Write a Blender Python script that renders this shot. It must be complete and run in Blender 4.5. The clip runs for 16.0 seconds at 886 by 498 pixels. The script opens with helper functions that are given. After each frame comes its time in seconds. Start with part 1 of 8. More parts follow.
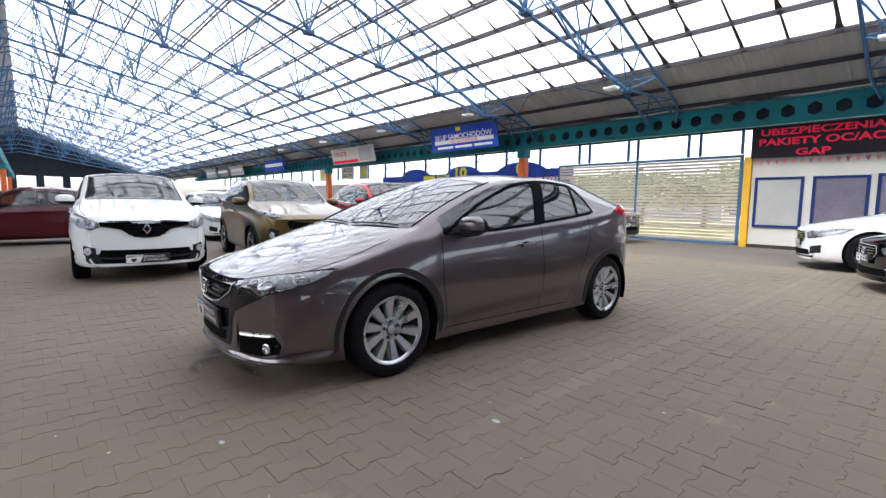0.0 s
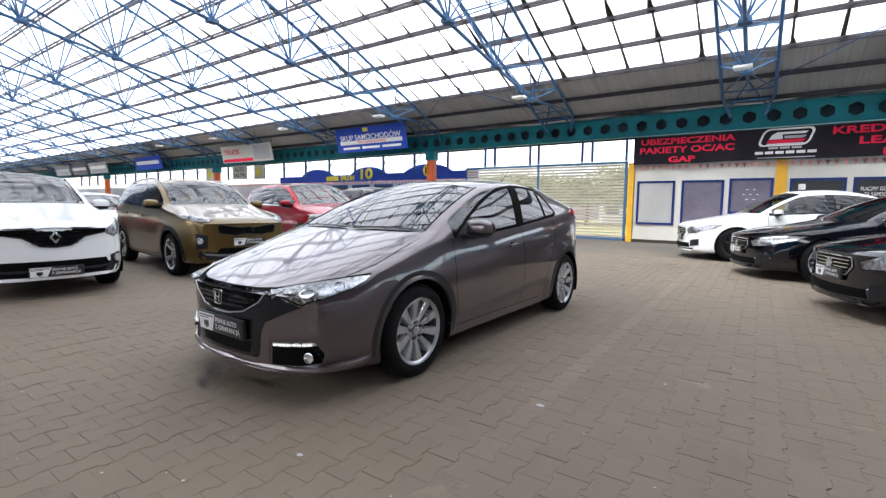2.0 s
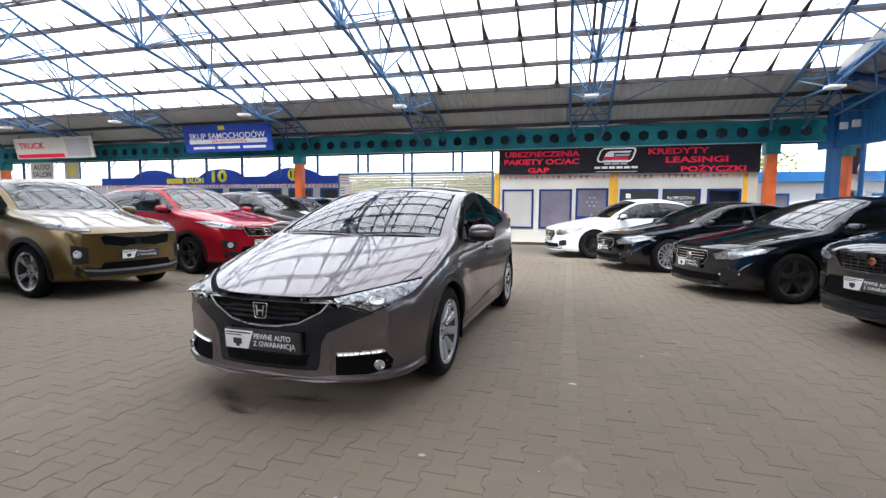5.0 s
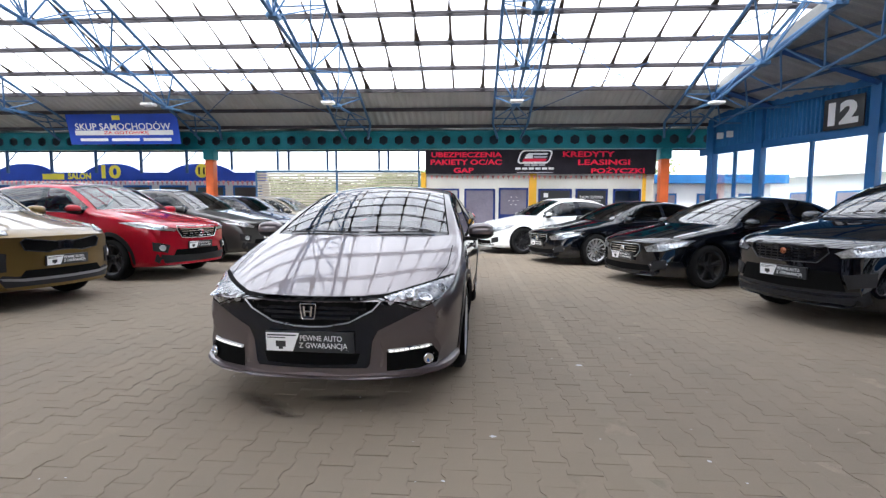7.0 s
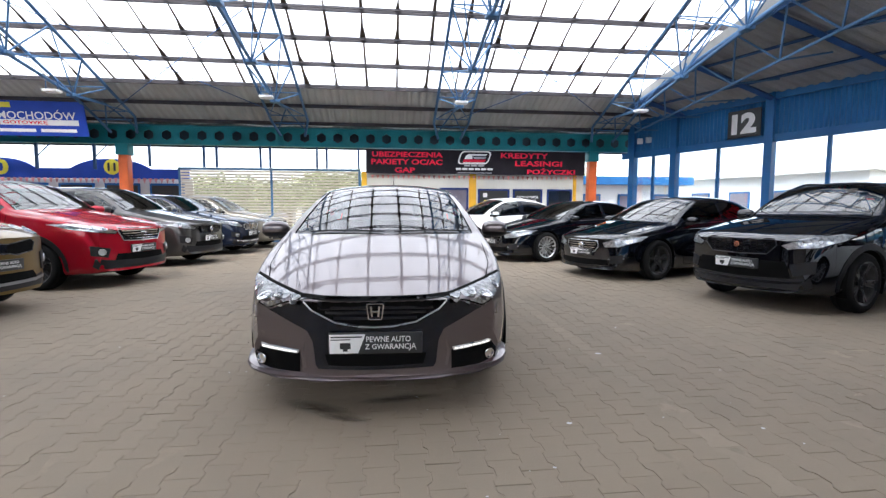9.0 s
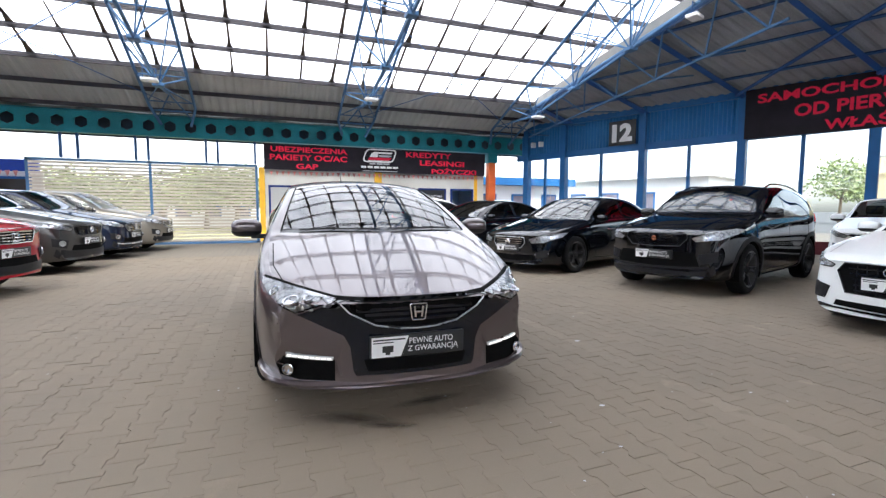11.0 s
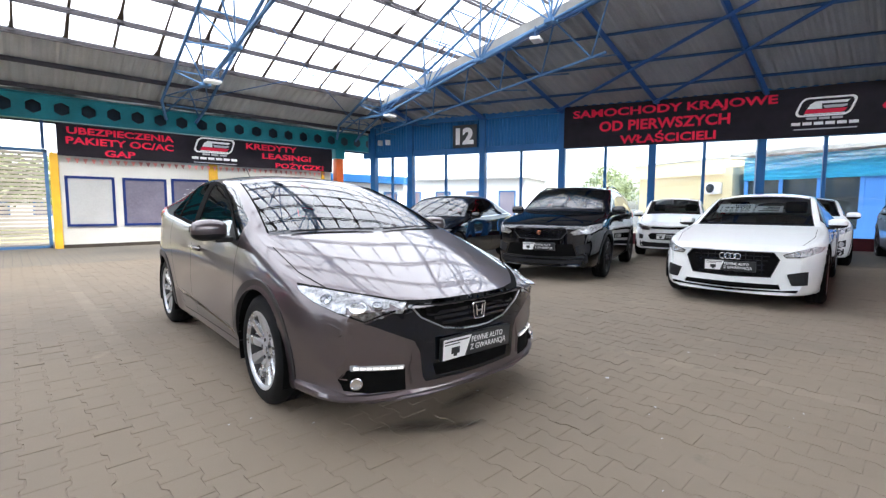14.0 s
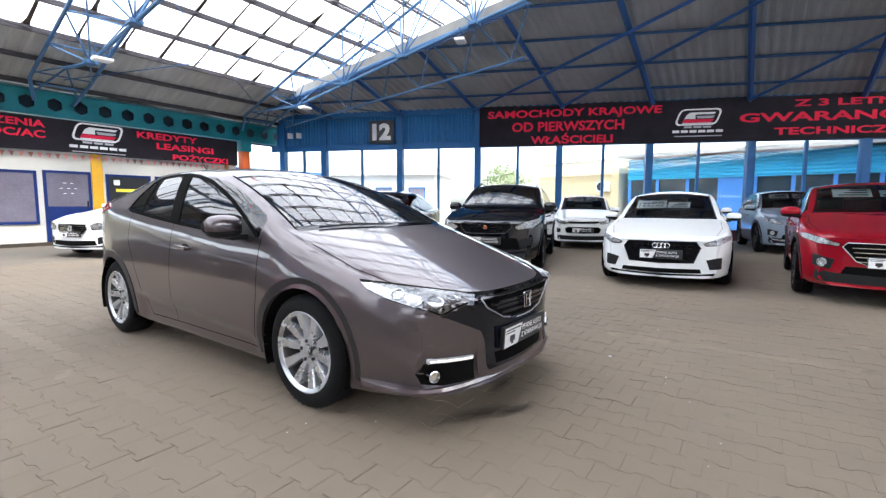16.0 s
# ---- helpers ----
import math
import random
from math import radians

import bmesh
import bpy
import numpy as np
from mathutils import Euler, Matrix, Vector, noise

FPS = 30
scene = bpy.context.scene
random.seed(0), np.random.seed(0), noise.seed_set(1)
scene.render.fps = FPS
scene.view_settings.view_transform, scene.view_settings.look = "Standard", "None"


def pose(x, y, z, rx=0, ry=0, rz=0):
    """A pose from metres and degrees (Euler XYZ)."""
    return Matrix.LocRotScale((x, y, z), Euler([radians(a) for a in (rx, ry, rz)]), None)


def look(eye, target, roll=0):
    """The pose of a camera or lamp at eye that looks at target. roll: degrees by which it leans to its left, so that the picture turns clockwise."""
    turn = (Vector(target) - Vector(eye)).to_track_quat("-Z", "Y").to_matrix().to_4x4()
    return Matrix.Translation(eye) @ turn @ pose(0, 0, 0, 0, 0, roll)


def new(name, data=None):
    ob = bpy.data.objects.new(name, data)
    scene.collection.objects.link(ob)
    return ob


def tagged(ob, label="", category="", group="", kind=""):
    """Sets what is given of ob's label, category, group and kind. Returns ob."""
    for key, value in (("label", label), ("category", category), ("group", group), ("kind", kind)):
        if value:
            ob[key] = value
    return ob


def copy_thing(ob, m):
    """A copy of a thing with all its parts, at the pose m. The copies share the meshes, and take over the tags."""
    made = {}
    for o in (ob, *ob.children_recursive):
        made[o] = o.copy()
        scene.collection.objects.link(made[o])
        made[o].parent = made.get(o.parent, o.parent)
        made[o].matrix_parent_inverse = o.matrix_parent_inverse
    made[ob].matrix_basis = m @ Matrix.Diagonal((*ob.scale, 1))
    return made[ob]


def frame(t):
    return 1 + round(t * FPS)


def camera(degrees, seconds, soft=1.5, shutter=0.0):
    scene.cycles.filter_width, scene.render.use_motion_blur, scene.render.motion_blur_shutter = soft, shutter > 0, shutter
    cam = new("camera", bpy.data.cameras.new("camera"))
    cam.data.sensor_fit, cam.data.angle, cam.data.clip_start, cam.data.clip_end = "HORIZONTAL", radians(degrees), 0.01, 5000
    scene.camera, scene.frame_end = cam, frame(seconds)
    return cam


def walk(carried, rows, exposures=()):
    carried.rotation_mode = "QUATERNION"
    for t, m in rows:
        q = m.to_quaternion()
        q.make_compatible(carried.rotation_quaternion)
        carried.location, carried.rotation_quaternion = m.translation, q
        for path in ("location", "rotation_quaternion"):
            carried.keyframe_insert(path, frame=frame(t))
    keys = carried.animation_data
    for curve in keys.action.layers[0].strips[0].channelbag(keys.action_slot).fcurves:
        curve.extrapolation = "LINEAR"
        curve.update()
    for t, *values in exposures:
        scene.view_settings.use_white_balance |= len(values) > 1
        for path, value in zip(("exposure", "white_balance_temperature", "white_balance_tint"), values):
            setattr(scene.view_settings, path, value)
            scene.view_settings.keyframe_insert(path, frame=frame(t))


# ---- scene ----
# camera: a hand-held walk round the parked hatchback
cam = camera(87.6, 16.0, soft=1.35)
# seconds, eye x y z, yaw, pitch, roll
ROWS = [
    (0.0, 0.074, 0.784, 1.171, 48.12, -5.69, -0.77),
    (0.5, -0.046, 0.589, 1.182, 45.27, -5.68, -0.62),
    (1.0, -0.203, 0.405, 1.185, 41.72, -5.63, -0.60),
    (1.5, -0.342, 0.239, 1.184, 38.06, -5.49, -0.56),
    (2.0, -0.484, 0.083, 1.190, 34.53, -5.48, -0.52),
    (2.5, -0.660, -0.054, 1.194, 30.90, -5.39, -0.47),
    (3.0, -0.807, -0.188, 1.200, 27.14, -5.32, -0.52),
    (3.5, -0.964, -0.312, 1.193, 24.42, -5.32, -0.40),
    (4.0, -1.155, -0.418, 1.188, 21.63, -5.06, -0.44),
    (6.5, -2.150, -0.884, 1.177, 5.97, -4.59, -0.34),
    (7.0, -2.336, -0.925, 1.184, 3.55, -4.72, -0.28),
    (7.5, -2.539, -0.942, 1.182, 1.14, -4.76, -0.22),
    (8.0, -2.747, -0.962, 1.175, -1.05, -4.71, -0.17),
    (10.5, -3.824, -0.788, 1.157, -17.03, -4.71, -0.12),
    (11.0, -4.029, -0.709, 1.147, -20.83, -4.74, -0.14),
    (11.5, -4.255, -0.657, 1.133, -23.98, -4.84, -0.17),
    (12.0, -4.446, -0.561, 1.147, -27.45, -4.98, -0.20),
    (12.5, -4.614, -0.442, 1.158, -31.84, -5.02, -0.16),
    (13.0, -4.812, -0.335, 1.157, -35.76, -5.01, -0.12),
    (13.5, -4.979, -0.195, 1.166, -39.55, -5.05, -0.19),
    (14.0, -5.136, -0.047, 1.160, -43.18, -5.08, -0.19),
    (14.5, -5.316, 0.095, 1.148, -46.78, -5.16, -0.26),
    (15.0, -5.459, 0.239, 1.147, -50.14, -5.35, -0.26),
    (15.5, -5.589, 0.422, 1.139, -53.06, -5.44, -0.21),
    (16.0, -5.752, 0.574, 1.144, -56.10, -5.45, -0.18),
]
walk(cam, [(t, pose(x, y, z, 90 + pitch, roll, yaw)) for t, x, y, z, yaw, pitch, roll in ROWS],
     exposures=[(0.0, 2.19), (3.5, 2.32), (7.0, 2.44), (11.0, 2.49), (16.0, 2.73)])

# ---------------------------------------------------------------- light
SUN_EL, SUN_ROT = radians(52), radians(200)
world = bpy.data.worlds.new("overcast_sky")
scene.world = world
world.use_nodes = True
wn = world.node_tree
sky = wn.nodes.new("ShaderNodeTexSky")
sky.sky_type = "NISHITA"
sky.sun_disc = False
sky.sun_elevation, sky.sun_rotation = SUN_EL, SUN_ROT
sky.air_density, sky.dust_density, sky.ozone_density = 1.0, 3.0, 0.8
desat = wn.nodes.new("ShaderNodeHueSaturation")
desat.inputs["Saturation"].default_value = 0.5
wn.links.new(sky.outputs[0], desat.inputs["Color"])
wn.links.new(desat.outputs[0], wn.nodes["Background"].inputs["Color"])
wn.nodes["Background"].inputs["Strength"].default_value = 0.15

sun_data = bpy.data.lights.new("sun", "SUN")
sun_data.energy, sun_data.angle, sun_data.color = 0.9, radians(25), (0.94, 0.97, 1.0)
sun_ob = new("sun", sun_data)
sun_dir = Vector((math.cos(SUN_EL) * math.sin(SUN_ROT), math.cos(SUN_EL) * math.cos(SUN_ROT), math.sin(SUN_EL)))
sun_ob.matrix_world = look(sun_dir * 60, (0, 0, 0))

# ---------------------------------------------------------------- materials
LIFT = 1.45


def base(colour):
    """A base colour, kept below that of fresh white paint."""
    return tuple(min(v * LIFT, 0.86) for v in colour)


def mat_new(name):
    m = bpy.data.materials.new(name)
    m.use_nodes = True
    return m, m.node_tree, m.node_tree.nodes["Principled BSDF"]


def surface(name, colour, rough=0.5, metal=0.0, var=0.12, scale=3.0, fine=60.0, bump=0.15, coat=0.0, spec=0.5, rvar=0.15, island=False, objrand=0.0, detail=4.0, dust=None):
    """Procedural surface with variation at two scales, in object coordinates of real size."""
    m, nt, p = mat_new(name)
    N, Lk = nt.nodes.new, nt.links.new
    colour = colour if metal >= 0.5 else base(colour)
    big = N("ShaderNodeTexNoise")
    big.inputs["Scale"].default_value, big.inputs["Detail"].default_value = scale, detail
    big.inputs["Roughness"].default_value = 0.5 if detail < 6 else 0.68
    small = N("ShaderNodeTexNoise")
    small.inputs["Scale"].default_value, small.inputs["Detail"].default_value = fine, 3.0
    geo = N("ShaderNodeNewGeometry")
    Lk(geo.outputs["Position"], big.inputs["Vector"])
    Lk(geo.outputs["Position"], small.inputs["Vector"])
    mix = N("ShaderNodeMath")
    mix.operation = "MULTIPLY_ADD"
    Lk(small.outputs["Fac"], mix.inputs[0])
    mix.inputs[1].default_value = 0.5
    Lk(big.outputs["Fac"], mix.inputs[2])
    last = mix.outputs[0]
    if objrand or island:
        rnd = N("ShaderNodeObjectInfo").outputs["Random"] if not island else geo.outputs["Random Per Island"]
        add = N("ShaderNodeMath")
        add.operation = "MULTIPLY_ADD"
        Lk(rnd, add.inputs[0])
        add.inputs[1].default_value = objrand or 0.5
        Lk(last, add.inputs[2])
        last = add.outputs[0]
    ramp = N("ShaderNodeMapRange")
    ramp.inputs["From Min"].default_value, ramp.inputs["From Max"].default_value = 0.35, 1.15 + (objrand or (0.5 if island else 0))
    ramp.inputs["To Min"].default_value, ramp.inputs["To Max"].default_value = 1 - var * 2, 1 + var * 2
    Lk(last, ramp.inputs["Value"])
    mul = N("ShaderNodeVectorMath")
    mul.operation = "SCALE"
    mul.inputs[0].default_value = colour
    Lk(ramp.outputs[0], mul.inputs["Scale"])
    col = mul.outputs[0]
    if dust:
        patchy = N("ShaderNodeTexNoise")
        patchy.inputs["Scale"].default_value, patchy.inputs["Detail"].default_value = 0.22, 7.0
        Lk(geo.outputs["Position"], patchy.inputs["Vector"])
        pr = N("ShaderNodeMapRange")
        pr.inputs["From Min"].default_value, pr.inputs["From Max"].default_value = 0.4, 0.68
        pr.inputs["To Max"].default_value = 0.75
        Lk(patchy.outputs["Fac"], pr.inputs["Value"])
        dm = N("ShaderNodeMix")
        dm.data_type = "RGBA"
        Lk(pr.outputs[0], dm.inputs[0])
        Lk(col, dm.inputs["A"])
        dm.inputs["B"].default_value = (*base(dust), 1)
        col = dm.outputs["Result"]
    Lk(col, p.inputs["Base Color"])
    rr = N("ShaderNodeMapRange")
    rr.inputs["To Min"].default_value, rr.inputs["To Max"].default_value = max(0.02, rough - rvar * rough), min(1, rough + rvar * rough)
    Lk(big.outputs["Fac"], rr.inputs["Value"])
    Lk(rr.outputs[0], p.inputs["Roughness"])
    p.inputs["Metallic"].default_value = metal
    p.inputs["Specular IOR Level"].default_value = spec
    p.inputs["Coat Weight"].default_value = coat
    p.inputs["Coat Roughness"].default_value = 0.03
    if bump:
        b = N("ShaderNodeBump")
        b.inputs["Strength"].default_value, b.inputs["Distance"].default_value = bump, 0.004
        Lk(small.outputs["Fac"], b.inputs["Height"])
        Lk(b.outputs[0], p.inputs["Normal"])
    return m


def car_paint(name, colour, metal=0.55, rough=0.32, ior=1.45, weight=1.0):
    m, nt, p = mat_new(name)
    N, Lk = nt.nodes.new, nt.links.new
    tc = N("ShaderNodeTexCoord")
    fl = N("ShaderNodeTexNoise")
    fl.inputs["Scale"].default_value, fl.inputs["Detail"].default_value = 900.0, 1.0
    Lk(tc.outputs["Object"], fl.inputs["Vector"])
    dust = N("ShaderNodeTexNoise")
    dust.inputs["Scale"].default_value, dust.inputs["Detail"].default_value = 4.0, 6.0
    Lk(tc.outputs["Object"], dust.inputs["Vector"])
    r = N("ShaderNodeMapRange")
    r.inputs["To Min"].default_value, r.inputs["To Max"].default_value = 0.8, 1.2
    Lk(fl.outputs["Fac"], r.inputs["Value"])
    s = N("ShaderNodeVectorMath")
    s.operation = "SCALE"
    s.inputs[0].default_value = base(colour)
    Lk(r.outputs[0], s.inputs["Scale"])
    Lk(s.outputs[0], p.inputs["Base Color"])
    p.inputs["Metallic"].default_value, p.inputs["Roughness"].default_value = metal, rough
    p.inputs["Specular IOR Level"].default_value = 0.0
    p.inputs["Coat IOR"].default_value = ior
    p.inputs["Coat Weight"].default_value = weight
    rc = N("ShaderNodeMapRange")
    rc.inputs["To Min"].default_value, rc.inputs["To Max"].default_value = 0.015, 0.05
    Lk(dust.outputs["Fac"], rc.inputs["Value"])
    Lk(rc.outputs[0], p.inputs["Coat Roughness"])
    b = N("ShaderNodeBump")
    b.inputs["Strength"].default_value, b.inputs["Distance"].default_value = 0.004, 0.01
    Lk(dust.outputs["Fac"], b.inputs["Height"])
    Lk(b.outputs[0], p.inputs["Coat Normal"])
    return m


def glass_mat(name, tint, ior=1.5, rough=0.0):
    """A pane: what passes is tinted, what is mirrored follows Fresnel."""
    m = bpy.data.materials.new(name)
    m.use_nodes = True
    nt = m.node_tree
    nt.nodes.clear()
    out = nt.nodes.new("ShaderNodeOutputMaterial")
    tr = nt.nodes.new("ShaderNodeBsdfTransparent")
    tr.inputs["Color"].default_value = (*tint, 1)
    gl = nt.nodes.new("ShaderNodeBsdfGlossy")
    gl.inputs["Roughness"].default_value = rough
    gl.inputs["Color"].default_value = (1, 1, 1, 1)
    fr = nt.nodes.new("ShaderNodeFresnel")
    fr.inputs["IOR"].default_value = ior
    mx = nt.nodes.new("ShaderNodeMixShader")
    nt.links.new(fr.outputs[0], mx.inputs[0])
    nt.links.new(tr.outputs[0], mx.inputs[1])
    nt.links.new(gl.outputs[0], mx.inputs[2])
    nt.links.new(mx.outputs[0], out.inputs[0])
    return m


def skylight_mat(name):
    """Milky corrugated sheet: part clear, part scattering, with grime."""
    m = bpy.data.materials.new(name)
    m.use_nodes = True
    nt = m.node_tree
    nt.nodes.clear()
    N, Lk = nt.nodes.new, nt.links.new
    out = N("ShaderNodeOutputMaterial")
    geo = N("ShaderNodeNewGeometry")
    st = N("ShaderNodeVectorMath")
    st.operation = "MULTIPLY"
    st.inputs[1].default_value = (2.2, 0.35, 0.35)
    Lk(geo.outputs["Position"], st.inputs[0])
    n = N("ShaderNodeTexNoise")
    n.inputs["Scale"].default_value, n.inputs["Detail"].default_value = 1.3, 6.0
    Lk(st.outputs[0], n.inputs["Vector"])
    r = N("ShaderNodeMapRange")
    r.inputs["From Min"].default_value, r.inputs["From Max"].default_value = 0.25, 0.6
    r.inputs["To Min"].default_value, r.inputs["To Max"].default_value = 0.7, 0.97
    Lk(n.outputs["Fac"], r.inputs["Value"])
    tr = N("ShaderNodeBsdfTransparent")
    Lk(r.outputs[0], tr.inputs["Color"])
    tl = N("ShaderNodeBsdfTranslucent")
    Lk(r.outputs[0], tl.inputs["Color"])
    mx = N("ShaderNodeMixShader")
    mx.inputs[0].default_value = 0.75
    Lk(tr.outputs[0], mx.inputs[1])
    Lk(tl.outputs[0], mx.inputs[2])
    Lk(mx.outputs[0], out.inputs[0])
    return m


def lamp_mat(name, colour, strength):
    m, nt, p = mat_new(name)
    p.inputs["Base Color"].default_value = (*colour, 1)
    p.inputs["Emission Color"].default_value = (*colour, 1)
    p.inputs["Emission Strength"].default_value = strength
    p.inputs["Roughness"].default_value = 0.3
    return m


M = {}
M["paver"] = surface("concrete_paver", (0.133, 0.108, 0.081), 0.85, var=0.15, scale=0.7, fine=220, bump=0.4, objrand=0.1, detail=9.0, dust=(0.165, 0.132, 0.095))
M["paver_field"] = surface("concrete_paver_field", (0.133, 0.108, 0.081), 0.85, var=0.15, scale=0.7, fine=220, bump=0.4, island=True, objrand=0.1, detail=9.0, dust=(0.165, 0.132, 0.095))
M["joint"] = surface("joint_sand", (0.15, 0.124, 0.094), 0.95, var=0.42, scale=5.0, fine=300, bump=0.6, detail=8.0, dust=(0.165, 0.132, 0.095))
M["steel_blue"] = surface("blue_painted_steel", (0.045, 0.105, 0.2), 0.45, var=0.18, scale=2, fine=50, bump=0.1, spec=0.25)
M["steel_dark"] = surface("dark_blue_steel", (0.018, 0.055, 0.14), 0.5, var=0.15, scale=2, fine=50, bump=0.1, spec=0.25)
M["rafter_blue"] = surface("rafter_blue_paint", (0.015, 0.055, 0.17), 0.45, var=0.15, scale=2, fine=50, bump=0.1, spec=0.25)
M["steel_teal"] = surface("teal_painted_steel", (0.008, 0.13, 0.16), 0.5, var=0.2, scale=1.2, fine=40, bump=0.12, spec=0.25)
M["sheet"] = surface("galvanised_sheet", (0.27, 0.275, 0.27), 0.55, metal=0.0, var=0.12, scale=0.7, fine=30, bump=0.05)
M["blue_clad"] = surface("blue_cladding", (0.016, 0.105, 0.26), 0.5, var=0.12, scale=1, fine=40, bump=0.05, spec=0.25)
M["blue_frame"] = surface("blue_frame_paint", (0.012, 0.083, 0.22), 0.4, var=0.1, scale=2, fine=60, bump=0.05, spec=0.25)
M["navy_frame"] = surface("navy_frame_paint", (0.007, 0.02, 0.1), 0.45, var=0.1, scale=2, fine=60, bump=0.05, spec=0.25)
M["orange"] = surface("orange_painted_steel", (0.42, 0.085, 0.025), 0.5, var=0.15, scale=2, fine=50, bump=0.1, spec=0.25)
M["yellow"] = surface("yellow_painted_steel", (0.55, 0.3, 0.02), 0.5, var=0.12, scale=2, fine=50, bump=0.1)
M["white_wall"] = surface("white_panel", (0.45, 0.44, 0.4), 0.6, var=0.06, scale=1, fine=40, bump=0.08)
M["plinth"] = surface("dirty_brown_timber", (0.035, 0.027, 0.02), 0.85, var=0.3, scale=3, fine=40, bump=0.3)
M["banner"] = surface("black_banner_cloth", (0.015, 0.013, 0.017), 0.6, var=0.2, scale=2, fine=120, bump=0.2, spec=0.1)
M["red_text"] = surface("red_print", (0.55, 0.018, 0.05), 0.6, var=0.06, scale=2, fine=80, bump=0.0, spec=0.1)
M["white_text"] = surface("white_print", (0.8, 0.8, 0.8), 0.6, var=0.05, scale=2, fine=80, bump=0.0)
M["grey_print"] = surface("grey_print", (0.32, 0.32, 0.34), 0.6, var=0.05, scale=2, fine=80, bump=0.0)
M["yellow_text"] = surface("yellow_print", (0.8, 0.52, 0.05), 0.6, var=0.05, scale=2, fine=80, bump=0.0)
M["blue_banner"] = surface("blue_banner_cloth", (0.015, 0.05, 0.32), 0.5, var=0.1, scale=2, fine=80, bump=0.1, spec=0.25)
M["black_text"] = surface("black_print", (0.02, 0.02, 0.022), 0.6, var=0.05, scale=2, fine=80, bump=0.0)
# on the booth panes this grey stands in for reflections in the glass
M["poster"] = surface("grey_gloss_sheet", (0.12, 0.11, 0.14), 0.15, var=0.15, scale=1.2, fine=20, bump=0.0)
M["skylight"] = skylight_mat("milky_skylight_sheet")
M["window"] = glass_mat("window_glass", (0.92, 0.95, 0.95))
M["car_glass"] = glass_mat("tinted_car_glass", (0.78, 0.84, 0.85), ior=2.05)
M["side_glass"] = glass_mat("car_side_glass", (0.5, 0.55, 0.55), ior=1.75)
M["dark_glass"] = glass_mat("privacy_car_glass", (0.06, 0.065, 0.07), ior=1.7)
M["lens"] = glass_mat("clear_lamp_lens", (0.9, 0.92, 0.95), ior=1.5)
M["chrome"] = surface("chrome", (0.8, 0.8, 0.82), 0.06, metal=1.0, var=0.03, bump=0.0)
M["alloy"] = surface("silver_alloy", (0.55, 0.56, 0.58), 0.28, metal=0.75, var=0.05, scale=6, fine=90, bump=0.03)
M["alloy_lip"] = surface("silver_skid_plate", (0.2, 0.2, 0.21), 0.4, metal=0.5, var=0.05, scale=6, fine=90, bump=0.03)
M["alloy_dark"] = surface("black_alloy", (0.025, 0.025, 0.028), 0.28, metal=0.4, var=0.1, scale=6, fine=90, bump=0.03, spec=0.25)
# much darker than the rims, for barrel and disc behind the spokes
M["barrel"] = surface("dark_wheel_barrel", (0.045, 0.044, 0.043), 0.5, metal=0.4, var=0.2, scale=9, fine=120, bump=0.05, spec=0.25)
M["tyre"] = surface("tyre_rubber", (0.004, 0.004, 0.0045), 0.8, var=0.2, scale=8, fine=150, bump=0.3, spec=0.2)
M["black_plastic"] = surface("black_plastic", (0.006, 0.006, 0.007), 0.55, var=0.15, scale=4, fine=200, bump=0.15, spec=0.3)
M["gloss_black"] = surface("gloss_black_plastic", (0.004, 0.005, 0.008), 0.3, var=0.08, scale=4, fine=60, bump=0.0, coat=1.0, spec=0.0)
M["gloss_black"].node_tree.nodes["Principled BSDF"].inputs["Coat IOR"].default_value = 1.45
M["arch_grey"] = surface("dark_grey_moulding", (0.014, 0.0125, 0.0135), 0.42, var=0.1, scale=6, fine=200, bump=0.05, spec=0.25)
M["gap"] = surface("panel_gap", (0.002, 0.002, 0.002), 0.95, var=0.05, bump=0.0, spec=0.1)
M["cabin"] = surface("cabin_trim", (0.008, 0.008, 0.009), 0.85, var=0.15, scale=6, fine=120, bump=0.2, spec=0.2)
M["lamp_red"] = surface("red_lamp_lens", (0.45, 0.01, 0.015), 0.1, var=0.1, scale=10, fine=80, bump=0.0, coat=1.0)
M["lamp_inner"] = surface("lamp_reflector", (0.6, 0.61, 0.63), 0.16, metal=0.45, var=0.48, scale=30, fine=70, bump=0.12)
M["lamp_ring"] = surface("lamp_bowl", (0.6, 0.61, 0.63), 0.2, metal=0.9, var=0.1, scale=20, fine=60, bump=0.0)
M["drl"] = lamp_mat("lit_daytime_lamp", (1.0, 0.98, 0.95), 0.25)
M["plate_white"] = surface("white_plate_print", (0.78, 0.78, 0.78), 0.35, var=0.04, bump=0.0)
M["plate_black"] = surface("black_plate_print", (0.012, 0.013, 0.014), 0.35, var=0.1, bump=0.0)
M["leaf"] = surface("foliage", (0.13, 0.16, 0.06), 0.6, var=0.3, scale=1.2, fine=8, bump=0.0, island=True)
M["bark"] = surface("bark", (0.1, 0.075, 0.05), 0.9, var=0.25, scale=5, fine=40, bump=0.6)
M["asphalt"] = surface("asphalt", (0.06, 0.06, 0.06), 0.9, var=0.2, scale=0.3, fine=60, bump=0.4)
M["beige_wall"] = surface("beige_render", (0.62, 0.5, 0.3), 0.8, var=0.08, scale=0.6, fine=30, bump=0.2)
M["turquoise"] = surface("turquoise_sheet", (0.05, 0.39, 0.6), 0.45, var=0.1, scale=0.8, fine=30, bump=0.05)
M["grey_steel"] = surface("grey_painted_steel", (0.2, 0.2, 0.185), 0.5, var=0.12, scale=2, fine=50, bump=0.1)
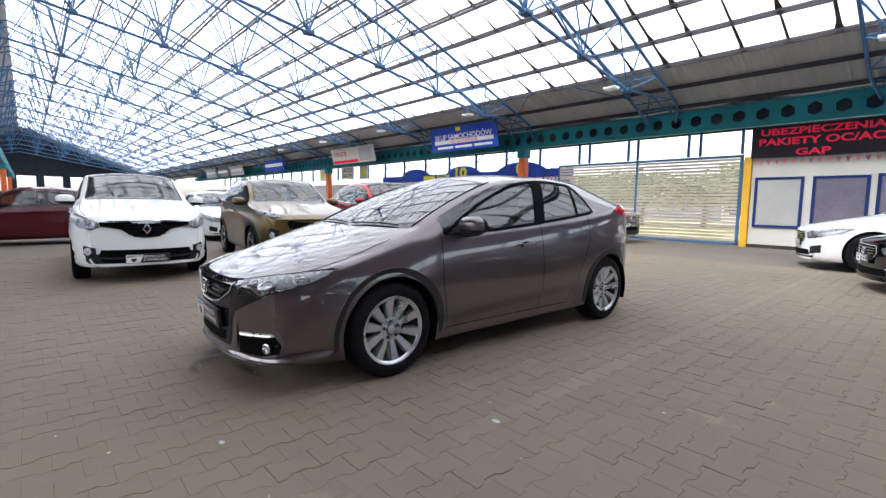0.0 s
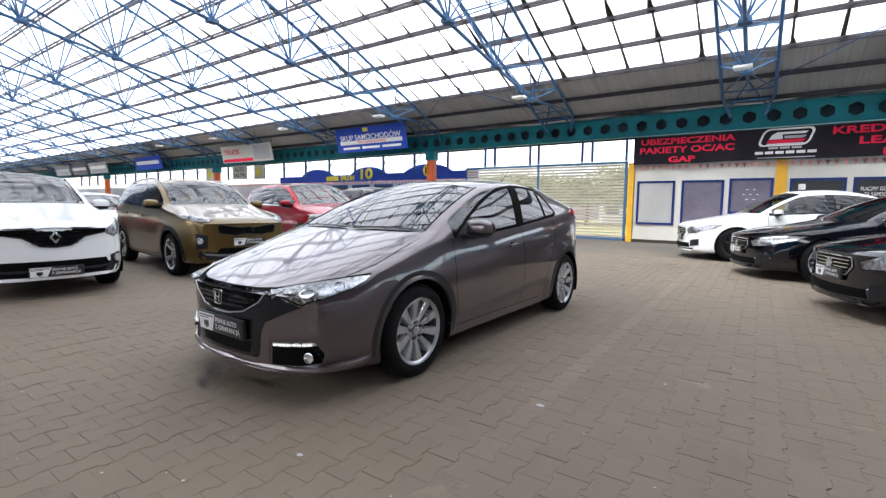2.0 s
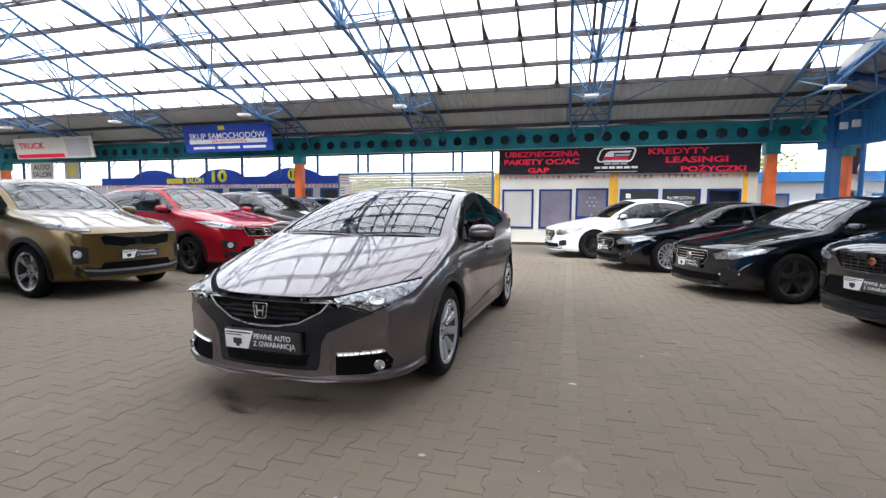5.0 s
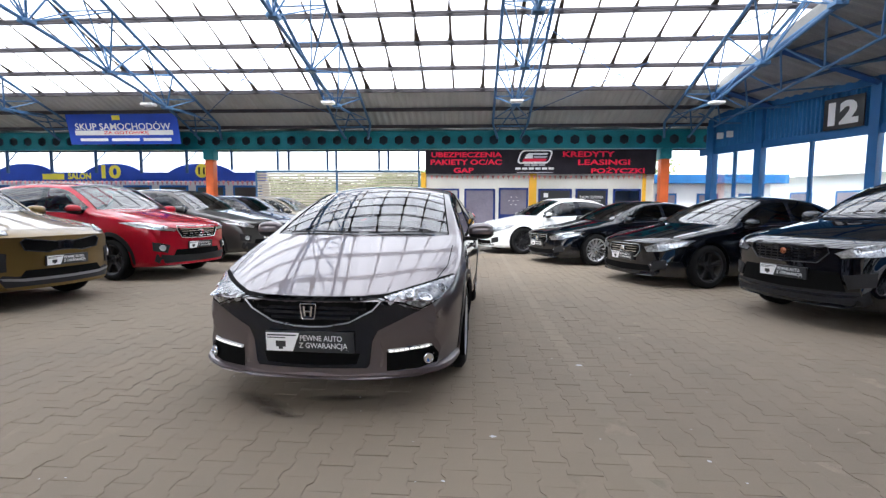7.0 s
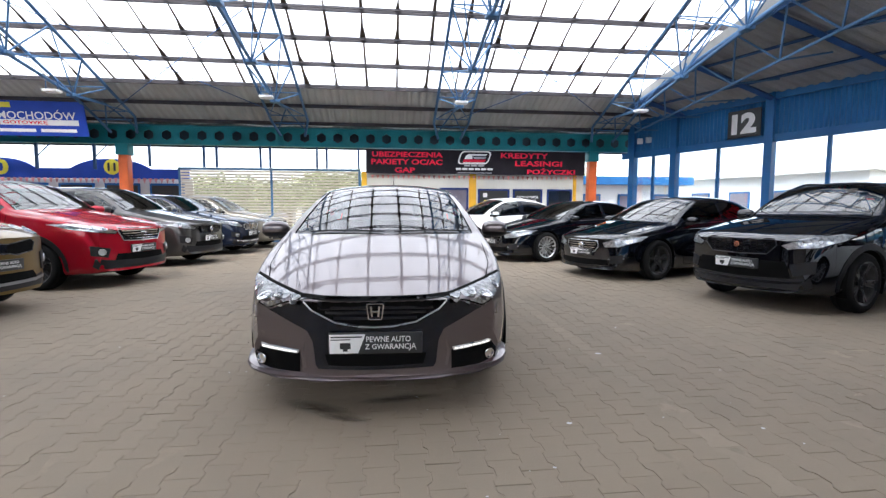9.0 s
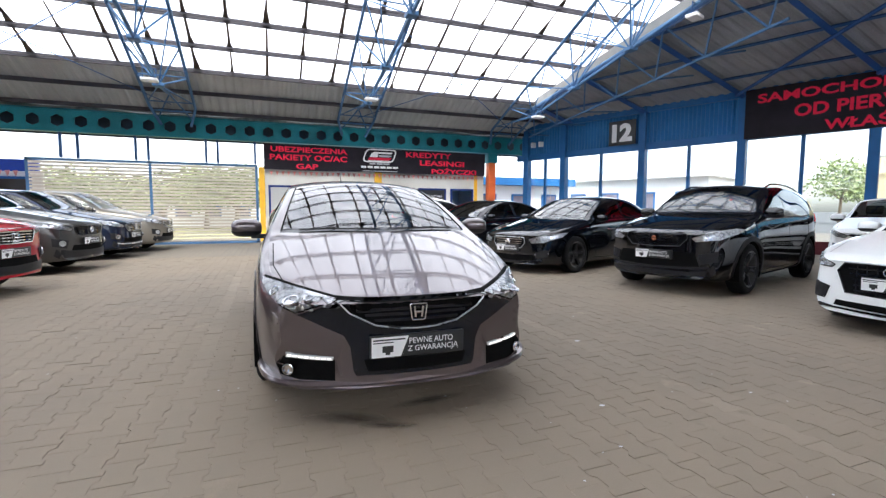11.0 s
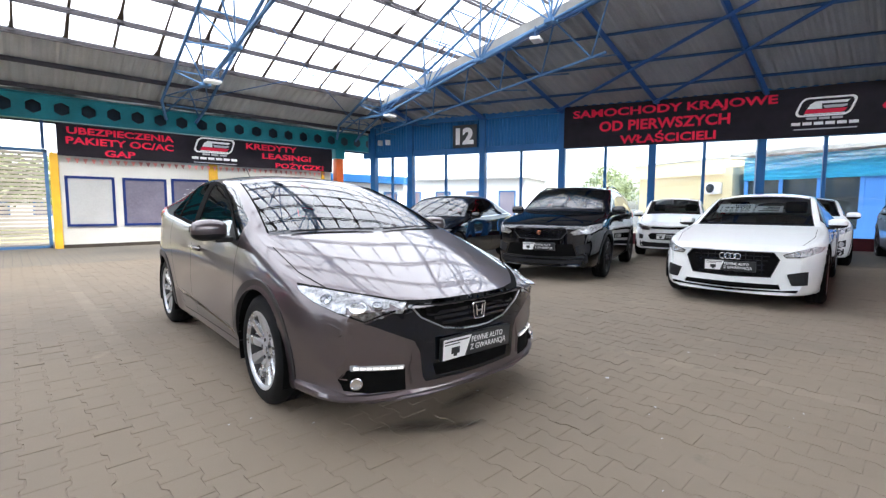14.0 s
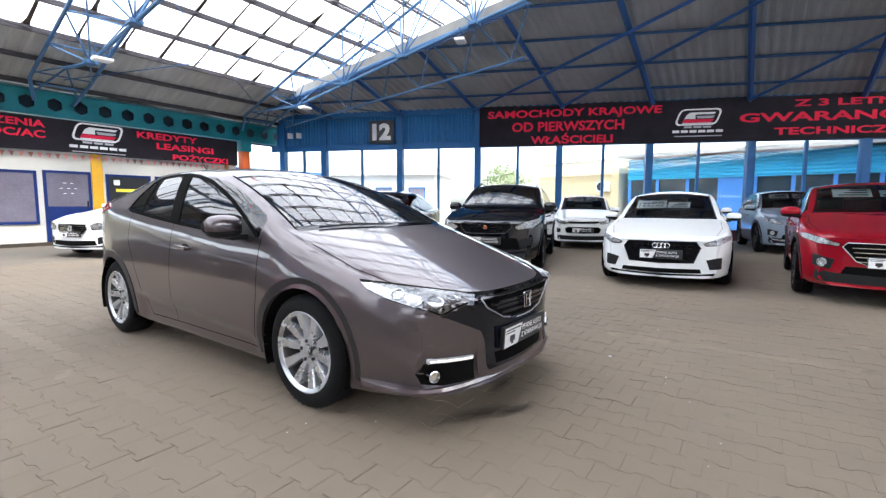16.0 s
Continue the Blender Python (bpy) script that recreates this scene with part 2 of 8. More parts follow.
M["slat"] = surface("beige_galvanised_slat", (0.36, 0.32, 0.27), 0.5, var=0.12, scale=2, fine=50, bump=0.1, objrand=0.3)
M["outside_white"] = surface("sunlit_white_render", (0.7, 0.7, 0.68), 0.7, var=0.06, scale=0.8, fine=30, bump=0.1)
M["grass"] = surface("dry_lawn", (0.22, 0.22, 0.09), 0.9, var=0.3, scale=0.6, fine=12, bump=0.3, detail=8.0)
M["paper"] = surface("price_sheet", (0.75, 0.78, 0.72), 0.6, var=0.05, bump=0.0)
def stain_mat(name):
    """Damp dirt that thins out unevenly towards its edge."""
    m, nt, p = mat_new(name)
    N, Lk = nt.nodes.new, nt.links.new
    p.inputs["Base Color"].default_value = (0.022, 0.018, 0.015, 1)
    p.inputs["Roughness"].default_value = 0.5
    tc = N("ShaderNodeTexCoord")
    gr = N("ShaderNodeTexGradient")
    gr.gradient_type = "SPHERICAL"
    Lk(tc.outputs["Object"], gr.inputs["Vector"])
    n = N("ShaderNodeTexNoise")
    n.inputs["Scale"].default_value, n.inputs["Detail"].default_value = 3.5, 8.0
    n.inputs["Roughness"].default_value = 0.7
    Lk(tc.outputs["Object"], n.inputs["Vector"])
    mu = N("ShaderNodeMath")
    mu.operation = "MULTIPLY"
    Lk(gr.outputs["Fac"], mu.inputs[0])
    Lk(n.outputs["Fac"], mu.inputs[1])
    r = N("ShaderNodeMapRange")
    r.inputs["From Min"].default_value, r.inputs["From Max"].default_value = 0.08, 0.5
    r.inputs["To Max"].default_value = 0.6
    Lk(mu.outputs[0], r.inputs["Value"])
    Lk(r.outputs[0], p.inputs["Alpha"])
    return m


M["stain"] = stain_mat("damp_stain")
M["lamp_white"] = surface("white_lamp_housing", (0.75, 0.75, 0.72), 0.4, var=0.06, bump=0.0)


# ---------------------------------------------------------------- mesh helpers
def link_bm(name, bm, material, parent=None, label="", smooth=True):
    me = bpy.data.meshes.new(name)
    bm.to_mesh(me)
    bm.free()
    for mm in (material if isinstance(material, (list, tuple)) else [material]):
        me.materials.append(mm)
    if smooth:
        me.polygons.foreach_set("use_smooth", [True] * len(me.polygons))
        at_ = me.attributes.get("nrm")
        if at_ is not None:
            co = np.empty(len(me.vertices) * 3, np.float32)
            at_.data.foreach_get("vector", co)
            me.attributes.remove(at_)
            me.normals_split_custom_set_from_vertices(co.reshape(-1, 3).tolist())
        else:
            me.set_sharp_from_angle(angle=radians(38))
    ob = new(name, me)
    if parent is not None:
        ob.parent = parent
    if label:
        ob["label"] = label
    return ob


def part(name, bm, material, parent, label="", smooth=True):
    return link_bm(name, bm, material, parent, label, smooth)


def box(bm, x0, x1, y0, y1, z0, z1, bevel=0.0):
    vs = [bm.verts.new((x, y, z)) for x in (x0, x1) for y in (y0, y1) for z in (z0, z1)]
    q = [(0, 1, 3, 2), (4, 6, 7, 5), (0, 4, 5, 1), (2, 3, 7, 6), (0, 2, 6, 4), (1, 5, 7, 3)]
    fs = [bm.faces.new([vs[i] for i in f]) for f in q]
    if bevel:
        es = list({e for f in fs for e in f.edges})
        bmesh.ops.bevel(bm, geom=es, offset=bevel, segments=2, affect="EDGES", profile=0.6)
    return bm


def boxes(*args, bevel=0.0):
    bm = bmesh.new()
    for a in args:
        box(bm, *a, bevel=bevel)
    return bm


def tube(bm, a, b, r, n=6, r2=None):
    a, b = Vector(a), Vector(b)
    d = (b - a).normalized()
    up = Vector((0, 0, 1)) if abs(d.z) < 0.9 else Vector((1, 0, 0))
    s = d.cross(up).normalized()
    u = s.cross(d)
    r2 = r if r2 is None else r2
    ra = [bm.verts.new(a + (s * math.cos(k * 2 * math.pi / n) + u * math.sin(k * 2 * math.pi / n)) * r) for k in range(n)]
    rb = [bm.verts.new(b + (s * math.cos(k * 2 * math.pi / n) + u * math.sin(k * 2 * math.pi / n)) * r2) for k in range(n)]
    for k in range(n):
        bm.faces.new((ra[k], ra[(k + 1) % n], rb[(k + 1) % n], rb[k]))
    bm.faces.new(ra[::-1])
    bm.faces.new(rb)


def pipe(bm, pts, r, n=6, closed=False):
    """One unbroken round bar along a line of points."""
    pts = [Vector(p) for p in pts]
    m = len(pts)
    rings = []
    side = None
    for k, p in enumerate(pts):
        a, b = (pts[k - 1], pts[(k + 1) % m]) if closed else (pts[max(k - 1, 0)], pts[min(k + 1, m - 1)])
        d = (b - a).normalized()
        if side is None:
            side = d.cross(Vector((0, 0, 1)) if abs(d.z) < 0.9 else Vector((1, 0, 0)))
        side = (side - d * side.dot(d)).normalized()
        up = side.cross(d)
        rings.append([bm.verts.new(p + (side * math.cos(2 * math.pi * i / n) + up * math.sin(2 * math.pi * i / n)) * r) for i in range(n)])
    for k in range(m if closed else m - 1):
        p, q = rings[k], rings[(k + 1) % m]
        for i in range(n):
            bm.faces.new((p[i], p[(i + 1) % n], q[(i + 1) % n], q[i]))
    if not closed:
        bm.faces.new(rings[0][::-1])
        bm.faces.new(rings[-1])


def lathe(bm, prof, n=32, axis="y", closed=False):
    """Turn a profile of (radius, offset) round an axis through the origin."""
    rings = []
    for k in range(n):
        c, s = math.cos(2 * math.pi * k / n), math.sin(2 * math.pi * k / n)
        rings.append([bm.verts.new((r * c, o, r * s)) for r, o in prof])
    m = len(prof)
    for k in range(n):
        a, b = rings[k], rings[(k + 1) % n]
        for j in range(m if closed else m - 1):
            bm.faces.new((a[j], b[j], b[(j + 1) % m], a[(j + 1) % m]))


def empty(name, m=None):
    ob = new(name)
    ob.empty_display_size = 0.2
    if m is not None:
        ob.matrix_world = m
    return ob


def lettering(name, words, width, height, m, material, parent=None, depth=0.004, bold=0.0):
    """Words as a mesh, stretched to a width and a capital height, centred on the pose m."""
    cu = bpy.data.curves.new(name, "FONT")
    cu.body, cu.align_x, cu.align_y, cu.size = words, "CENTER", "CENTER", 1.0
    cu.extrude, cu.offset, cu.resolution_u = 0.01, bold, 3
    tmp = new(name + "_tmp", cu)
    bpy.context.view_layer.update()
    me = bpy.data.meshes.new_from_object(tmp.evaluated_get(bpy.context.evaluated_depsgraph_get()))
    bpy.data.objects.remove(tmp)
    co = np.empty(len(me.vertices) * 3)
    me.vertices.foreach_get("co", co)
    co = co.reshape(-1, 3)
    lo, hi = co.min(0), co.max(0)
    co[:, 0] = (co[:, 0] - (lo[0] + hi[0]) / 2) * width / (hi[0] - lo[0])
    co[:, 1] = (co[:, 1] - (lo[1] + hi[1]) / 2) * height / (hi[1] - lo[1])
    co[:, 2] = co[:, 2] * depth / 0.02
    me.vertices.foreach_set("co", co.ravel())
    me.materials.clear()
    me.materials.append(material)
    ob = new(name, me)
    if parent is not None:
        ob.parent = parent
    ob.matrix_local = m
    return ob


FACE_S = pose(0, 0, 0, 90, 0, 0)      # a flat print that faces -y


def at(x, y, z, face):
    return Matrix.Translation((x, y, z)) @ face

# ---------------------------------------------------------------- the hall
WALL_A = 16.52            # long wall with the castellated beam, along x
RIDGE_Y, SLOPE, EAVE_Z = 0.55, 0.40, 4.25
EDGE_N = 14.41                 # where the milky sheets begin above the eave
EAVE_S = 2 * RIDGE_Y - WALL_A
WEST = -84.0
BW = Vector((0.3743, -0.9273, 0))     # along the glazed end wall, going south
BN = Vector((-0.9273, -0.3743, 0))    # from the end wall into the hall
B0 = Vector((6.13, 16.13, 0))         # its corner column


def wall_b(s, d=0.0, z=0.0):
    """A point of the end wall: s along it from the corner, d into the hall."""
    p = B0 + BW * s + BN * d
    return Vector((p.x, p.y, z))




def roof_z(y):
    return EAVE_Z + SLOPE * (WALL_A - y if y > RIDGE_Y else y - EAVE_S)


def b_roof_z(x, y):
    return 4.55 + 0.36 * (11.72 - 0.9273 * x - 0.3743 * y)


# ground outside, to the horizon
bm = bmesh.new()
for gx0, gx1, gy0, gy1 in ((-1500, 1500, -1500, 1500),):
    vs = [bm.verts.new((x, y, -0.05)) for x, y in ((gx0, gy0), (gx1, gy0), (gx1, gy1), (gx0, gy1))]
    bm.faces.new(vs)
tagged(link_bm("ground", bm, M["asphalt"], smooth=False), "grey asphalt ground round the hall", "ground", kind="structure")

PX0, PX1, PY0, PY1 = -12.0, 7.5, -3.0, 12.0   # stretch laid with single stones
bm = bmesh.new()
for x0, x1, y0, y1 in ((WEST - 6, PX0, -16, WALL_A + 3.5), (PX1, 24, -16, WALL_A + 3.5), (PX0, PX1, -16, PY0), (PX0, PX1, PY1, WALL_A + 3.5)):
    vs = [bm.verts.new((x, y, 0.0)) for x, y in ((x0, y0), (x1, y0), (x1, y1), (x0, y1))]
    bm.faces.new(vs)
floor_mat = surface("worn_paving", (0.106, 0.095, 0.08), 0.85, var=0.16, scale=0.5, fine=200, bump=0.4, dust=(0.165, 0.132, 0.095))
nt = floor_mat.node_tree
br = nt.nodes.new("ShaderNodeTexBrick")
br.offset, br.inputs["Scale"].default_value = 0.5, 1.0
br.inputs["Brick Width"].default_value, br.inputs["Row Height"].default_value = 0.2, 0.1425
br.inputs["Mortar Size"].default_value = 0.006
sw = nt.nodes.new("ShaderNodeVectorMath")
sw.operation = "DOT_PRODUCT"
comb = nt.nodes.new("ShaderNodeCombineXYZ")
sep = nt.nodes.new("ShaderNodeSeparateXYZ")
ge = nt.nodes.new("ShaderNodeNewGeometry")
nt.links.new(ge.outputs["Position"], sep.inputs[0])
nt.links.new(sep.outputs["Y"], comb.inputs["X"])
nt.links.new(sep.outputs["X"], comb.inputs["Y"])
nt.links.new(comb.outputs[0], br.inputs["Vector"])
pb = nt.nodes["Principled BSDF"]
old = pb.inputs["Base Color"].links[0].from_socket
mixc = nt.nodes.new("ShaderNodeMix")
mixc.data_type = "RGBA"
nt.links.new(br.outputs["Fac"], mixc.inputs[0])
nt.links.new(old, mixc.inputs["A"])
mixc.inputs["B"].default_value = (*base((0.095, 0.085, 0.071)), 1)
nt.links.new(mixc.outputs["Result"], pb.inputs["Base Color"])
tagged(link_bm("floor", bm, floor_mat, smooth=False), "worn grey interlocking concrete paving of the hall", "floor", kind="structure")


# roof of the long slope: opaque strips at the eaves, milky sheets between
def slope_sheet(x0, x1, y0, y1, zf, pitch, amp, ny=1):
    """Corrugated sheet whose ribs run up the slope (along y)."""
    n = int((x1 - x0) / (pitch / 4))
    bmx = bmesh.new()
    rows = []
    for j in range(ny + 1):
        y = y0 + (y1 - y0) * j / ny
        row = []
        for i in range(n + 1):
            x = x0 + (x1 - x0) * i / n
            row.append(bmx.verts.new((x, y, zf(x, y) + amp * (0, 1, 1, 0)[i % 4])))
        rows.append(row)
    for j in range(ny):
        for i in range(n):
            bmx.faces.new((rows[j][i], rows[j][i + 1], rows[j + 1][i + 1], rows[j + 1][i]))
    return bmx


EAST_A = 7.5
tagged(link_bm("ceiling", slope_sheet(-40, EAST_A, EDGE_N - 0.05, WALL_A + 0.6, lambda x, y: EAVE_Z + SLOPE * (WALL_A - y), 0.25, 0.04), M["sheet"], smooth=False),
       "grey corrugated metal roof strip along the eave", "ceiling", kind="structure")
bm = bmesh.new()
for x0, x1, y0, y1 in ((WEST - 6, -40, EDGE_N - 0.05, WALL_A + 0.6), (WEST - 6, 5.3, EAVE_S - 0.4, -14.6), (WEST - 6, 5.3, -9.4, RIDGE_Y), (WEST - 6, WEST, RIDGE_Y, EDGE_N)):
    vs = [bm.verts.new((x, y, roof_z(y))) for x, y in ((x0, y0), (x1, y0), (x1, y1), (x0, y1))]
    bm.faces.new(vs)
tagged(link_bm("ceiling_south", bm, M["sheet"], smooth=False), "grey corrugated metal roof of the far slope", "ceiling", kind="structure")

# milky sheets, bay by bay
PUR_N = [EDGE_N - 0.98 * k for k in range(15)]
PURL = PUR_N[:-1] + [RIDGE_Y]
BAR = 0.94
bars_x = [5.5 - BAR * k for k in range(int((5.5 - WEST) / BAR) + 1)]
bm = bmesh.new()
for x0, x1 in zip([7.6] + bars_x, bars_x):
    for y0, y1 in zip(PURL[:-1], PURL[1:]):
        z0, z1 = roof_z(y0) + 0.03, roof_z(y1) + 0.03
        if x0 > 3.0 and y0 < RIDGE_Y + 0.1:
            continue
        lift = 0.012 * random.random()
        vs = [bm.verts.new(c) for c in ((x0, y0, z0 + lift), (x1, y0, z0 + lift), (x1, y1, z1), (x0, y1, z1))]
        bm.faces.new(vs)
# unseen strip on the south slope, added as fill light for the car fronts
for x0 in range(-84, 4, 2):
    vs = [bm.verts.new((xx, yy, roof_z(yy) + 0.03)) for xx, yy in ((x0, -9.4), (x0 + 2, -9.4), (x0 + 2, -14.6), (x0, -14.6))]
    bm.faces.new(vs)
sky_ob = tagged(link_bm("ceiling_skylight", bm, M["skylight"], smooth=False), "milky translucent roof sheets with grimy joints", "skylight", kind="structure")
sky_ob.visible_shadow = False

grime = surface("brown_joint_grime", (0.05, 0.036, 0.022), 0.8, var=0.3, scale=3, fine=30, bump=0.2)
bm = bmesh.new()
rng = random.Random(4)
for x in bars_x:
    if x < -45:
        continue
    for y0, y1 in zip(PURL[:-1], PURL[1:]):
        if x > 3.0 and y0 < RIDGE_Y + 0.1:
            continue
        w = rng.uniform(0.022, 0.05)
        zz0, zz1 = roof_z(y0) + 0.02, roof_z(y1) + 0.02
        box_v = [bm.verts.new(c) for c in ((x - w, y0, zz0), (x + w, y0, zz0), (x + w * 0.7, y1, zz1), (x - w * 0.7, y1, zz1))]
        bm.faces.new(box_v)
        # darker dirt that has crept out from the lap
        if rng.random() < 0.9:
            l = rng.uniform(0.2, 0.75)
            ww = rng.uniform(0.05, 0.11)
            yy = y0 + (y1 - y0) * l
            zl = roof_z(yy)
            sh = rng.uniform(-0.02, 0.02)
            bv = [bm.verts.new(c) for c in ((x - ww + sh, y0, zz0 - 0.006), (x + ww + sh, y0, zz0 - 0.006), (x + sh + 0.008, yy, zl + 0.014), (x + sh - 0.008, yy, zl + 0.014))]
            bm.faces.new(bv)
tagged(link_bm("skylight_joints", bm, grime, smooth=False), "grimy brown lap joints of the skylight sheets", "roof joint", kind="structure")

purlins = tagged(empty("purlins"), "dull steel purlins carrying the roof sheets", "purlin", kind="structure")
purlin_mat = surface("brown_grey_purlin", (0.028, 0.025, 0.03), 0.6, var=0.2, scale=2, fine=40, bump=0.1)
for k, y in enumerate(PURL):
    z = roof_z(y) - 0.03
    if abs(y - RIDGE_Y) < 0.3:
        continue
    xe = 7.4 if y > RIDGE_Y else 2.9
    part("purlin", boxes((WEST, xe, y - 0.02, y + 0.02, z - 0.035, z + 0.04), (WEST, xe, y - 0.14, y - 0.10, z + 0.0, z + 0.055)), purlin_mat, purlins, smooth=False)
for y in (15.31, 16.3) + tuple(np.arange(-14.6, 0.2, 1.35)):
    z = roof_z(y) - 0.05
    part("purlin", boxes((WEST, 7.0, y - 0.03, y + 0.03, z - 0.07, z + 0.045)), purlin_mat, purlins, smooth=False)


# space trusses across the hall
def truss(x, south=True):
    root = tagged(empty("roof_truss", Matrix.Translation((x, WALL_A, 0))), "blue-painted triangular space truss of steel tubes under the roof", "roof truss", group="roof trusses")
    y_end = EAVE_S + 0.2 if south else RIDGE_Y - 0.1
    half = 0.62

    def top(y, s):
        return Vector((s * half, y - WALL_A, roof_z(y) - 0.2))

    def low(y):
        v = abs(y - RIDGE_Y)
        return Vector((0, y - WALL_A, 6.92 - 0.182 * v))
    ys = [WALL_A - 0.9 - 1.18 * k for k in range(26)]
    ys = [y for y in ys if y > y_end]
    for s in (-1, 1):
        b = bmesh.new()
        pts = [Vector((s * 0.42, -0.12, 3.85))] + [top(y, s) for y in ((15.9, RIDGE_Y, EAVE_S + 0.9) if south else (15.9, RIDGE_Y))]
        for p, q in zip(pts[:-1], pts[1:]):
            tube(b, p, q, 0.045, 8)
        part("top_chord", b, M["steel_blue"], root)
    b = bmesh.new()
    pts = [Vector((0, 15.4 - WALL_A, 4.6)), low(13.9), low(RIDGE_Y)] + ([low(-12.8)] if south else [])
    for p, q in zip(pts[:-1], pts[1:]):
        tube(b, p, q, 0.045, 8)
    part("bottom_chord", b, M["steel_blue"], root)
    nodes = [y for y in np.arange(13.9, -13, -2.36) if south or y > RIDGE_Y]

    def strut(name, p, q, r):
        b = bmesh.new()
        tube(b, p, q, r, 6)
        part(name, b, M["steel_blue"], root)
    for y in nodes:
        p = low(y)
        for s in (-1, 1):
            for dy in (-1.77, -0.59, 0.59, 1.77):
                strut("web_strut", p, top(min(max(y + dy, y_end + 0.3), 16.0), s), 0.019 if abs(dy) > 1 else 0.025)
    for y in ys:
        strut("cross_tube", top(y, -1), top(y, 1), 0.02)
    strut("cross_tube", Vector((-0.5, -0.6, 4.2)), Vector((0.5, -0.6, 4.2)), 0.03)
    for s in (-1, 1):
        strut("end_strut", Vector((0, 15.4 - WALL_A, 4.6)), Vector((s * 0.45, -0.3, 4.05)), 0.025)
    for y in nodes:
        b = bmesh.new()
        p = low(y)
        box(b, p.x - 0.13, p.x + 0.13, p.y - 0.13, p.y + 0.13, p.z - 0.05, p.z + 0.05, bevel=0.03)
        part("node_plate", b, M["steel_blue"], root)
    return root


TRUSS_X = [-1.0 - 5.65 * k for k in range(15)]
first = truss(TRUSS_X[0])
for x in TRUSS_X[1:]:
    copy_thing(first, Matrix.Translation((x, WALL_A, 0)))
truss(4.95, False)


def floodlight(x, y, z, turn=0):
    root = tagged(empty("floodlight", Matrix.Translation((x, y, z)) @ Matrix.Rotation(radians(turn), 4, "Z")), "small white floodlight hung under the roof truss", "lamp", group="hall floodlights")
    b = bmesh.new()
    box(b, -0.19, 0.19, -0.13, 0.13, -0.035, 0.035, bevel=0.02)
    part("housing", b, M["lamp_white"], root)
    b = bmesh.new()
    box(b, -0.16, 0.16, -0.1, 0.1, -0.045, -0.036)
    part("diffuser", b, M["plate_white"], root)
    b = bmesh.new()
    tube(b, (-0.15, 0, 0.03), (-0.15, 0, 0.28), 0.012)
    tube(b, (0.15, 0, 0.03), (0.15, 0, 0.28), 0.012)
    tube(b, (-0.15, 0, 0.28), (0.15, 0, 0.28), 0.012)
    part("bracket", b, M["steel_dark"], root)


for x in TRUSS_X[:6]:
    floodlight(x - 0.05, 13.1, 4.42)
floodlight(4.9, 7.2, 5.42, 20)
floodlight(4.6, 13.0, 4.3, 10)

# diagonal rods that brace the roof between the trusses
bm = bmesh.new()
tx = [4.95] + TRUSS_X[:8]
for a, b2 in zip(tx[:-1], tx[1:]):
    if tx.index(a) % 2 == 0:
        for ya, yb in ((15.6, 11.2), (11.2, 15.6)):
            tube(bm, (a, ya, roof_z(ya) - 0.28), (b2, yb, roof_z(yb) - 0.28), 0.013, 5)
tagged(link_bm("bracing_rods", bm, M["steel_dark"]), "thin dark diagonal bracing rods under the roof", "bracing", kind="structure")

# lean-to roof over the glazed end wall
bm = bmesh.new()
ys = np.arange(16.6, -15.9, -0.0625)
prev = None
for i, y in enumerate(ys):
    xe = 12.64 - 0.4037 * y + 0.5
    xt = 5.3 if y > RIDGE_Y else 2.8
    dz = 0.035 * (0, 1, 1, 0)[i % 4]
    cur = [bm.verts.new((xe, y, b_roof_z(xe, y) + dz)), bm.verts.new((xt, y, b_roof_z(xt, y) + dz))]
    if prev:
        bm.faces.new((prev[0], prev[1], cur[1], cur[0]))
    prev = cur
tagged(link_bm("ceiling_east", bm, surface("weathered_sheet", (0.2, 0.205, 0.215), 0.6, var=0.14, scale=0.7, fine=30, bump=0.05, spec=0.3), smooth=False), "grey corrugated metal lean-to roof over the glazed wall", "ceiling", kind="structure")
bm = bmesh.new()
for y in (14.2, 11.6, 8.95, 6.2, 3.54, 0.88, -2.0, -4.7, -7.5, -10.2, -13.0):
    xe = 12.64 - 0.4037 * y
    a, b2 = Vector((xe, y, b_roof_z(xe, y) - 0.14)), Vector((5.35 if y > RIDGE_Y else 2.9, y, b_roof_z(5.35 if y > RIDGE_Y else 2.9, y) - 0.14))
    tube(bm, a, b2, 0.085, 4)
tagged(link_bm("rafters_east", bm, M["rafter_blue"], smooth=False), "dark blue steel rafters of the lean-to roof", "rafter", kind="structure")
bm = bmesh.new()
for d in (0.9, 2.1, 3.3, 4.5, 5.7, 6.9):
    s0 = -1 if d < 1.5 else 0.5
    pa, pb = wall_b(s0 - d * 0.4, d), wall_b(27, d)
    # stop at the upper edge
    t0 = 0.0
    if pa.x < 5.35:
        t0 = (5.35 - pa.x) / (pb.x - pa.x)
    a = pa.lerp(pb, t0)
    a.z, pb.z = b_roof_z(a.x, a.y) - 0.05, b_roof_z(pb.x, pb.y) - 0.05
    tube(bm, a, pb, 0.04, 4)
tagged(link_bm("purlins_east", bm, M["steel_dark"], smooth=False), "dark steel purlins of the lean-to roof", "purlin", kind="structure")
bm = bmesh.new()
for ya, yb in ((8.95, 0.88), (0.88, -7.5), (6.2, -2.0)):
    xa, xb = 12.2 - 0.4037 * ya, 6.6
    tube(bm, (xa, ya, b_roof_z(xa, ya) - 0.26), (xb, yb, b_roof_z(xb, yb) - 0.26), 0.045, 6)
tagged(link_bm("braces_east", bm, M["rafter_blue"], smooth=False), "dark blue diagonal braces under the lean-to roof", "brace", kind="structure")
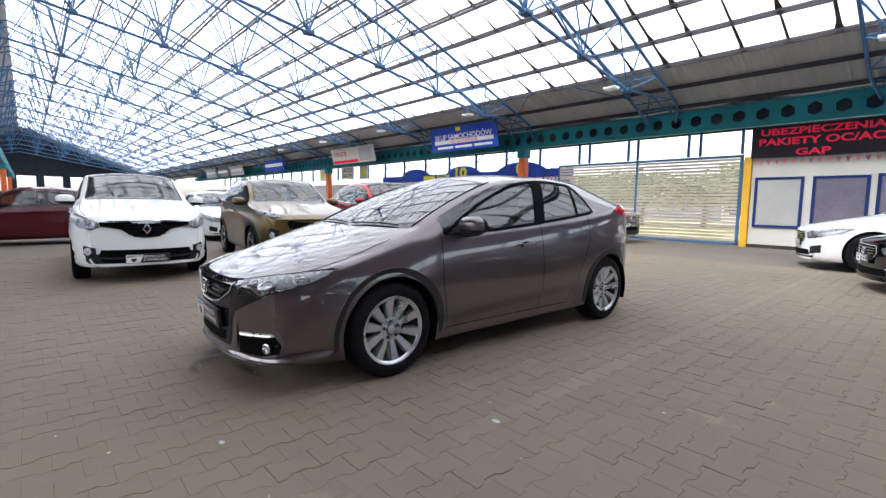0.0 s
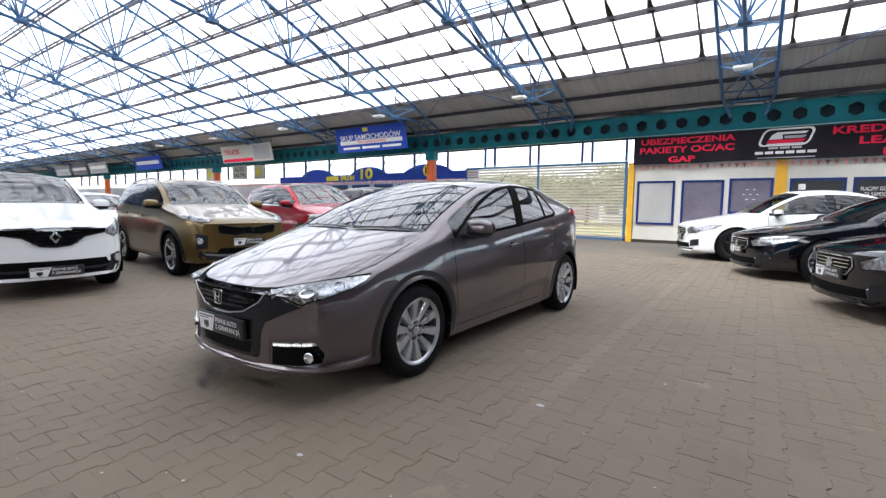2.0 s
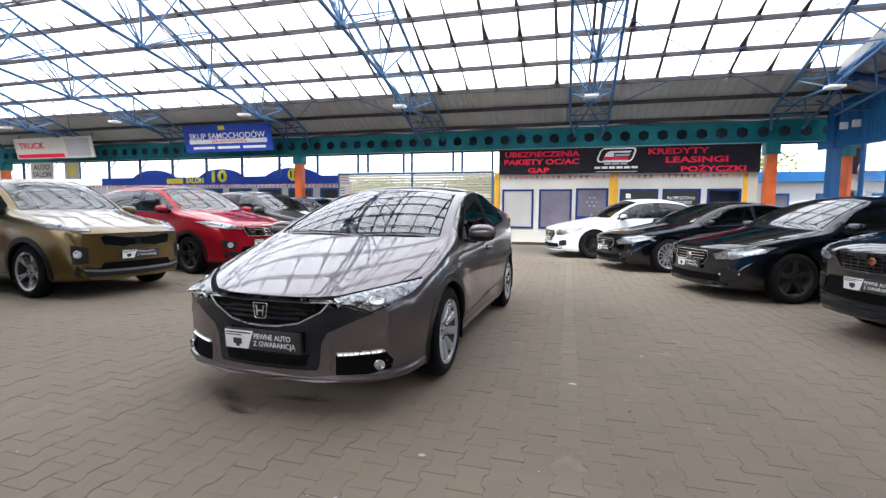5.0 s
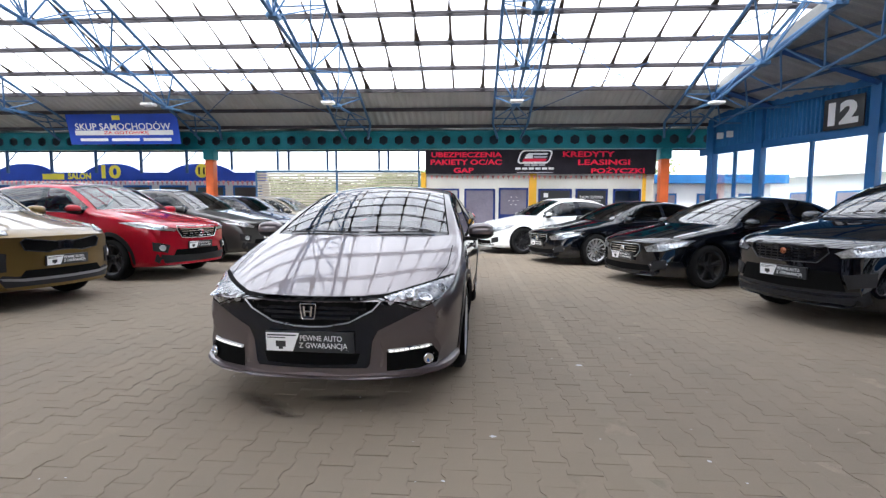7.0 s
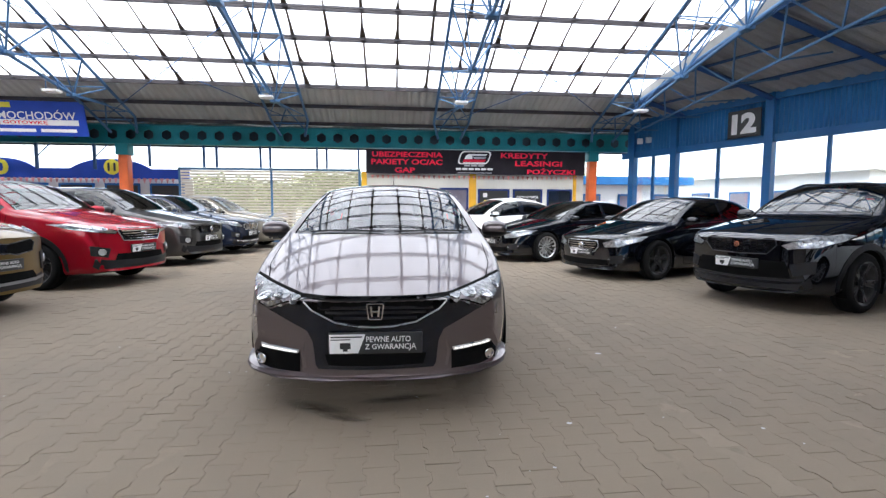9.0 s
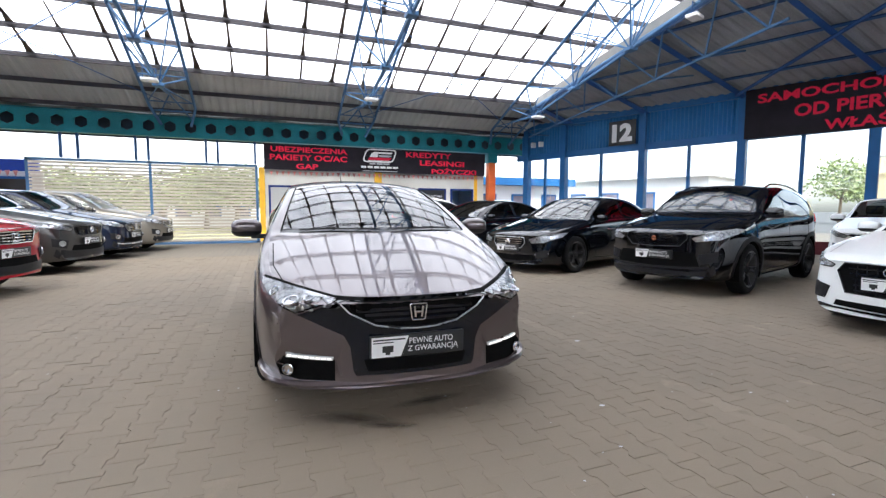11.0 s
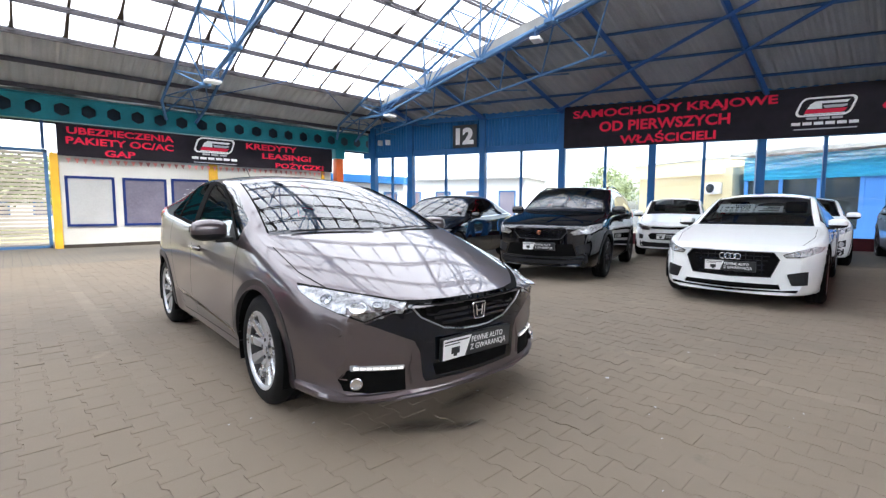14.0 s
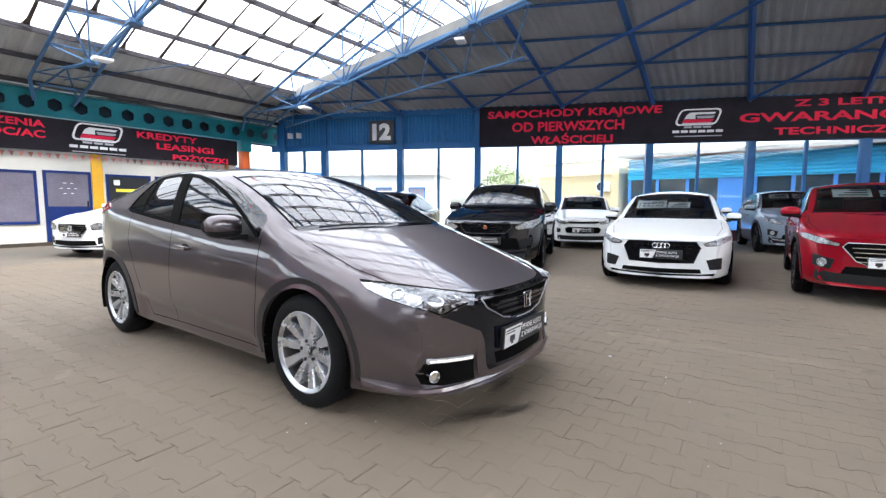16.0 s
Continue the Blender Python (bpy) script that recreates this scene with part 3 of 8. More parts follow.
# thick tube, edge board and cables along the upper edge of the lean-to
bm = bmesh.new()
def top_b(y):
    return Vector((5.3, y, b_roof_z(5.3, y)))
tube(bm, top_b(16.3) + Vector((0, 0, -0.15)), top_b(5.5) + Vector((0, 0, -0.15)), 0.075, 10)
tagged(link_bm("edge_tube", bm, M["steel_blue"]), "thick blue steel tube along the lean-to's upper edge", "beam", kind="structure")
bm = bmesh.new()
a, b2 = top_b(16.3), top_b(5.5)
vs = [bm.verts.new(c) for c in (a + Vector((0, 0, -0.08)), b2 + Vector((0, 0, -0.08)), b2 + Vector((-0.02, 0, 0.16)), a + Vector((-0.02, 0, 0.16)))]
bm.faces.new(vs)
vs2 = [bm.verts.new(v.co + Vector((0.03, 0, 0))) for v in vs]
bm.faces.new(vs2[::-1])
for k in range(4):
    bm.faces.new((vs[k], vs2[k], vs2[(k + 1) % 4], vs[(k + 1) % 4]))
tagged(link_bm("edge_board", bm, M["grey_steel"], smooth=False), "grey metal edge board of the lean-to roof", "trim", kind="structure")
bm = bmesh.new()
for off in (0.13, 0.17, 0.22):
    yy = 16.0
    while yy > 6:
        p, q = top_b(yy), top_b(yy - 2)
        sag = 0.03 * math.sin(yy * 2)
        tube(bm, p + Vector((-0.1, 0, -0.1 - off + sag)), q + Vector((-0.1, 0, -0.1 - off - sag)), 0.011, 5)
        yy -= 2
tagged(link_bm("edge_cables", bm, M["steel_dark"]), "dark cables strung along the edge tube", "cable", kind="structure")
# lattice below the lean-to's edge
lat = tagged(empty("edge_lattice", Matrix.Translation((5.6, 16, 0))), "light blue steel lattice girder below the lean-to roof", "girder")
bm = bmesh.new()
def lower(y):
    return Vector((0.25, y - 16, 4.05 + 0.093 * (16 - y)))
tube(bm, lower(15.6), lower(5.8), 0.035, 8)
part("lower_chord", bm, M["steel_blue"], lat)
yy = 15.2
while yy > 6:
    p = lower(yy)
    for q in (top_b(yy + 0.75) - Vector((5.6, 16, 0.15)), top_b(yy - 0.75) - Vector((5.6, 16, 0.15)), Vector((7.2 - 5.6, yy - 16, b_roof_z(7.2, yy) - 0.2))):
        bm = bmesh.new()
        tube(bm, p, q, 0.025, 6)
        part("web_strut", bm, M["steel_blue"], lat)
    yy -= 1.5

# ------------------------------------------------ castellated beam on wall A
def castellated(x0, x1, y, z0, z1, pitch, r):
    b = bmesh.new()
    n = int((x1 - x0) / pitch)
    zc = (z0 + z1) / 2
    for k in range(n):
        xa = x1 - (k + 1) * pitch
        xb = xa + pitch
        xc = (xa + xb) / 2
        for yy, flip in ((y, False), (y + 0.03, True)):
            hexv = [b.verts.new((xc + r * math.cos(radians(30 + 60 * i)), yy, zc + r * math.sin(radians(30 + 60 * i)))) for i in range(6)]
            out = [b.verts.new(c) for c in ((xb, yy, zc + 0.0), (xb, yy, z1), (xc, yy, z1), (xa, yy, z1), (xa, yy, zc), (xa, yy, z0), (xc, yy, z0), (xb, yy, z0))]
            h = hexv
            fs = [(out[0], out[1], h[0]), (out[1], out[2], h[1], h[0]), (out[2], out[3], h[2], h[1]), (out[3], out[4], h[2]), (out[4], h[3], h[2]),
                  (out[4], out[5], h[3]), (out[5], out[6], h[4], h[3]), (out[6], out[7], h[5], h[4]), (out[7], out[0], h[5]), (out[0], h[0], h[5])]
            for f in fs:
                b.faces.new(f[::-1] if not flip else f)
            if not flip:
                front = h
        for i in range(6):
            b.faces.new((front[i], front[(i + 1) % 6], h[(i + 1) % 6], h[i]))
    xs = x1 - n * pitch
    box(b, xs, x1, y - 0.09, y + 0.12, z1, z1 + 0.025)
    box(b, xs, x1, y - 0.09, y + 0.12, z0 - 0.025, z0)
    return b


tagged(link_bm("beam_north", castellated(-64, 6.42, WALL_A, 3.50, 4.13, 0.59, 0.185), M["steel_teal"], smooth=False), "teal castellated steel beam with hexagonal holes", "beam", kind="structure")
# dark sheet put in for the shade seen through the beam's holes
bm = boxes((-64, 6.5, WALL_A + 0.35, WALL_A + 0.42, 3.45, 4.3))
tagged(link_bm("beam_shade_sheet", bm, surface("dark_shade_sheet", (0.02, 0.035, 0.05), 0.7, var=0.2), smooth=False), "dark sheet standing in for the shade behind the castellated beam", "wall", kind="structure")
# white cable that sags along the beam's top
bm = bmesh.new()
prev = None
x = 6.0
while x > -40:
    z = 4.22 + 0.03 * math.sin(x * 1.1) + 0.025 * math.sin(x * 2.7)
    p = Vector((x, WALL_A - 0.12, z))
    if prev is not None:
        tube(bm, prev, p, 0.02, 5)
    prev = p
    x -= 0.35
tagged(link_bm("white_cable", bm, M["lamp_white"]), "white sagging cable along the top of the beam", "cable")


def pillar(x, y, h=3.48):
    root = tagged(empty("pillar", Matrix.Translation((x, y, 0))), "orange-painted steel pillar with a teal capital", "pillar", group="hall pillars")
    b = bmesh.new()
    box(b, -0.15, 0.15, -0.15, 0.15, 0, h - 0.4, bevel=0.015)
    part("shaft", b, M["orange"], root)
    b = bmesh.new()
    box(b, -0.2, 0.2, -0.2, 0.2, h - 0.4, h - 0.02, bevel=0.02)
    part("capital", b, M["steel_teal"], root)
    b = bmesh.new()
    box(b, -0.2, 0.2, -0.2, 0.2, 0, 0.025)
    part("base_plate", b, M["steel_dark"], root)


for px in (4.57, -12.33, -29.2, -46.1):
    pillar(px, WALL_A - 0.1)
for px in (-26.7, -43.6, -60.5):
    pillar(px, -0.3)
tagged(link_bm("beam_south", boxes((WEST, -20, -0.4, -0.2, 3.5, 4.15)), M["steel_teal"], smooth=False), "teal steel beam on the far pillars", "beam", kind="structure")

# clerestory posts above the gate and the shop fronts
bm = bmesh.new()
for x in (-11.6, -9.78, -9.35, -7.84, -7.5, -5.85, -5.5, -4.35):
    box(bm, x - 0.035, x + 0.035, WALL_A + 0.02, WALL_A + 0.1, 2.72, 3.48)
for k in range(22):
    x = -13.4 - 1.85 * k
    box(bm, x - 0.04, x + 0.04, WALL_A + 0.02, WALL_A + 0.1, 2.6, 3.48)
    tube(bm, (x, WALL_A + 0.06, 3.0), (x + 0.45, WALL_A + 0.06, 3.46), 0.02, 5)
tagged(link_bm("clerestory_posts", bm, M["steel_dark"], smooth=False), "dark slim steel posts under the beam", "post", kind="structure")


# ------------------------------------------------ slatted gate
def gate(x0, x1):
    root = tagged(empty("slatted_gate", Matrix.Translation((x0, WALL_A, 0))), "closed grey slatted steel gate in a blue frame", "gate")
    w, h = x1 - x0, 2.7
    b = bmesh.new()
    for a in (0, w / 2 - 0.04, w - 0.08):
        box(b, a, a + 0.08, -0.03, 0.03, 0.03, h)
    box(b, 0, w, -0.03, 0.03, h - 0.08, h)
    box(b, 0, w, -0.03, 0.03, 0.03, 0.1)
    box(b, 0, w, -0.025, 0.025, 1.28, 1.33)
    part("gate_frame", b, M["steel_blue"], root, "blue steel frame", smooth=False)
    me = None
    for leaf in (0.08, w / 2 + 0.04):
        for k in range(24):
            if me is None:
                b = bmesh.new()
                box(b, 0, w / 2 - 0.12, -0.012, 0.012, 0, 0.074)
                ob = part("slat", b, M["slat"], root, smooth=False)
                me = ob.data
            else:
                ob = new("slat", me)
                ob.parent = root
            ob.location = (leaf, -0.02, 0.14 + 0.104 * k)
    return root


gate(-10.64, -4.28)

# ------------------------------------------------ sales booth under the long banner
bm = bmesh.new()
OPEN = [(-3.95, -2.81, 0.6, 2.02), (-2.62, -1.47, 0.6, 2.02), (-1.34, -0.25, 0.12, 2.05), (0.12, 1.35, 0.6, 2.02), (1.48, 2.65, 0.6, 2.02), (2.84, 3.84, 0.6, 2.02)]
edges = [-4.05]
for a, b2, _, _ in OPEN:
    edges += [a, b2]
edges.append(4.3)
for a, b2 in zip(edges[0::2], edges[1::2]):
    box(bm, a, b2, WALL_A + 0.02, WALL_A + 0.14, 0.1, 2.6)
for a, b2, z0, z1 in OPEN:
    if z0 > 0.2:
        box(bm, a, b2, WALL_A + 0.02, WALL_A + 0.14, 0.1, z0)
    box(bm, a, b2, WALL_A + 0.02, WALL_A + 0.14, z1, 2.6)
tagged(link_bm("wall_north", bm, M["white_wall"], smooth=False), "white panelled booth wall under the banner", "wall", kind="structure")
bm = boxes((-4.1, 4.35, WALL_A - 0.02, WALL_A + 0.3, 0.0, 0.1))
tagged(link_bm("booth_plinth", bm, M["plinth"], smooth=False), "dark plinth below the booth wall", "plinth", kind="structure")
bm = boxes((-4.05, 4.3, WALL_A + 2.4, WALL_A + 2.5, 0.1, 2.6), (-4.05, 4.3, WALL_A + 0.14, WALL_A + 2.5, 2.6, 2.66), (-4.05, -3.95, WALL_A + 0.14, WALL_A + 2.4, 0.1, 2.6), (4.2, 4.3, WALL_A + 0.14, WALL_A + 2.4, 0.1, 2.6))
tagged(link_bm("wall_booth", bm, M["white_wall"], smooth=False), "plain inner walls of the booth", "wall", kind="structure")


def booth_window(k, a, b2, z0, z1, pane, kind="window"):
    root = tagged(empty(f"{kind}_{k}", Matrix.Translation((a, WALL_A, z0))), "blue-framed booth " + kind + " with a poster or toned pane" if kind == "window" else "blue booth door with a glazed upper half", kind, kind="structure")
    w, h = b2 - a, z1 - z0
    b = bmesh.new()
    f = 0.07
    box(b, 0, f, -0.02, 0.05, 0, h)
    box(b, w - f, w, -0.02, 0.05, 0, h)
    box(b, f, w - f, -0.02, 0.05, 0, f)
    box(b, f, w - f, -0.02, 0.05, h - f, h)
    if kind == "door":
        box(b, f, w - f, -0.01, 0.04, f, 0.95)
    part("window_frame" if kind == "window" else "door_frame", b, M["navy_frame"], root, smooth=False)
    b = boxes((f, w - f, 0.0, 0.012, 0.85 if kind == "door" else f, h - f))
    part("pane", b, pane, root, smooth=False)
    if kind == "door":
        b = boxes((w - 0.13, w - 0.1, -0.06, -0.02, 0.95, 1.1), bevel=0.008)
        part("door_handle", b, M["black_plastic"], root)
    return root


panes = [surface("blank_poster", (0.3, 0.3, 0.29), 0.5, var=0.08, scale=1.5, fine=30, bump=0.0), M["poster"], M["poster"], M["plate_black"], M["plate_black"], M["window"]]
for k, (o, pn) in enumerate(zip(OPEN, panes)):
    kd = "door" if k == 2 else "window"
    w = booth_window(k + 1, *o, pn, kd)
    if k == 3:
        lettering("phone_bar", "-", 0.7, 0.09, at(0.6, -0.006, 0.95, FACE_S), M["yellow_text"], w)
        bmm = boxes((0.2, 0.36, -0.012, -0.002, 1.1, 1.26), bevel=0.02)
        part("symbol", bmm, M["white_text"], w)
    if k == 4:
        lettering("offer_lettering", "PŁACIMY GOTÓWKĄ\nZA SAMOCHODY\nWSZYSTKICH MAREK", 0.85, 0.42, at(0.58, -0.006, 0.98, FACE_S), M["white_text"], w)
    if k == 2:
        lettering("opening_hours", "- -\n- - -\n- -", 0.4, 0.3, at(0.55, -0.006, 1.45, FACE_S), M["white_text"], w)

bm = boxes((-4.24, -4.06, WALL_A - 0.06, WALL_A + 0.14, 0, 2.62), (-0.22, 0.05, WALL_A - 0.03, WALL_A + 0.02, 0.1, 2.62), (3.88, 4.0, WALL_A - 0.03, WALL_A + 0.02, 0.1, 2.62))
tagged(link_bm("yellow_posts", bm, M["yellow"], smooth=False), "yellow-painted steel posts of the booth front", "post", kind="structure")

# small pennants along the top of the booth
bm = bmesh.new()
rng = random.Random(2)
for k in range(42):
    x = -3.9 + 0.19 * k
    vs = [bm.verts.new(c) for c in ((x, WALL_A - 0.03, 2.5), (x + 0.12, WALL_A - 0.03, 2.5), (x + 0.06, WALL_A - 0.035 - 0.02 * rng.random(), 2.36))]
    bm.faces.new(vs)
for k in range(110):
    x = -11.2 - 0.2 * k
    vs = [bm.verts.new(c) for c in ((x, WALL_A + 1.0, 2.36), (x - 0.14, WALL_A + 1.0, 2.36), (x - 0.07, WALL_A + 1.0, 2.16))]
    bm.faces.new(vs)
tagged(link_bm("pennant_string", bm, surface("faded_pennants", (0.5, 0.2, 0.18), 0.7, var=0.45, island=True), smooth=False), "faded red and white pennants on a string", "bunting", kind="stuff")


def logo_bars(parent, x, y, z, s, face):
    """The firm's mark as plain shapes: a rounded frame, a hook, a red band and bars below."""
    def piece(name, quads, material, lift):
        b = bmesh.new()
        for q in quads:
            b.faces.new([b.verts.new((px * s, pz * s, lift)) for px, pz in q])
        part(name, b, material, parent, smooth=False).matrix_local = at(x, y, z, face)

    def ring(w, h, cx, cz, lean, r, n=6):
        out = []
        for sx, sz, a0 in ((1, 1, 0), (-1, 1, 90), (-1, -1, 180), (1, -1, 270)):
            for k in range(n + 1):
                a = radians(a0 + 90 * k / n)
                px, pz = sx * (w - r) + r * math.cos(a), sz * (h - r) + r * math.sin(a)
                out.append((cx + px + lean * pz, cz + pz))
        return out
    o, i_ = ring(.6, .25, 0, .26, .35, .15), ring(.545, .205, 0, .26, .35, .12)
    n = len(o)
    piece("mark_frame", [(o[k], o[(k + 1) % n], i_[(k + 1) % n], i_[k]) for k in range(n)], M["white_text"], 0.004)
    piece("mark_hook", [((-.40, .205), (-.33, .33), (-.22, .40), (-.08, .30), (-.08, .205)), ((-.22, .40), (.5, .40), (.44, .335), (-.08, .335), (-.08, .30)), ], M["white_text"], 0.004)
    piece("mark_stripe", [((-.02, .215), (.36, .215), (.44, .245), (.46, .29), (-.06, .29))], M["grey_print"], 0.005)
    piece("mark_band", [((-.46, .09), (.32, .09), (.40, .12), (.45, .195), (-.41, .195))], M["red_text"], 0.005)
    piece("mark_edge", [((-.46, .06), (.4, .06), (.41, .085), (-.44, .085))], M["white_text"], 0.0045)
    for k in range(3):
        piece("name_bar", [((-.4 + .27 * k, -.07), (-.17 + .27 * k, -.07), (-.17 + .27 * k, -.01), (-.4 + .27 * k, -.01))], M["grey_print"], 0.004)
    for k in range(6):
        x0 = -.72 + .245 * k
        piece("name_bar", [((x0, -.21), (x0 + .2, -.21), (x0 + .2, -.13), (x0, -.13))], M["white_text"], 0.004)
    piece("name_bar", [((-.66, -.33), (.68, -.33), (.68, -.3), (-.66, -.3))], M["grey_print"], 0.004)



def banner_cloth(w, h, seed):
    """A sheet of cloth with slight creases, facing -y, from the origin."""
    b = bmesh.new()
    nx, nz = int(w / 0.12), 10
    rg = random.Random(seed)
    ph = [rg.uniform(0, 6.28) for _ in range(4)]
    rows = []
    for j in range(nz + 1):
        row = []
        for i in range(nx + 1):
            x, z = w * i / nx, h * j / nz
            d = 0.008 * math.sin(2.3 * x + ph[0]) * (1 - j / nz) + 0.004 * math.sin(5 * x + 2 * z + ph[1])
            row.append(b.verts.new((x, d - 0.015, z + 0.012 * math.sin(1.7 * x + ph[2]) * (1 if j in (0, nz) else 0))))
        rows.append(row)
    for j in range(nz):
        for i in range(nx):
            b.faces.new((rows[j][i], rows[j][i + 1], rows[j + 1][i + 1], rows[j + 1][i]))
    back = bmesh.ops.extrude_face_region(b, geom=b.faces[:])
    for v in back["geom"]:
        if isinstance(v, bmesh.types.BMVert):
            v.co.y += 0.02
    return b


sgn = tagged(empty("long_banner", Matrix.Translation((-4.07, WALL_A - 0.14, 2.55))), "long black cloth banner with red lettering above the booth", "banner")
part("cloth", banner_cloth(8.35, 0.86, 3), M["banner"], sgn)
part("batten", boxes((0, 8.35, 0.0, 0.13, 0.8, 0.84), (0, 8.35, 0.0, 0.14, 0.02, 0.06)), M["steel_dark"], sgn, smooth=False)
for words, xc, zc, w, h in (("UBEZPIECZENIA", 1.52, 0.70, 2.6, 0.19), ("PAKIETY OC/AC", 1.5, 0.43, 2.62, 0.2), ("GAP", 1.42, 0.13, 0.75, 0.19),
                            ("KREDYTY", 5.95, 0.71, 1.85, 0.2), ("LEASINGI", 6.5, 0.42, 1.85, 0.2), ("POŻYCZKI", 7.0, 0.14, 1.9, 0.24)):
    lettering("lettering", words, w, h, at(xc, -0.035, zc, FACE_S), M["red_text"], sgn, bold=0.03)
logo_bars(sgn, 4.02, -0.035, 0.36, 0.98, FACE_S)

# ------------------------------------------------ advertising boards hung from the eave
def ad_board(name, x0, x1, z0, z1, y, cloth, label, tilt=12):
    root = tagged(empty(name, Matrix.Translation((x0, y, z0)) @ pose(0, 0, 0, tilt, 0, 0)), label, "sign", group="hanging boards")
    b = bmesh.new()
    box(b, 0, x1 - x0, -0.02, 0.02, 0, z1 - z0, bevel=0.006)
    part("board", b, cloth, root)
    b = bmesh.new()
    for xx in (0.15, x1 - x0 - 0.15):
        tube(b, (xx, 0.03, z1 - z0 - 0.05), (xx, 0.5, z1 - z0 + 0.3), 0.015, 5)
    part("hanger", b, M["steel_dark"], root)
    return root


s1 = ad_board("blue_board", -17.05, -12.87, 3.55, 4.62, WALL_A - 1.05, M["blue_banner"], "blue hanging board with white lettering below the eave")
lettering("lettering", "SKUP SAMOCHODÓW", 3.6, 0.3, at(2.1, -0.03, 0.66, FACE_S), M["white_text"], s1, bold=0.012)
b_ = bmesh.new()
box(b_, 0.25, 3.95, -0.03, -0.022, 0.33, 0.5)
part("white_band", b_, M["white_text"], s1)
lettering("lettering", "ZA GOTÓWKĘ", 1.7, 0.15, at(2.2, -0.037, 0.415, FACE_S), M["red_text"], s1, bold=0.01)
b_ = bmesh.new()
for k in range(3):
    box(b_, 0.4 + 1.2 * k, 1.45 + 1.2 * k, -0.03, -0.022, 0.12, 0.22)
part("number_bars", b_, M["white_text"], s1)
b_ = bmesh.new()
box(b_, 1.75, 2.05, -0.03, -0.022, 0.86, 1.02)
part("yellow_flag", b_, M["yellow_text"], s1)
s2 = ad_board("white_board", -27.0, -22.2, 3.5, 4.45, WALL_A - 0.9, M["white_wall"], "white hanging board with a red word and a dark picture")
lettering("lettering", "TRUCK", 1.6, 0.28, at(1.1, -0.03, 0.6, FACE_S), M["red_text"], s2, bold=0.012)
b_ = bmesh.new()
box(b_, 3.2, 4.6, -0.03, -0.022, 0.1, 0.85)
part("picture", b_, M["grey_print"], s2)
b_ = bmesh.new()
box(b_, 0.1, 3.0, -0.03, -0.022, 0.05, 0.22)
part("red_band", b_, M["red_text"], s2)
for k, (x0, x1, c) in enumerate(((-38.5, -34.5, "blue_banner"), (-47, -43.5, "grey_print"), (-51, -47.5, "poster"), (-55, -51.5, "grey_print"))):
    sx = ad_board("board", x0, x1, 3.5, 4.4, WALL_A - 0.9, M[c], "far hanging advertising board below the eave")
    b_ = bmesh.new()
    box(b_, 0.3, x1 - x0 - 0.3, -0.03, -0.022, 0.35, 0.6)
    part("word_bar", b_, M["white_text"], sx)

# ------------------------------------------------ shop fronts west of the gate
FY = WALL_A + 1.15
bm = bmesh.new()
box(bm, -24.5, -10.75, FY, FY + 0.12, 2.35, 2.72)
for xc, hw, hh in ((-21.2, 1.3, 0.36), (-17.3, 1.25, 0.36), (-13.5, 1.4, 0.36)):
    n = 14
    fr = [bm.verts.new((xc + hw * (2 * i / n - 1), FY - 0.01, 2.72 + hh * (1 - abs(2 * i / n - 1) ** 2.5))) for i in range(n + 1)]
    bk = [bm.verts.new(v.co + Vector((0, 0.1, 0))) for v in fr]
    bm.faces.new(fr[::-1])
    bm.faces.new(bk)
    for i in range(n):
        bm.faces.new((fr[i], fr[i + 1], bk[i + 1], bk[i]))
fascia = tagged(link_bm("shop_fascia", bm, M["blue_banner"], smooth=False), "blue shop fascia with rounded humps and yellow lettering", "sign", kind="structure")
for words, x, z, w, h, mt in (("SALON", -18.75, 2.56, 1.02, 0.26, "yellow_text"), ("10", -17.35, 2.74, 0.85, 0.56, "yellow_text"), ("11", -13.45, 2.78, 0.28, 0.3, "black_text")):
    lettering("lettering", words, w, h, at(x, FY - 0.042, z, FACE_S), M[mt], fascia, bold=0.04)
b_ = bmesh.new()
lathe(b_, [(0.0, 0), (0.27, 0), (0.285, 0.015), (0.0, 0.016)], 24)
disc = part("disc", b_, M["yellow_text"], fascia)
disc.location = (-13.45, FY - 0.03, 2.78)
b_ = boxes((-20.4, -19.45, FY - 0.03, FY - 0.012, 2.42, 2.66))
part("yellow_panel", b_, M["yellow_text"], fascia)
bm = bmesh.new()
box(bm, -24.5, -10.75, FY + 0.3, FY + 0.4, 0, 2.35)
tagged(link_bm("wall_shops", bm, M["white_wall"], smooth=False), "white shop front wall", "wall", kind="structure")
for k in range(8):
    x = -12.3 - 1.6 * k
    booth = tagged(empty(f"window_{k + 10}", Matrix.Translation((x, FY + 0.28, 0.5))), "dark shop window in a blue frame", "window", kind="structure")
    part("window_frame", boxes((0, 1.25, -0.02, 0.02, 0, 1.7)), M["blue_frame"], booth, smooth=False)
    part("pane", boxes((0.08, 1.17, -0.03, -0.022, 0.08, 1.62)), M["plate_black"], booth, smooth=False)
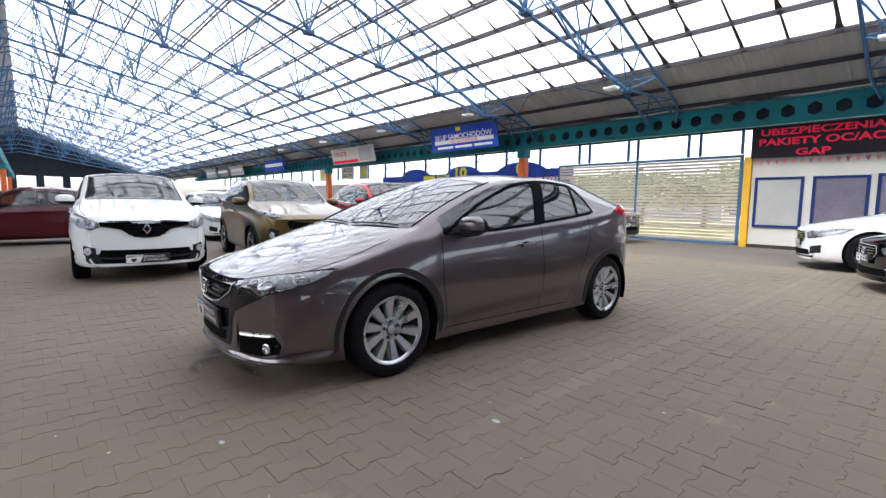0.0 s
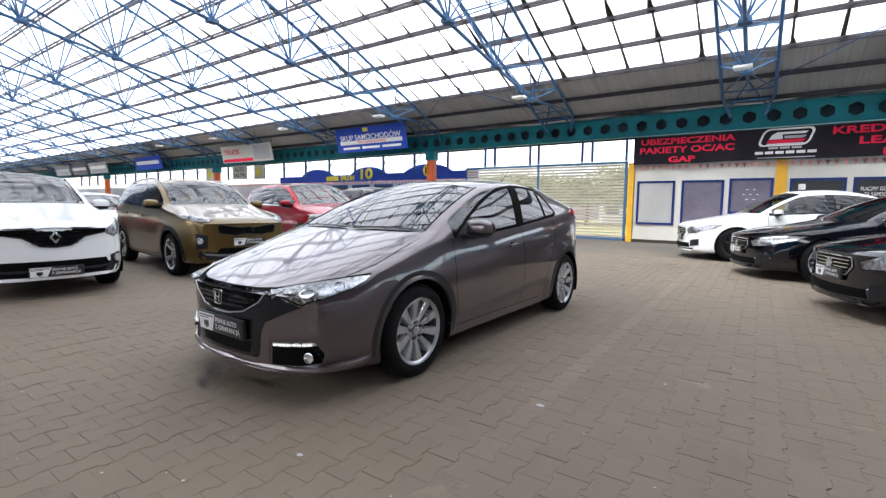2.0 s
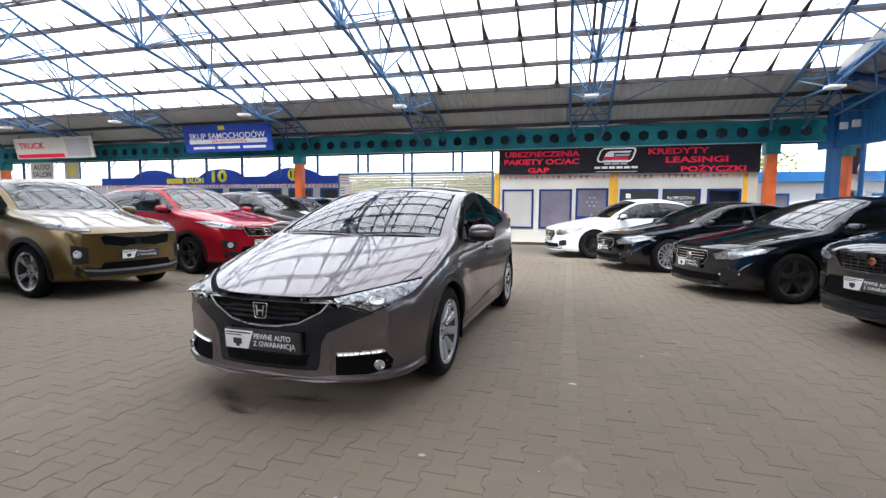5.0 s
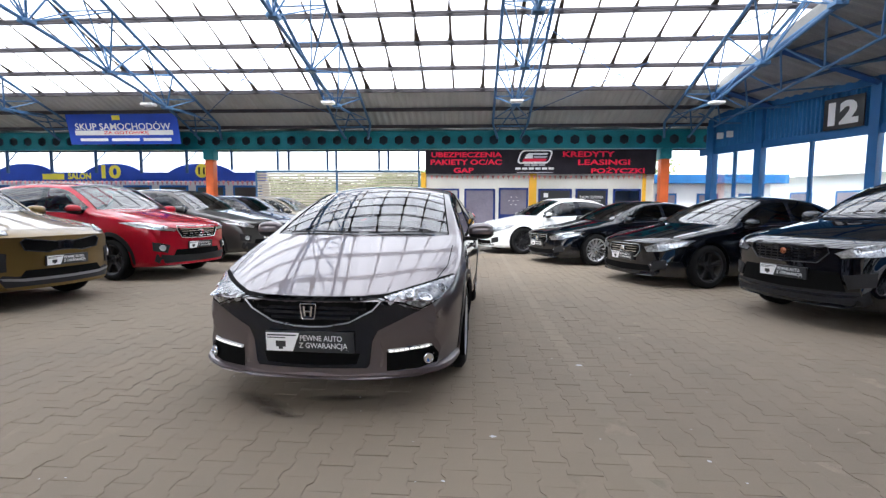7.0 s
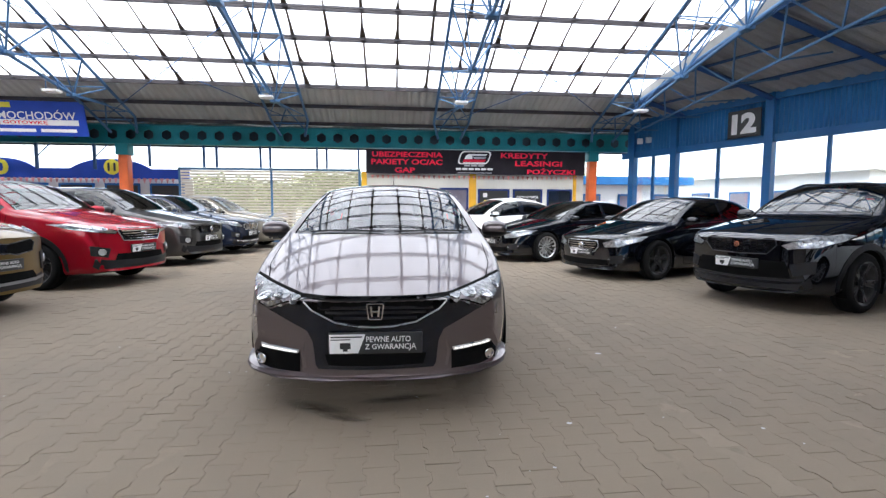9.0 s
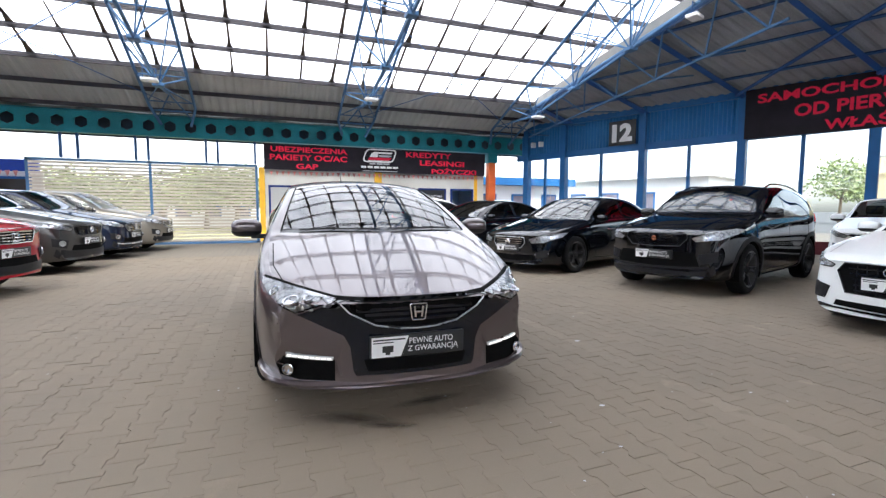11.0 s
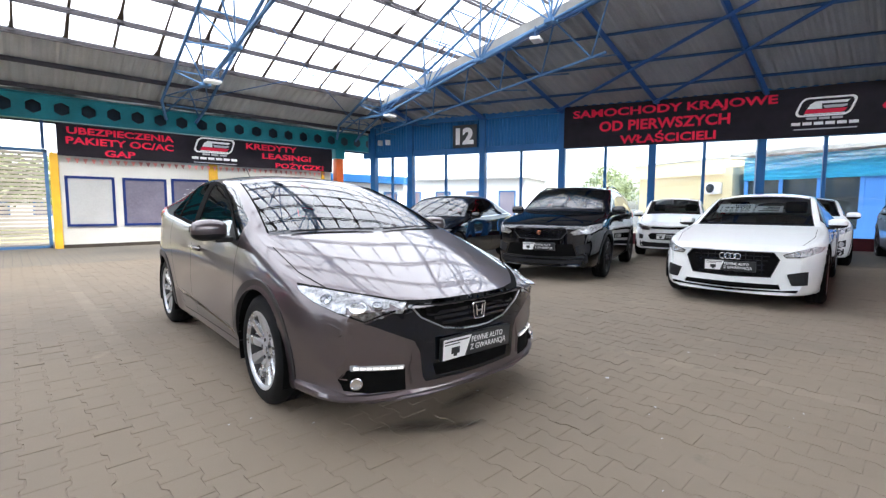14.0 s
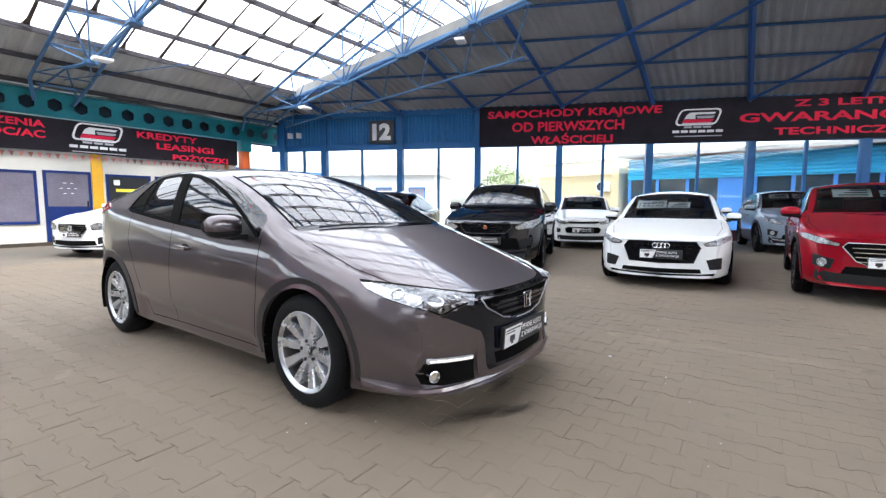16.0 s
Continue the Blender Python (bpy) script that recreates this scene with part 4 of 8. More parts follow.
# farther shop fronts
bm = bmesh.new()
box(bm, -64, -24.6, FY + 0.3, FY + 0.4, 0, 2.4)
tagged(link_bm("wall_shops_far", bm, surface("far_shop_wall", (0.45, 0.47, 0.5), 0.7, var=0.2, scale=0.4), smooth=False), "plain far shop front wall", "wall", kind="structure")
for x, w, words in ((-27.6, 1.5, "AUTO\nSALON"),):
    sg = tagged(empty("white_sign", Matrix.Translation((x, WALL_A - 0.02, 2.62))), "white sign with black lettering below the beam", "sign")
    part("board", boxes((0, w, 0, 0.03, 0, 0.82)), M["white_wall"], sg, smooth=False)
    lettering("lettering", words, w * 0.8, 0.62, at(w / 2, -0.006, 0.41, FACE_S), M["black_text"], sg, bold=0.01)
for x in (-30.2, -24.9):
    sg = tagged(empty("diamond_sign", Matrix.Translation((x, WALL_A - 0.02, 3.0))), "white sign with an orange diamond", "sign", group="diamond signs")
    part("board", boxes((-0.45, 0.45, 0, 0.03, -0.4, 0.4)), M["white_wall"], sg, smooth=False)
    b_ = bmesh.new()
    b_.faces.new([b_.verts.new(c) for c in ((0, -0.006, -0.34), (0.3, -0.006, 0), (0, -0.006, 0.34), (-0.3, -0.006, 0))])
    part("diamond", b_, M["yellow_text"], sg, smooth=False)

# ------------------------------------------------ glazed end wall
COLS = [0.0, 1.75, 4.8, 7.71, 10.56, 13.48, 16.53, 19.7, 22.7, 25.7]
bm = bmesh.new()
def wb_box(b, s0, s1, d0, d1, z0, z1):
    vs = [b.verts.new(wall_b(s, d, z)) for s in (s0, s1) for d in (d0, d1) for z in (z0, z1)]
    for f in ((0, 1, 3, 2), (4, 6, 7, 5), (0, 4, 5, 1), (2, 3, 7, 6), (0, 2, 6, 4), (1, 5, 7, 3)):
        b.faces.new([vs[i] for i in f])
for s in COLS:
    wb_box(bm, s - 0.11, s + 0.11, -0.1, 0.16, 0, 4.62)
tagged(link_bm("columns_east", bm, M["blue_frame"], smooth=False), "blue steel columns of the glazed end wall", "column", kind="structure")
bm = bmesh.new()
wb_box(bm, -0.5, 26, -0.06, 0.08, 3.2, 3.42)
wb_box(bm, -0.5, 26, -0.1, 0.1, 4.42, 4.62)
for a, b2 in zip(COLS[:-1], COLS[1:]):
    wb_box(bm, (a + b2) / 2 - 0.045, (a + b2) / 2 + 0.045, -0.04, 0.05, 0.35, 3.2)
tagged(link_bm("frames_east", bm, M["blue_frame"], smooth=False), "blue mullions and rails of the glazed end wall", "frame", kind="structure")
bm = bmesh.new()
wb_box(bm, -0.5, 26, -0.05, 0.05, 0.0, 0.35)
tagged(link_bm("plinth_east", bm, surface("dark_red_plinth_paint", (0.07, 0.012, 0.016), 0.6, var=0.2, scale=1.5, fine=40, bump=0.1, spec=0.25), smooth=False), "dark red painted plinth below the glazing", "plinth", kind="structure")
bm = bmesh.new()
n = int(26 / 0.03)
prev = None
for i in range(n + 1):
    s = -0.3 + i * 0.03
    d = 0.0 if i % 4 in (0, 3) else 0.035
    cur = [bm.verts.new(wall_b(s, d, 3.42)), bm.verts.new(wall_b(s, d, 4.42))]
    if prev:
        bm.faces.new((prev[0], cur[0], cur[1], prev[1]))
    prev = cur
tagged(link_bm("cladding_east", bm, M["blue_clad"], smooth=False), "ribbed blue cladding above the glazing", "wall", kind="structure")
for k, (a, b2) in enumerate(zip(COLS[:-1], COLS[1:])):
    m_ = (a + b2) / 2
    w = tagged(empty(f"window_{k + 30}", Matrix.Translation(wall_b(a))), "tall clear window in a blue steel frame", "window", kind="structure")
    for s0, s1 in ((a + 0.11, m_ - 0.045), (m_ + 0.045, b2 - 0.11)):
        b_ = bmesh.new()
        wb_box(b_, s0, s1, -0.006, 0.006, 0.35, 3.2)
        b_.transform(Matrix.Translation(-wall_b(a)))
        g = part("pane", b_, M["window"], w, smooth=False)
        g.visible_shadow = False

ban = tagged(empty("end_wall_banner", Matrix.Translation(wall_b(7.78, 0.2, 3.2)) @ Matrix.Rotation(math.atan2(BW.y, BW.x), 4, "Z")), "long black cloth banner with red lettering on the glazed wall", "banner")
part("cloth", banner_cloth(17.0, 1.36, 8), M["banner"], ban)
for words, xc, zc, w, h in (("SAMOCHODY KRAJOWE", 3.15, 1.05, 5.7, 0.33), ("OD PIERWSZYCH", 3.0, 0.64, 3.7, 0.33), ("WŁAŚCICIELI", 3.15, 0.23, 2.7, 0.36),
                            ("Z 3 LETNIĄ", 11.5, 1.1, 3.4, 0.28), ("GWARANCJĄ", 10.9, 0.68, 5.2, 0.38), ("TECHNICZNĄ", 11.3, 0.25, 4.0, 0.3)):
    lettering("lettering", words, w, h, at(xc, -0.035, zc, FACE_S), M["red_text"], ban, bold=0.03)
logo_bars(ban, 7.1, -0.035, 0.52, 1.05, FACE_S)
n12 = tagged(empty("number_board", Matrix.Translation(wall_b(3.64, 0.18, 3.42)) @ Matrix.Rotation(math.atan2(BW.y, BW.x), 4, "Z")), "dark board with the white hall number twelve", "sign")
part("board", boxes((0, 0.96, -0.02, 0.02, 0, 0.83), bevel=0.008), M["plate_black"], n12)
lettering("lettering", "12", 0.72, 0.62, at(0.48, -0.026, 0.42, FACE_S), M["white_text"], n12, bold=0.055)
for s in (0.35, 0.72):
    bx = tagged(empty("junction_box", Matrix.Translation(wall_b(s, 0.12, 3.8))), "small white junction box on blue cladding", "junction box", group="junction boxes")
    part("case", boxes((-0.09, 0.09, -0.05, 0.05, -0.1, 0.1), bevel=0.01), M["lamp_white"], bx)

# closing walls: far, and an unseen one behind the walk, its slit setting light
bm = boxes((WEST - 6, 20, -16.2, -16, 0, 1.5), (WEST - 6, 20, -16.2, -16, 1.8, 5.3))
tagged(link_bm("wall_south", bm, M["blue_clad"], smooth=False), "plain blue unseen wall added behind the walk", "wall", kind="structure")
bm = boxes((WEST - 6.2, WEST - 6, -16, 20, 0, 2.0), (WEST - 6.2, WEST - 6, -16, 20, 4.3, 11.0), *[(WEST - 6.2, WEST - 6, y, y + 0.9, 2.0, 4.3) for y in range(-16, 20, 3)])
tagged(link_bm("wall_west", bm, surface("dark_end_cladding", (0.022, 0.026, 0.036), 0.7, var=0.2, scale=0.8, fine=30, bump=0.05, spec=0.2), smooth=False), "plain dark far end wall", "wall", kind="structure")

# ---------------------------------------------------------------- cars
from mathutils.bvhtree import BVHTree
from mathutils.kdtree import KDTree


def smooth_curve(pts, ease=0.06):
    """Monotone cubic through (x, value) pairs."""
    xs = np.array([p[0] for p in pts], float)
    ys = np.array([p[1] for p in pts], float)
    h = np.diff(xs)
    d = np.diff(ys) / h
    m = np.zeros(len(xs))
    m[0], m[-1] = d[0], d[-1]
    for i in range(1, len(xs) - 1):
        if d[i - 1] * d[i] > 0:
            w1, w2 = 2 * h[i] + h[i - 1], h[i] + 2 * h[i - 1]
            m[i] = (w1 + w2) / (w1 / d[i - 1] + w2 / d[i])

    def raw(x):
        x = min(max(x, xs[0]), xs[-1])
        i = min(int(np.searchsorted(xs, x, side="right")) - 1, len(xs) - 2)
        t = (x - xs[i]) / h[i]
        return ((2 * t**3 - 3 * t**2 + 1) * ys[i] + (t**3 - 2 * t**2 + t) * h[i] * m[i] + (3 * t**2 - 2 * t**3) * ys[i + 1] + (t**3 - t**2) * h[i] * m[i + 1])
    # eased over a hand's width, less towards the ends
    tx = np.linspace(xs[0], xs[-1], 400)
    ty = []
    for x in tx:
        sg = ease * min(1.0, (x - xs[0]) / 0.6, (xs[-1] - x) / 0.4)
        ty.append(raw(x) if sg < 1e-4 else sum(w * (raw(x + k * sg) + raw(x - k * sg)) for w, k in ((.191, .25), (.15, .75), (.092, 1.25), (.045, 1.75), (.022, 2.3))))
    ty = np.array(ty)

    def f(x):
        return float(np.interp(x, tx, ty))
    return f


# outlines of the body types, in metres: x from the nose, value
TYPES = {
    "civic": dict(L=4.30, W=1.77, H=1.45, wb=2.595, fa=0.91, R=0.322, cowl=1.02, ws=2.0, rg=(3.2, 3.95), side=(1.36, 3.28), bp=2.5, doors=(1.33, 2.45, 3.14), hoodf=0.12,
        bottom=[(0, .195), (.15, .172), (.5, .155), (1.4, .16), (3.1, .168), (3.9, .23), (4.3, .34)],
        width=[(0, .745), (.1, .815), (.2, .852), (.3, .868), (.6, .885), (.9, .889), (1.5, .874), (2.4, .874), (3.2, .888), (3.7, .885), (4.0, .855), (4.18, .80), (4.3, .72)],
        mid=[(0, .335), (.3, .44), (.9, .5), (2.4, .5), (3.5, .56), (4.3, .5)],
        shoulder=[(0, .385), (.3, .56), (.6, .63), (.9, .70), (1.4, .765), (2.4, .83), (3.3, .905), (4.0, .93), (4.3, .80)],
        belt=[(0, .42), (.15, .56), (.3, .645), (.6, .755), (.9, .86), (1.2, .938), (1.4, .945), (1.8, .962), (2.4, 1.01), (3.1, 1.075), (3.35, 1.105), (3.65, 1.135), (3.9, 1.14), (4.1, 1.08), (4.3, .93)],
        rail=[(0, .432), (.08, .53), (.15, .60), (.3, .675), (.6, .79), (.9, .905), (1.15, .985), (1.35, 1.075), (1.65, 1.205), (1.95, 1.312), (2.2, 1.366), (2.6, 1.402), (3.0, 1.40), (3.25, 1.377), (3.45, 1.339), (3.7, 1.272), (4.0, 1.15), (4.3, .95)],
        railw=[(0, .54), (.3, .70), (.6, .77), (.9, .785), (1.15, .77), (1.5, .715), (2.0, .63), (2.5, .605), (3.0, .592), (3.5, .575), (4.0, .62), (4.3, .60)],
        top=[(0, .44), (.035, .535), (.075, .615), (.115, .668), (.165, .702), (.25, .74), (.45, .808), (.7, .885), (1.0, .97), (1.06, 1.0), (1.3, 1.12), (1.6, 1.255), (1.85, 1.352), (2.05, 1.405), (2.35, 1.443), (2.7, 1.452), (3.1, 1.447), (3.4, 1.428), (3.72, 1.37), (3.92, 1.298), (4.02, 1.2), (4.12, 1.10), (4.22, .98), (4.3, .88)],
        bow=[(0, .42), (.5, .30), (1.0, .2), (2.0, .07), (2.6, 0), (3.6, -.1), (4.3, -.3)]),
    "suv": dict(L=4.48, W=1.855, H=1.635, wb=2.67, fa=0.93, R=0.35, cowl=1.30, ws=2.05, rg=(4.08, 4.36), side=(1.5, 4.0), bp=2.5, doors=(1.38, 2.52, 3.42), hoodf=0.14,
        bottom=[(0, .25), (.2, .22), (.9, .205), (3.5, .23), (4.2, .30), (4.48, .40)],
        width=[(0, .70), (.1, .79), (.3, .872), (.6, .91), (.95, .925), (1.5, .908), (3, .912), (3.6, .925), (4.1, .89), (4.48, .78)],
        mid=[(0, .41), (.3, .54), (1, .58), (3, .6), (4.48, .62)],
        shoulder=[(0, .46), (.12, .62), (.3, .74), (.6, .82), (1, .87), (2, .92), (3.5, .98), (4.2, 1.0), (4.48, .9)],
        belt=[(0, .49), (.1, .68), (.2, .79), (.4, .89), (.7, .965), (1.2, 1.05), (1.6, 1.085), (3, 1.13), (3.8, 1.17), (4.2, 1.16), (4.48, .95)],
        rail=[(0, .51), (.05, .64), (.12, .78), (.22, .87), (.4, .945), (.7, 1.01), (1.34, 1.105), (1.56, 1.232), (1.87, 1.42), (2.12, 1.53), (2.6, 1.57), (3.3, 1.555), (3.9, 1.5), (4.2, 1.42), (4.4, 1.1), (4.48, .9)],
        railw=[(0, .56), (.3, .74), (.7, .80), (1.2, .80), (1.5, .75), (2.0, .68), (2.6, .665), (3.4, .655), (4.0, .64), (4.3, .68), (4.48, .68)],
        top=[(0, .53), (.03, .66), (.07, .78), (.13, .87), (.22, .935), (.4, .995), (.7, 1.055), (1.27, 1.13), (1.5, 1.268), (1.78, 1.447), (2.02, 1.588), (2.2, 1.622), (2.5, 1.634), (3.2, 1.62), (3.8, 1.57), (4.1, 1.51), (4.25, 1.35), (4.42, 1.08), (4.48, .85)],
        bow=[(0, .32), (.5, .22), (1.2, .16), (2.1, .06), (2.8, 0), (3.8, -.06), (4.48, -.2)]),
    "sedan": dict(L=4.75, W=1.87, H=1.46, wb=2.82, fa=0.9, R=0.335, cowl=1.25, ws=2.15, rg=(3.45, 4.12), side=(1.55, 3.9), bp=2.66, doors=(1.5, 2.69, 3.6), hoodf=0.12,
        bottom=[(0, .18), (.2, .16), (.9, .15), (3.6, .17), (4.4, .24), (4.75, .34)],
        width=[(0, .72), (.1, .80), (.3, .88), (.6, .915), (.95, .925), (1.6, .91), (3, .915), (3.7, .93), (4.3, .88), (4.75, .74)],
        mid=[(0, .32), (.3, .44), (1, .5), (3, .52), (4.75, .52)],
        shoulder=[(0, .36), (.12, .48), (.3, .59), (.6, .67), (1, .73), (2, .79), (3.5, .86), (4.3, .88), (4.75, .74)],
        belt=[(0, .39), (.1, .53), (.2, .635), (.4, .735), (.7, .805), (1.3, .9), (1.7, .935), (3, .98), (3.8, 1.01), (4.4, .98), (4.75, .84)],
        rail=[(0, .405), (.05, .50), (.12, .62), (.22, .70), (.4, .77), (.7, .835), (1.34, .942), (1.6, 1.068), (1.92, 1.243), (2.2, 1.348), (2.75, 1.388), (3.3, 1.345), (3.7, 1.235), (4.05, 1.1), (4.4, 1.01), (4.75, .86)],
        railw=[(0, .52), (.3, .72), (.7, .79), (1.28, .79), (1.58, .74), (2.1, .65), (2.8, .62), (3.4, .62), (3.9, .66), (4.4, .72), (4.75, .66)],
        top=[(0, .42), (.03, .53), (.07, .625), (.13, .695), (.22, .75), (.4, .81), (.7, .875), (1.26, .96), (1.55, 1.112), (1.86, 1.284), (2.1, 1.395), (2.32, 1.432), (2.65, 1.45), (3.1, 1.44), (3.5, 1.37), (3.8, 1.26), (4.1, 1.13), (4.4, 1.05), (4.68, 1.0), (4.75, .82)],
        bow=[(0, .34), (.5, .24), (1.3, .2), (2.2, .07), (2.9, 0), (3.9, -.06), (4.75, -.24)]),
}
SEGS = (2, 2, 5, 5, 4, 7, 8, 5)
FINE_SEGS = (2, 4, 10, 8, 6, 10, 8, 5)


def scaled(kind, L, W, H):
    t = TYPES[kind]
    fx, fy, fz = L / t["L"], W / t["W"], H / t["H"]
    o = dict(L=L, W=W, H=H, segs=FINE_SEGS if kind == "civic" else SEGS, R=t["R"], fx=fx, fy=fy, fz=fz, kind=kind)
    for k in ("wb", "fa", "cowl", "ws", "bp", "hoodf"):
        o[k] = t[k] * fx
    for k in ("rg", "side", "doors"):
        o[k] = tuple(v * fx for v in t[k])
    for k in ("bottom", "mid", "shoulder", "belt", "rail", "top"):
        o[k] = smooth_curve([(a * fx, b * fz) for a, b in t[k]], 0.1 if kind == "civic" else 0.06)
    for k in ("width", "railw"):
        o[k] = smooth_curve([(a * fx, b * fy) for a, b in t[k]], 0.12)
    o["bow"] = smooth_curve([(a * fx, b * fx) for a, b in t["bow"]], 0.12)
    return o


def catmull(P, segs):
    P = [np.array(p, float) for p in P]
    out = []
    for k, n in enumerate(segs):
        p1, p2 = P[k], P[k + 1]
        p0 = P[k - 1] if k else p1 * 2 - p2
        p3 = P[k + 2] if k + 2 < len(P) else np.array((-P[k][0], P[k][1]))
        # tangents held back so that short spans do not overshoot
        d = np.linalg.norm(p2 - p1)
        m1, m2 = (p2 - p0) / 2, (p3 - p1) / 2
        for m in (m1, m2):
            ln = np.linalg.norm(m)
            if ln > 1.0 * d:
                m *= d / max(ln, 1e-6)
        for i in range(n):
            t = i / n
            out.append((2 * t**3 - 3 * t**2 + 1) * p1 + (t**3 - 2 * t**2 + t) * m1 + (3 * t**2 - 2 * t**3) * p2 + (t**3 - t**2) * m2)
    out.append(P[-1])
    return np.array(out)


def body_grid(c, step):
    """Stations along the car and a half section at each: an array [station, point, xyz]."""
    SEGS = c["segs"]
    us = list(np.arange(0, c["L"] + 1e-6, step))
    us = [u for u in us if u > 0.28 * c["fx"]] + list(np.linspace(0, 0.27 * c["fx"], 16 if step < 0.05 else 9))
    us = sorted(set(round(float(u), 4) for u in us))
    if c["L"] - us[-1] > 0.004:
        us.append(c["L"])
    grid = []
    for u in us:
        bow = c["bow"](u)
        w = c["width"](u)
        us_ = min(max(u + bow * 0.9, 0.0), c["L"]) if u > 0.3 else u + bow * 0.9 * (u / 0.3)
        zb, zm, zsh, zbelt = c["bottom"](u), c["mid"](us_), c["shoulder"](us_), c["belt"](us_)
        rw = min(c["railw"](u + bow * 0.6), w - 0.03)
        zr, zt = c["rail"](min(u + bow * 0.6, c["L"])), c["top"](u)
        zbelt = max(zbelt, zsh + 0.02)
        zr = max(zr, zbelt + 0.008)
        zt = max(zt, zr + 0.006)
        wsh = w - 0.012
        wbelt = max(w - 0.055 if us_ > c["cowl"] else w - 0.03 - 0.025 * us_ / c["cowl"], rw + 0.012)
        flare = sum(0.014 * math.exp(-((us_ - ax) / 0.33) ** 2) for ax in (c["fa"], c["fa"] + c["wb"]))
        P = [(0, zb), (w - 0.13, zb), (w - 0.035, zb + 0.05), (w + flare, zm), (wsh + flare * 0.5, zsh), (wbelt, zbelt), (rw, zr), (rw * 0.55, zr + (zt - zr) * 0.72), (0, zt)]
        S = catmull(P, SEGS)
        # one even crown from rail to rail
        top_n = SEGS[6] + SEGS[7]
        for k in range(top_n + 1):
            q = 1 - k / top_n
            S[-1 - top_n + k] = (rw * q, zr + (zt - zr) * (1 - q ** 2.3))
        wref = c["W"] / 2
        blunt = 2.5 + (1.5 if c["kind"] == "civic" else 0.7) * min(max((1.1 - u) / 0.6, 0), 1)
        if c["kind"] == "civic":
            # pressed fold along the foot of the doors
            ends = min(max((us_ - 1.3) / 0.12, 0), 1) * min(max((3.05 - us_) / 0.1, 0), 1)
            fold = 0.335 + 0.055 * (us_ - 1.3)
            for k in range(SEGS[0] + 1, len(S)):
                d = (fold - S[k, 1]) / 0.028
                if d > 0 and S[k, 1] > zb + 0.02:
                    S[k, 0] -= 0.024 * ends * min(d, 1.0) * min(1, (S[k, 1] - zb - 0.02) / 0.07)
        xs = u + bow * np.clip(np.abs(S[:, 0]) / wref, 0, 1.05) ** blunt
        grid.append(np.column_stack([xs, S]))
    us, G = np.array(us), np.array(grid)
    # bonnet, windscreen and roof as single even sweeps
    j0 = sum(SEGS[:6])
    i0 = int(np.searchsorted(us, c["hoodf"] * 1.25))
    i1 = int(np.searchsorted(us, c["cowl"]))
    i2 = int(np.searchsorted(us, c["ws"]))
    i3 = int(np.searchsorted(us, c["rg"][0]))
    for a, b_, deg in ((i0, i1, 2), (i1, i2, 2), (i2, i3, 3)):
        if b_ - a < 4:
            continue
        u = us[a:b_ + 1]
        w = np.ones(len(u))
        w[0] = w[-1] = 12.0
        t = (u - u[0]) / (u[-1] - u[0])
        for j in range(j0, G.shape[1]):
            for k in range(3):
                G[a:b_ + 1, j, k] = np.polyval(np.polyfit(t, G[a:b_ + 1, j, k], deg, w=w), t)
    G[:, -1, 1] = 0
    return us, G


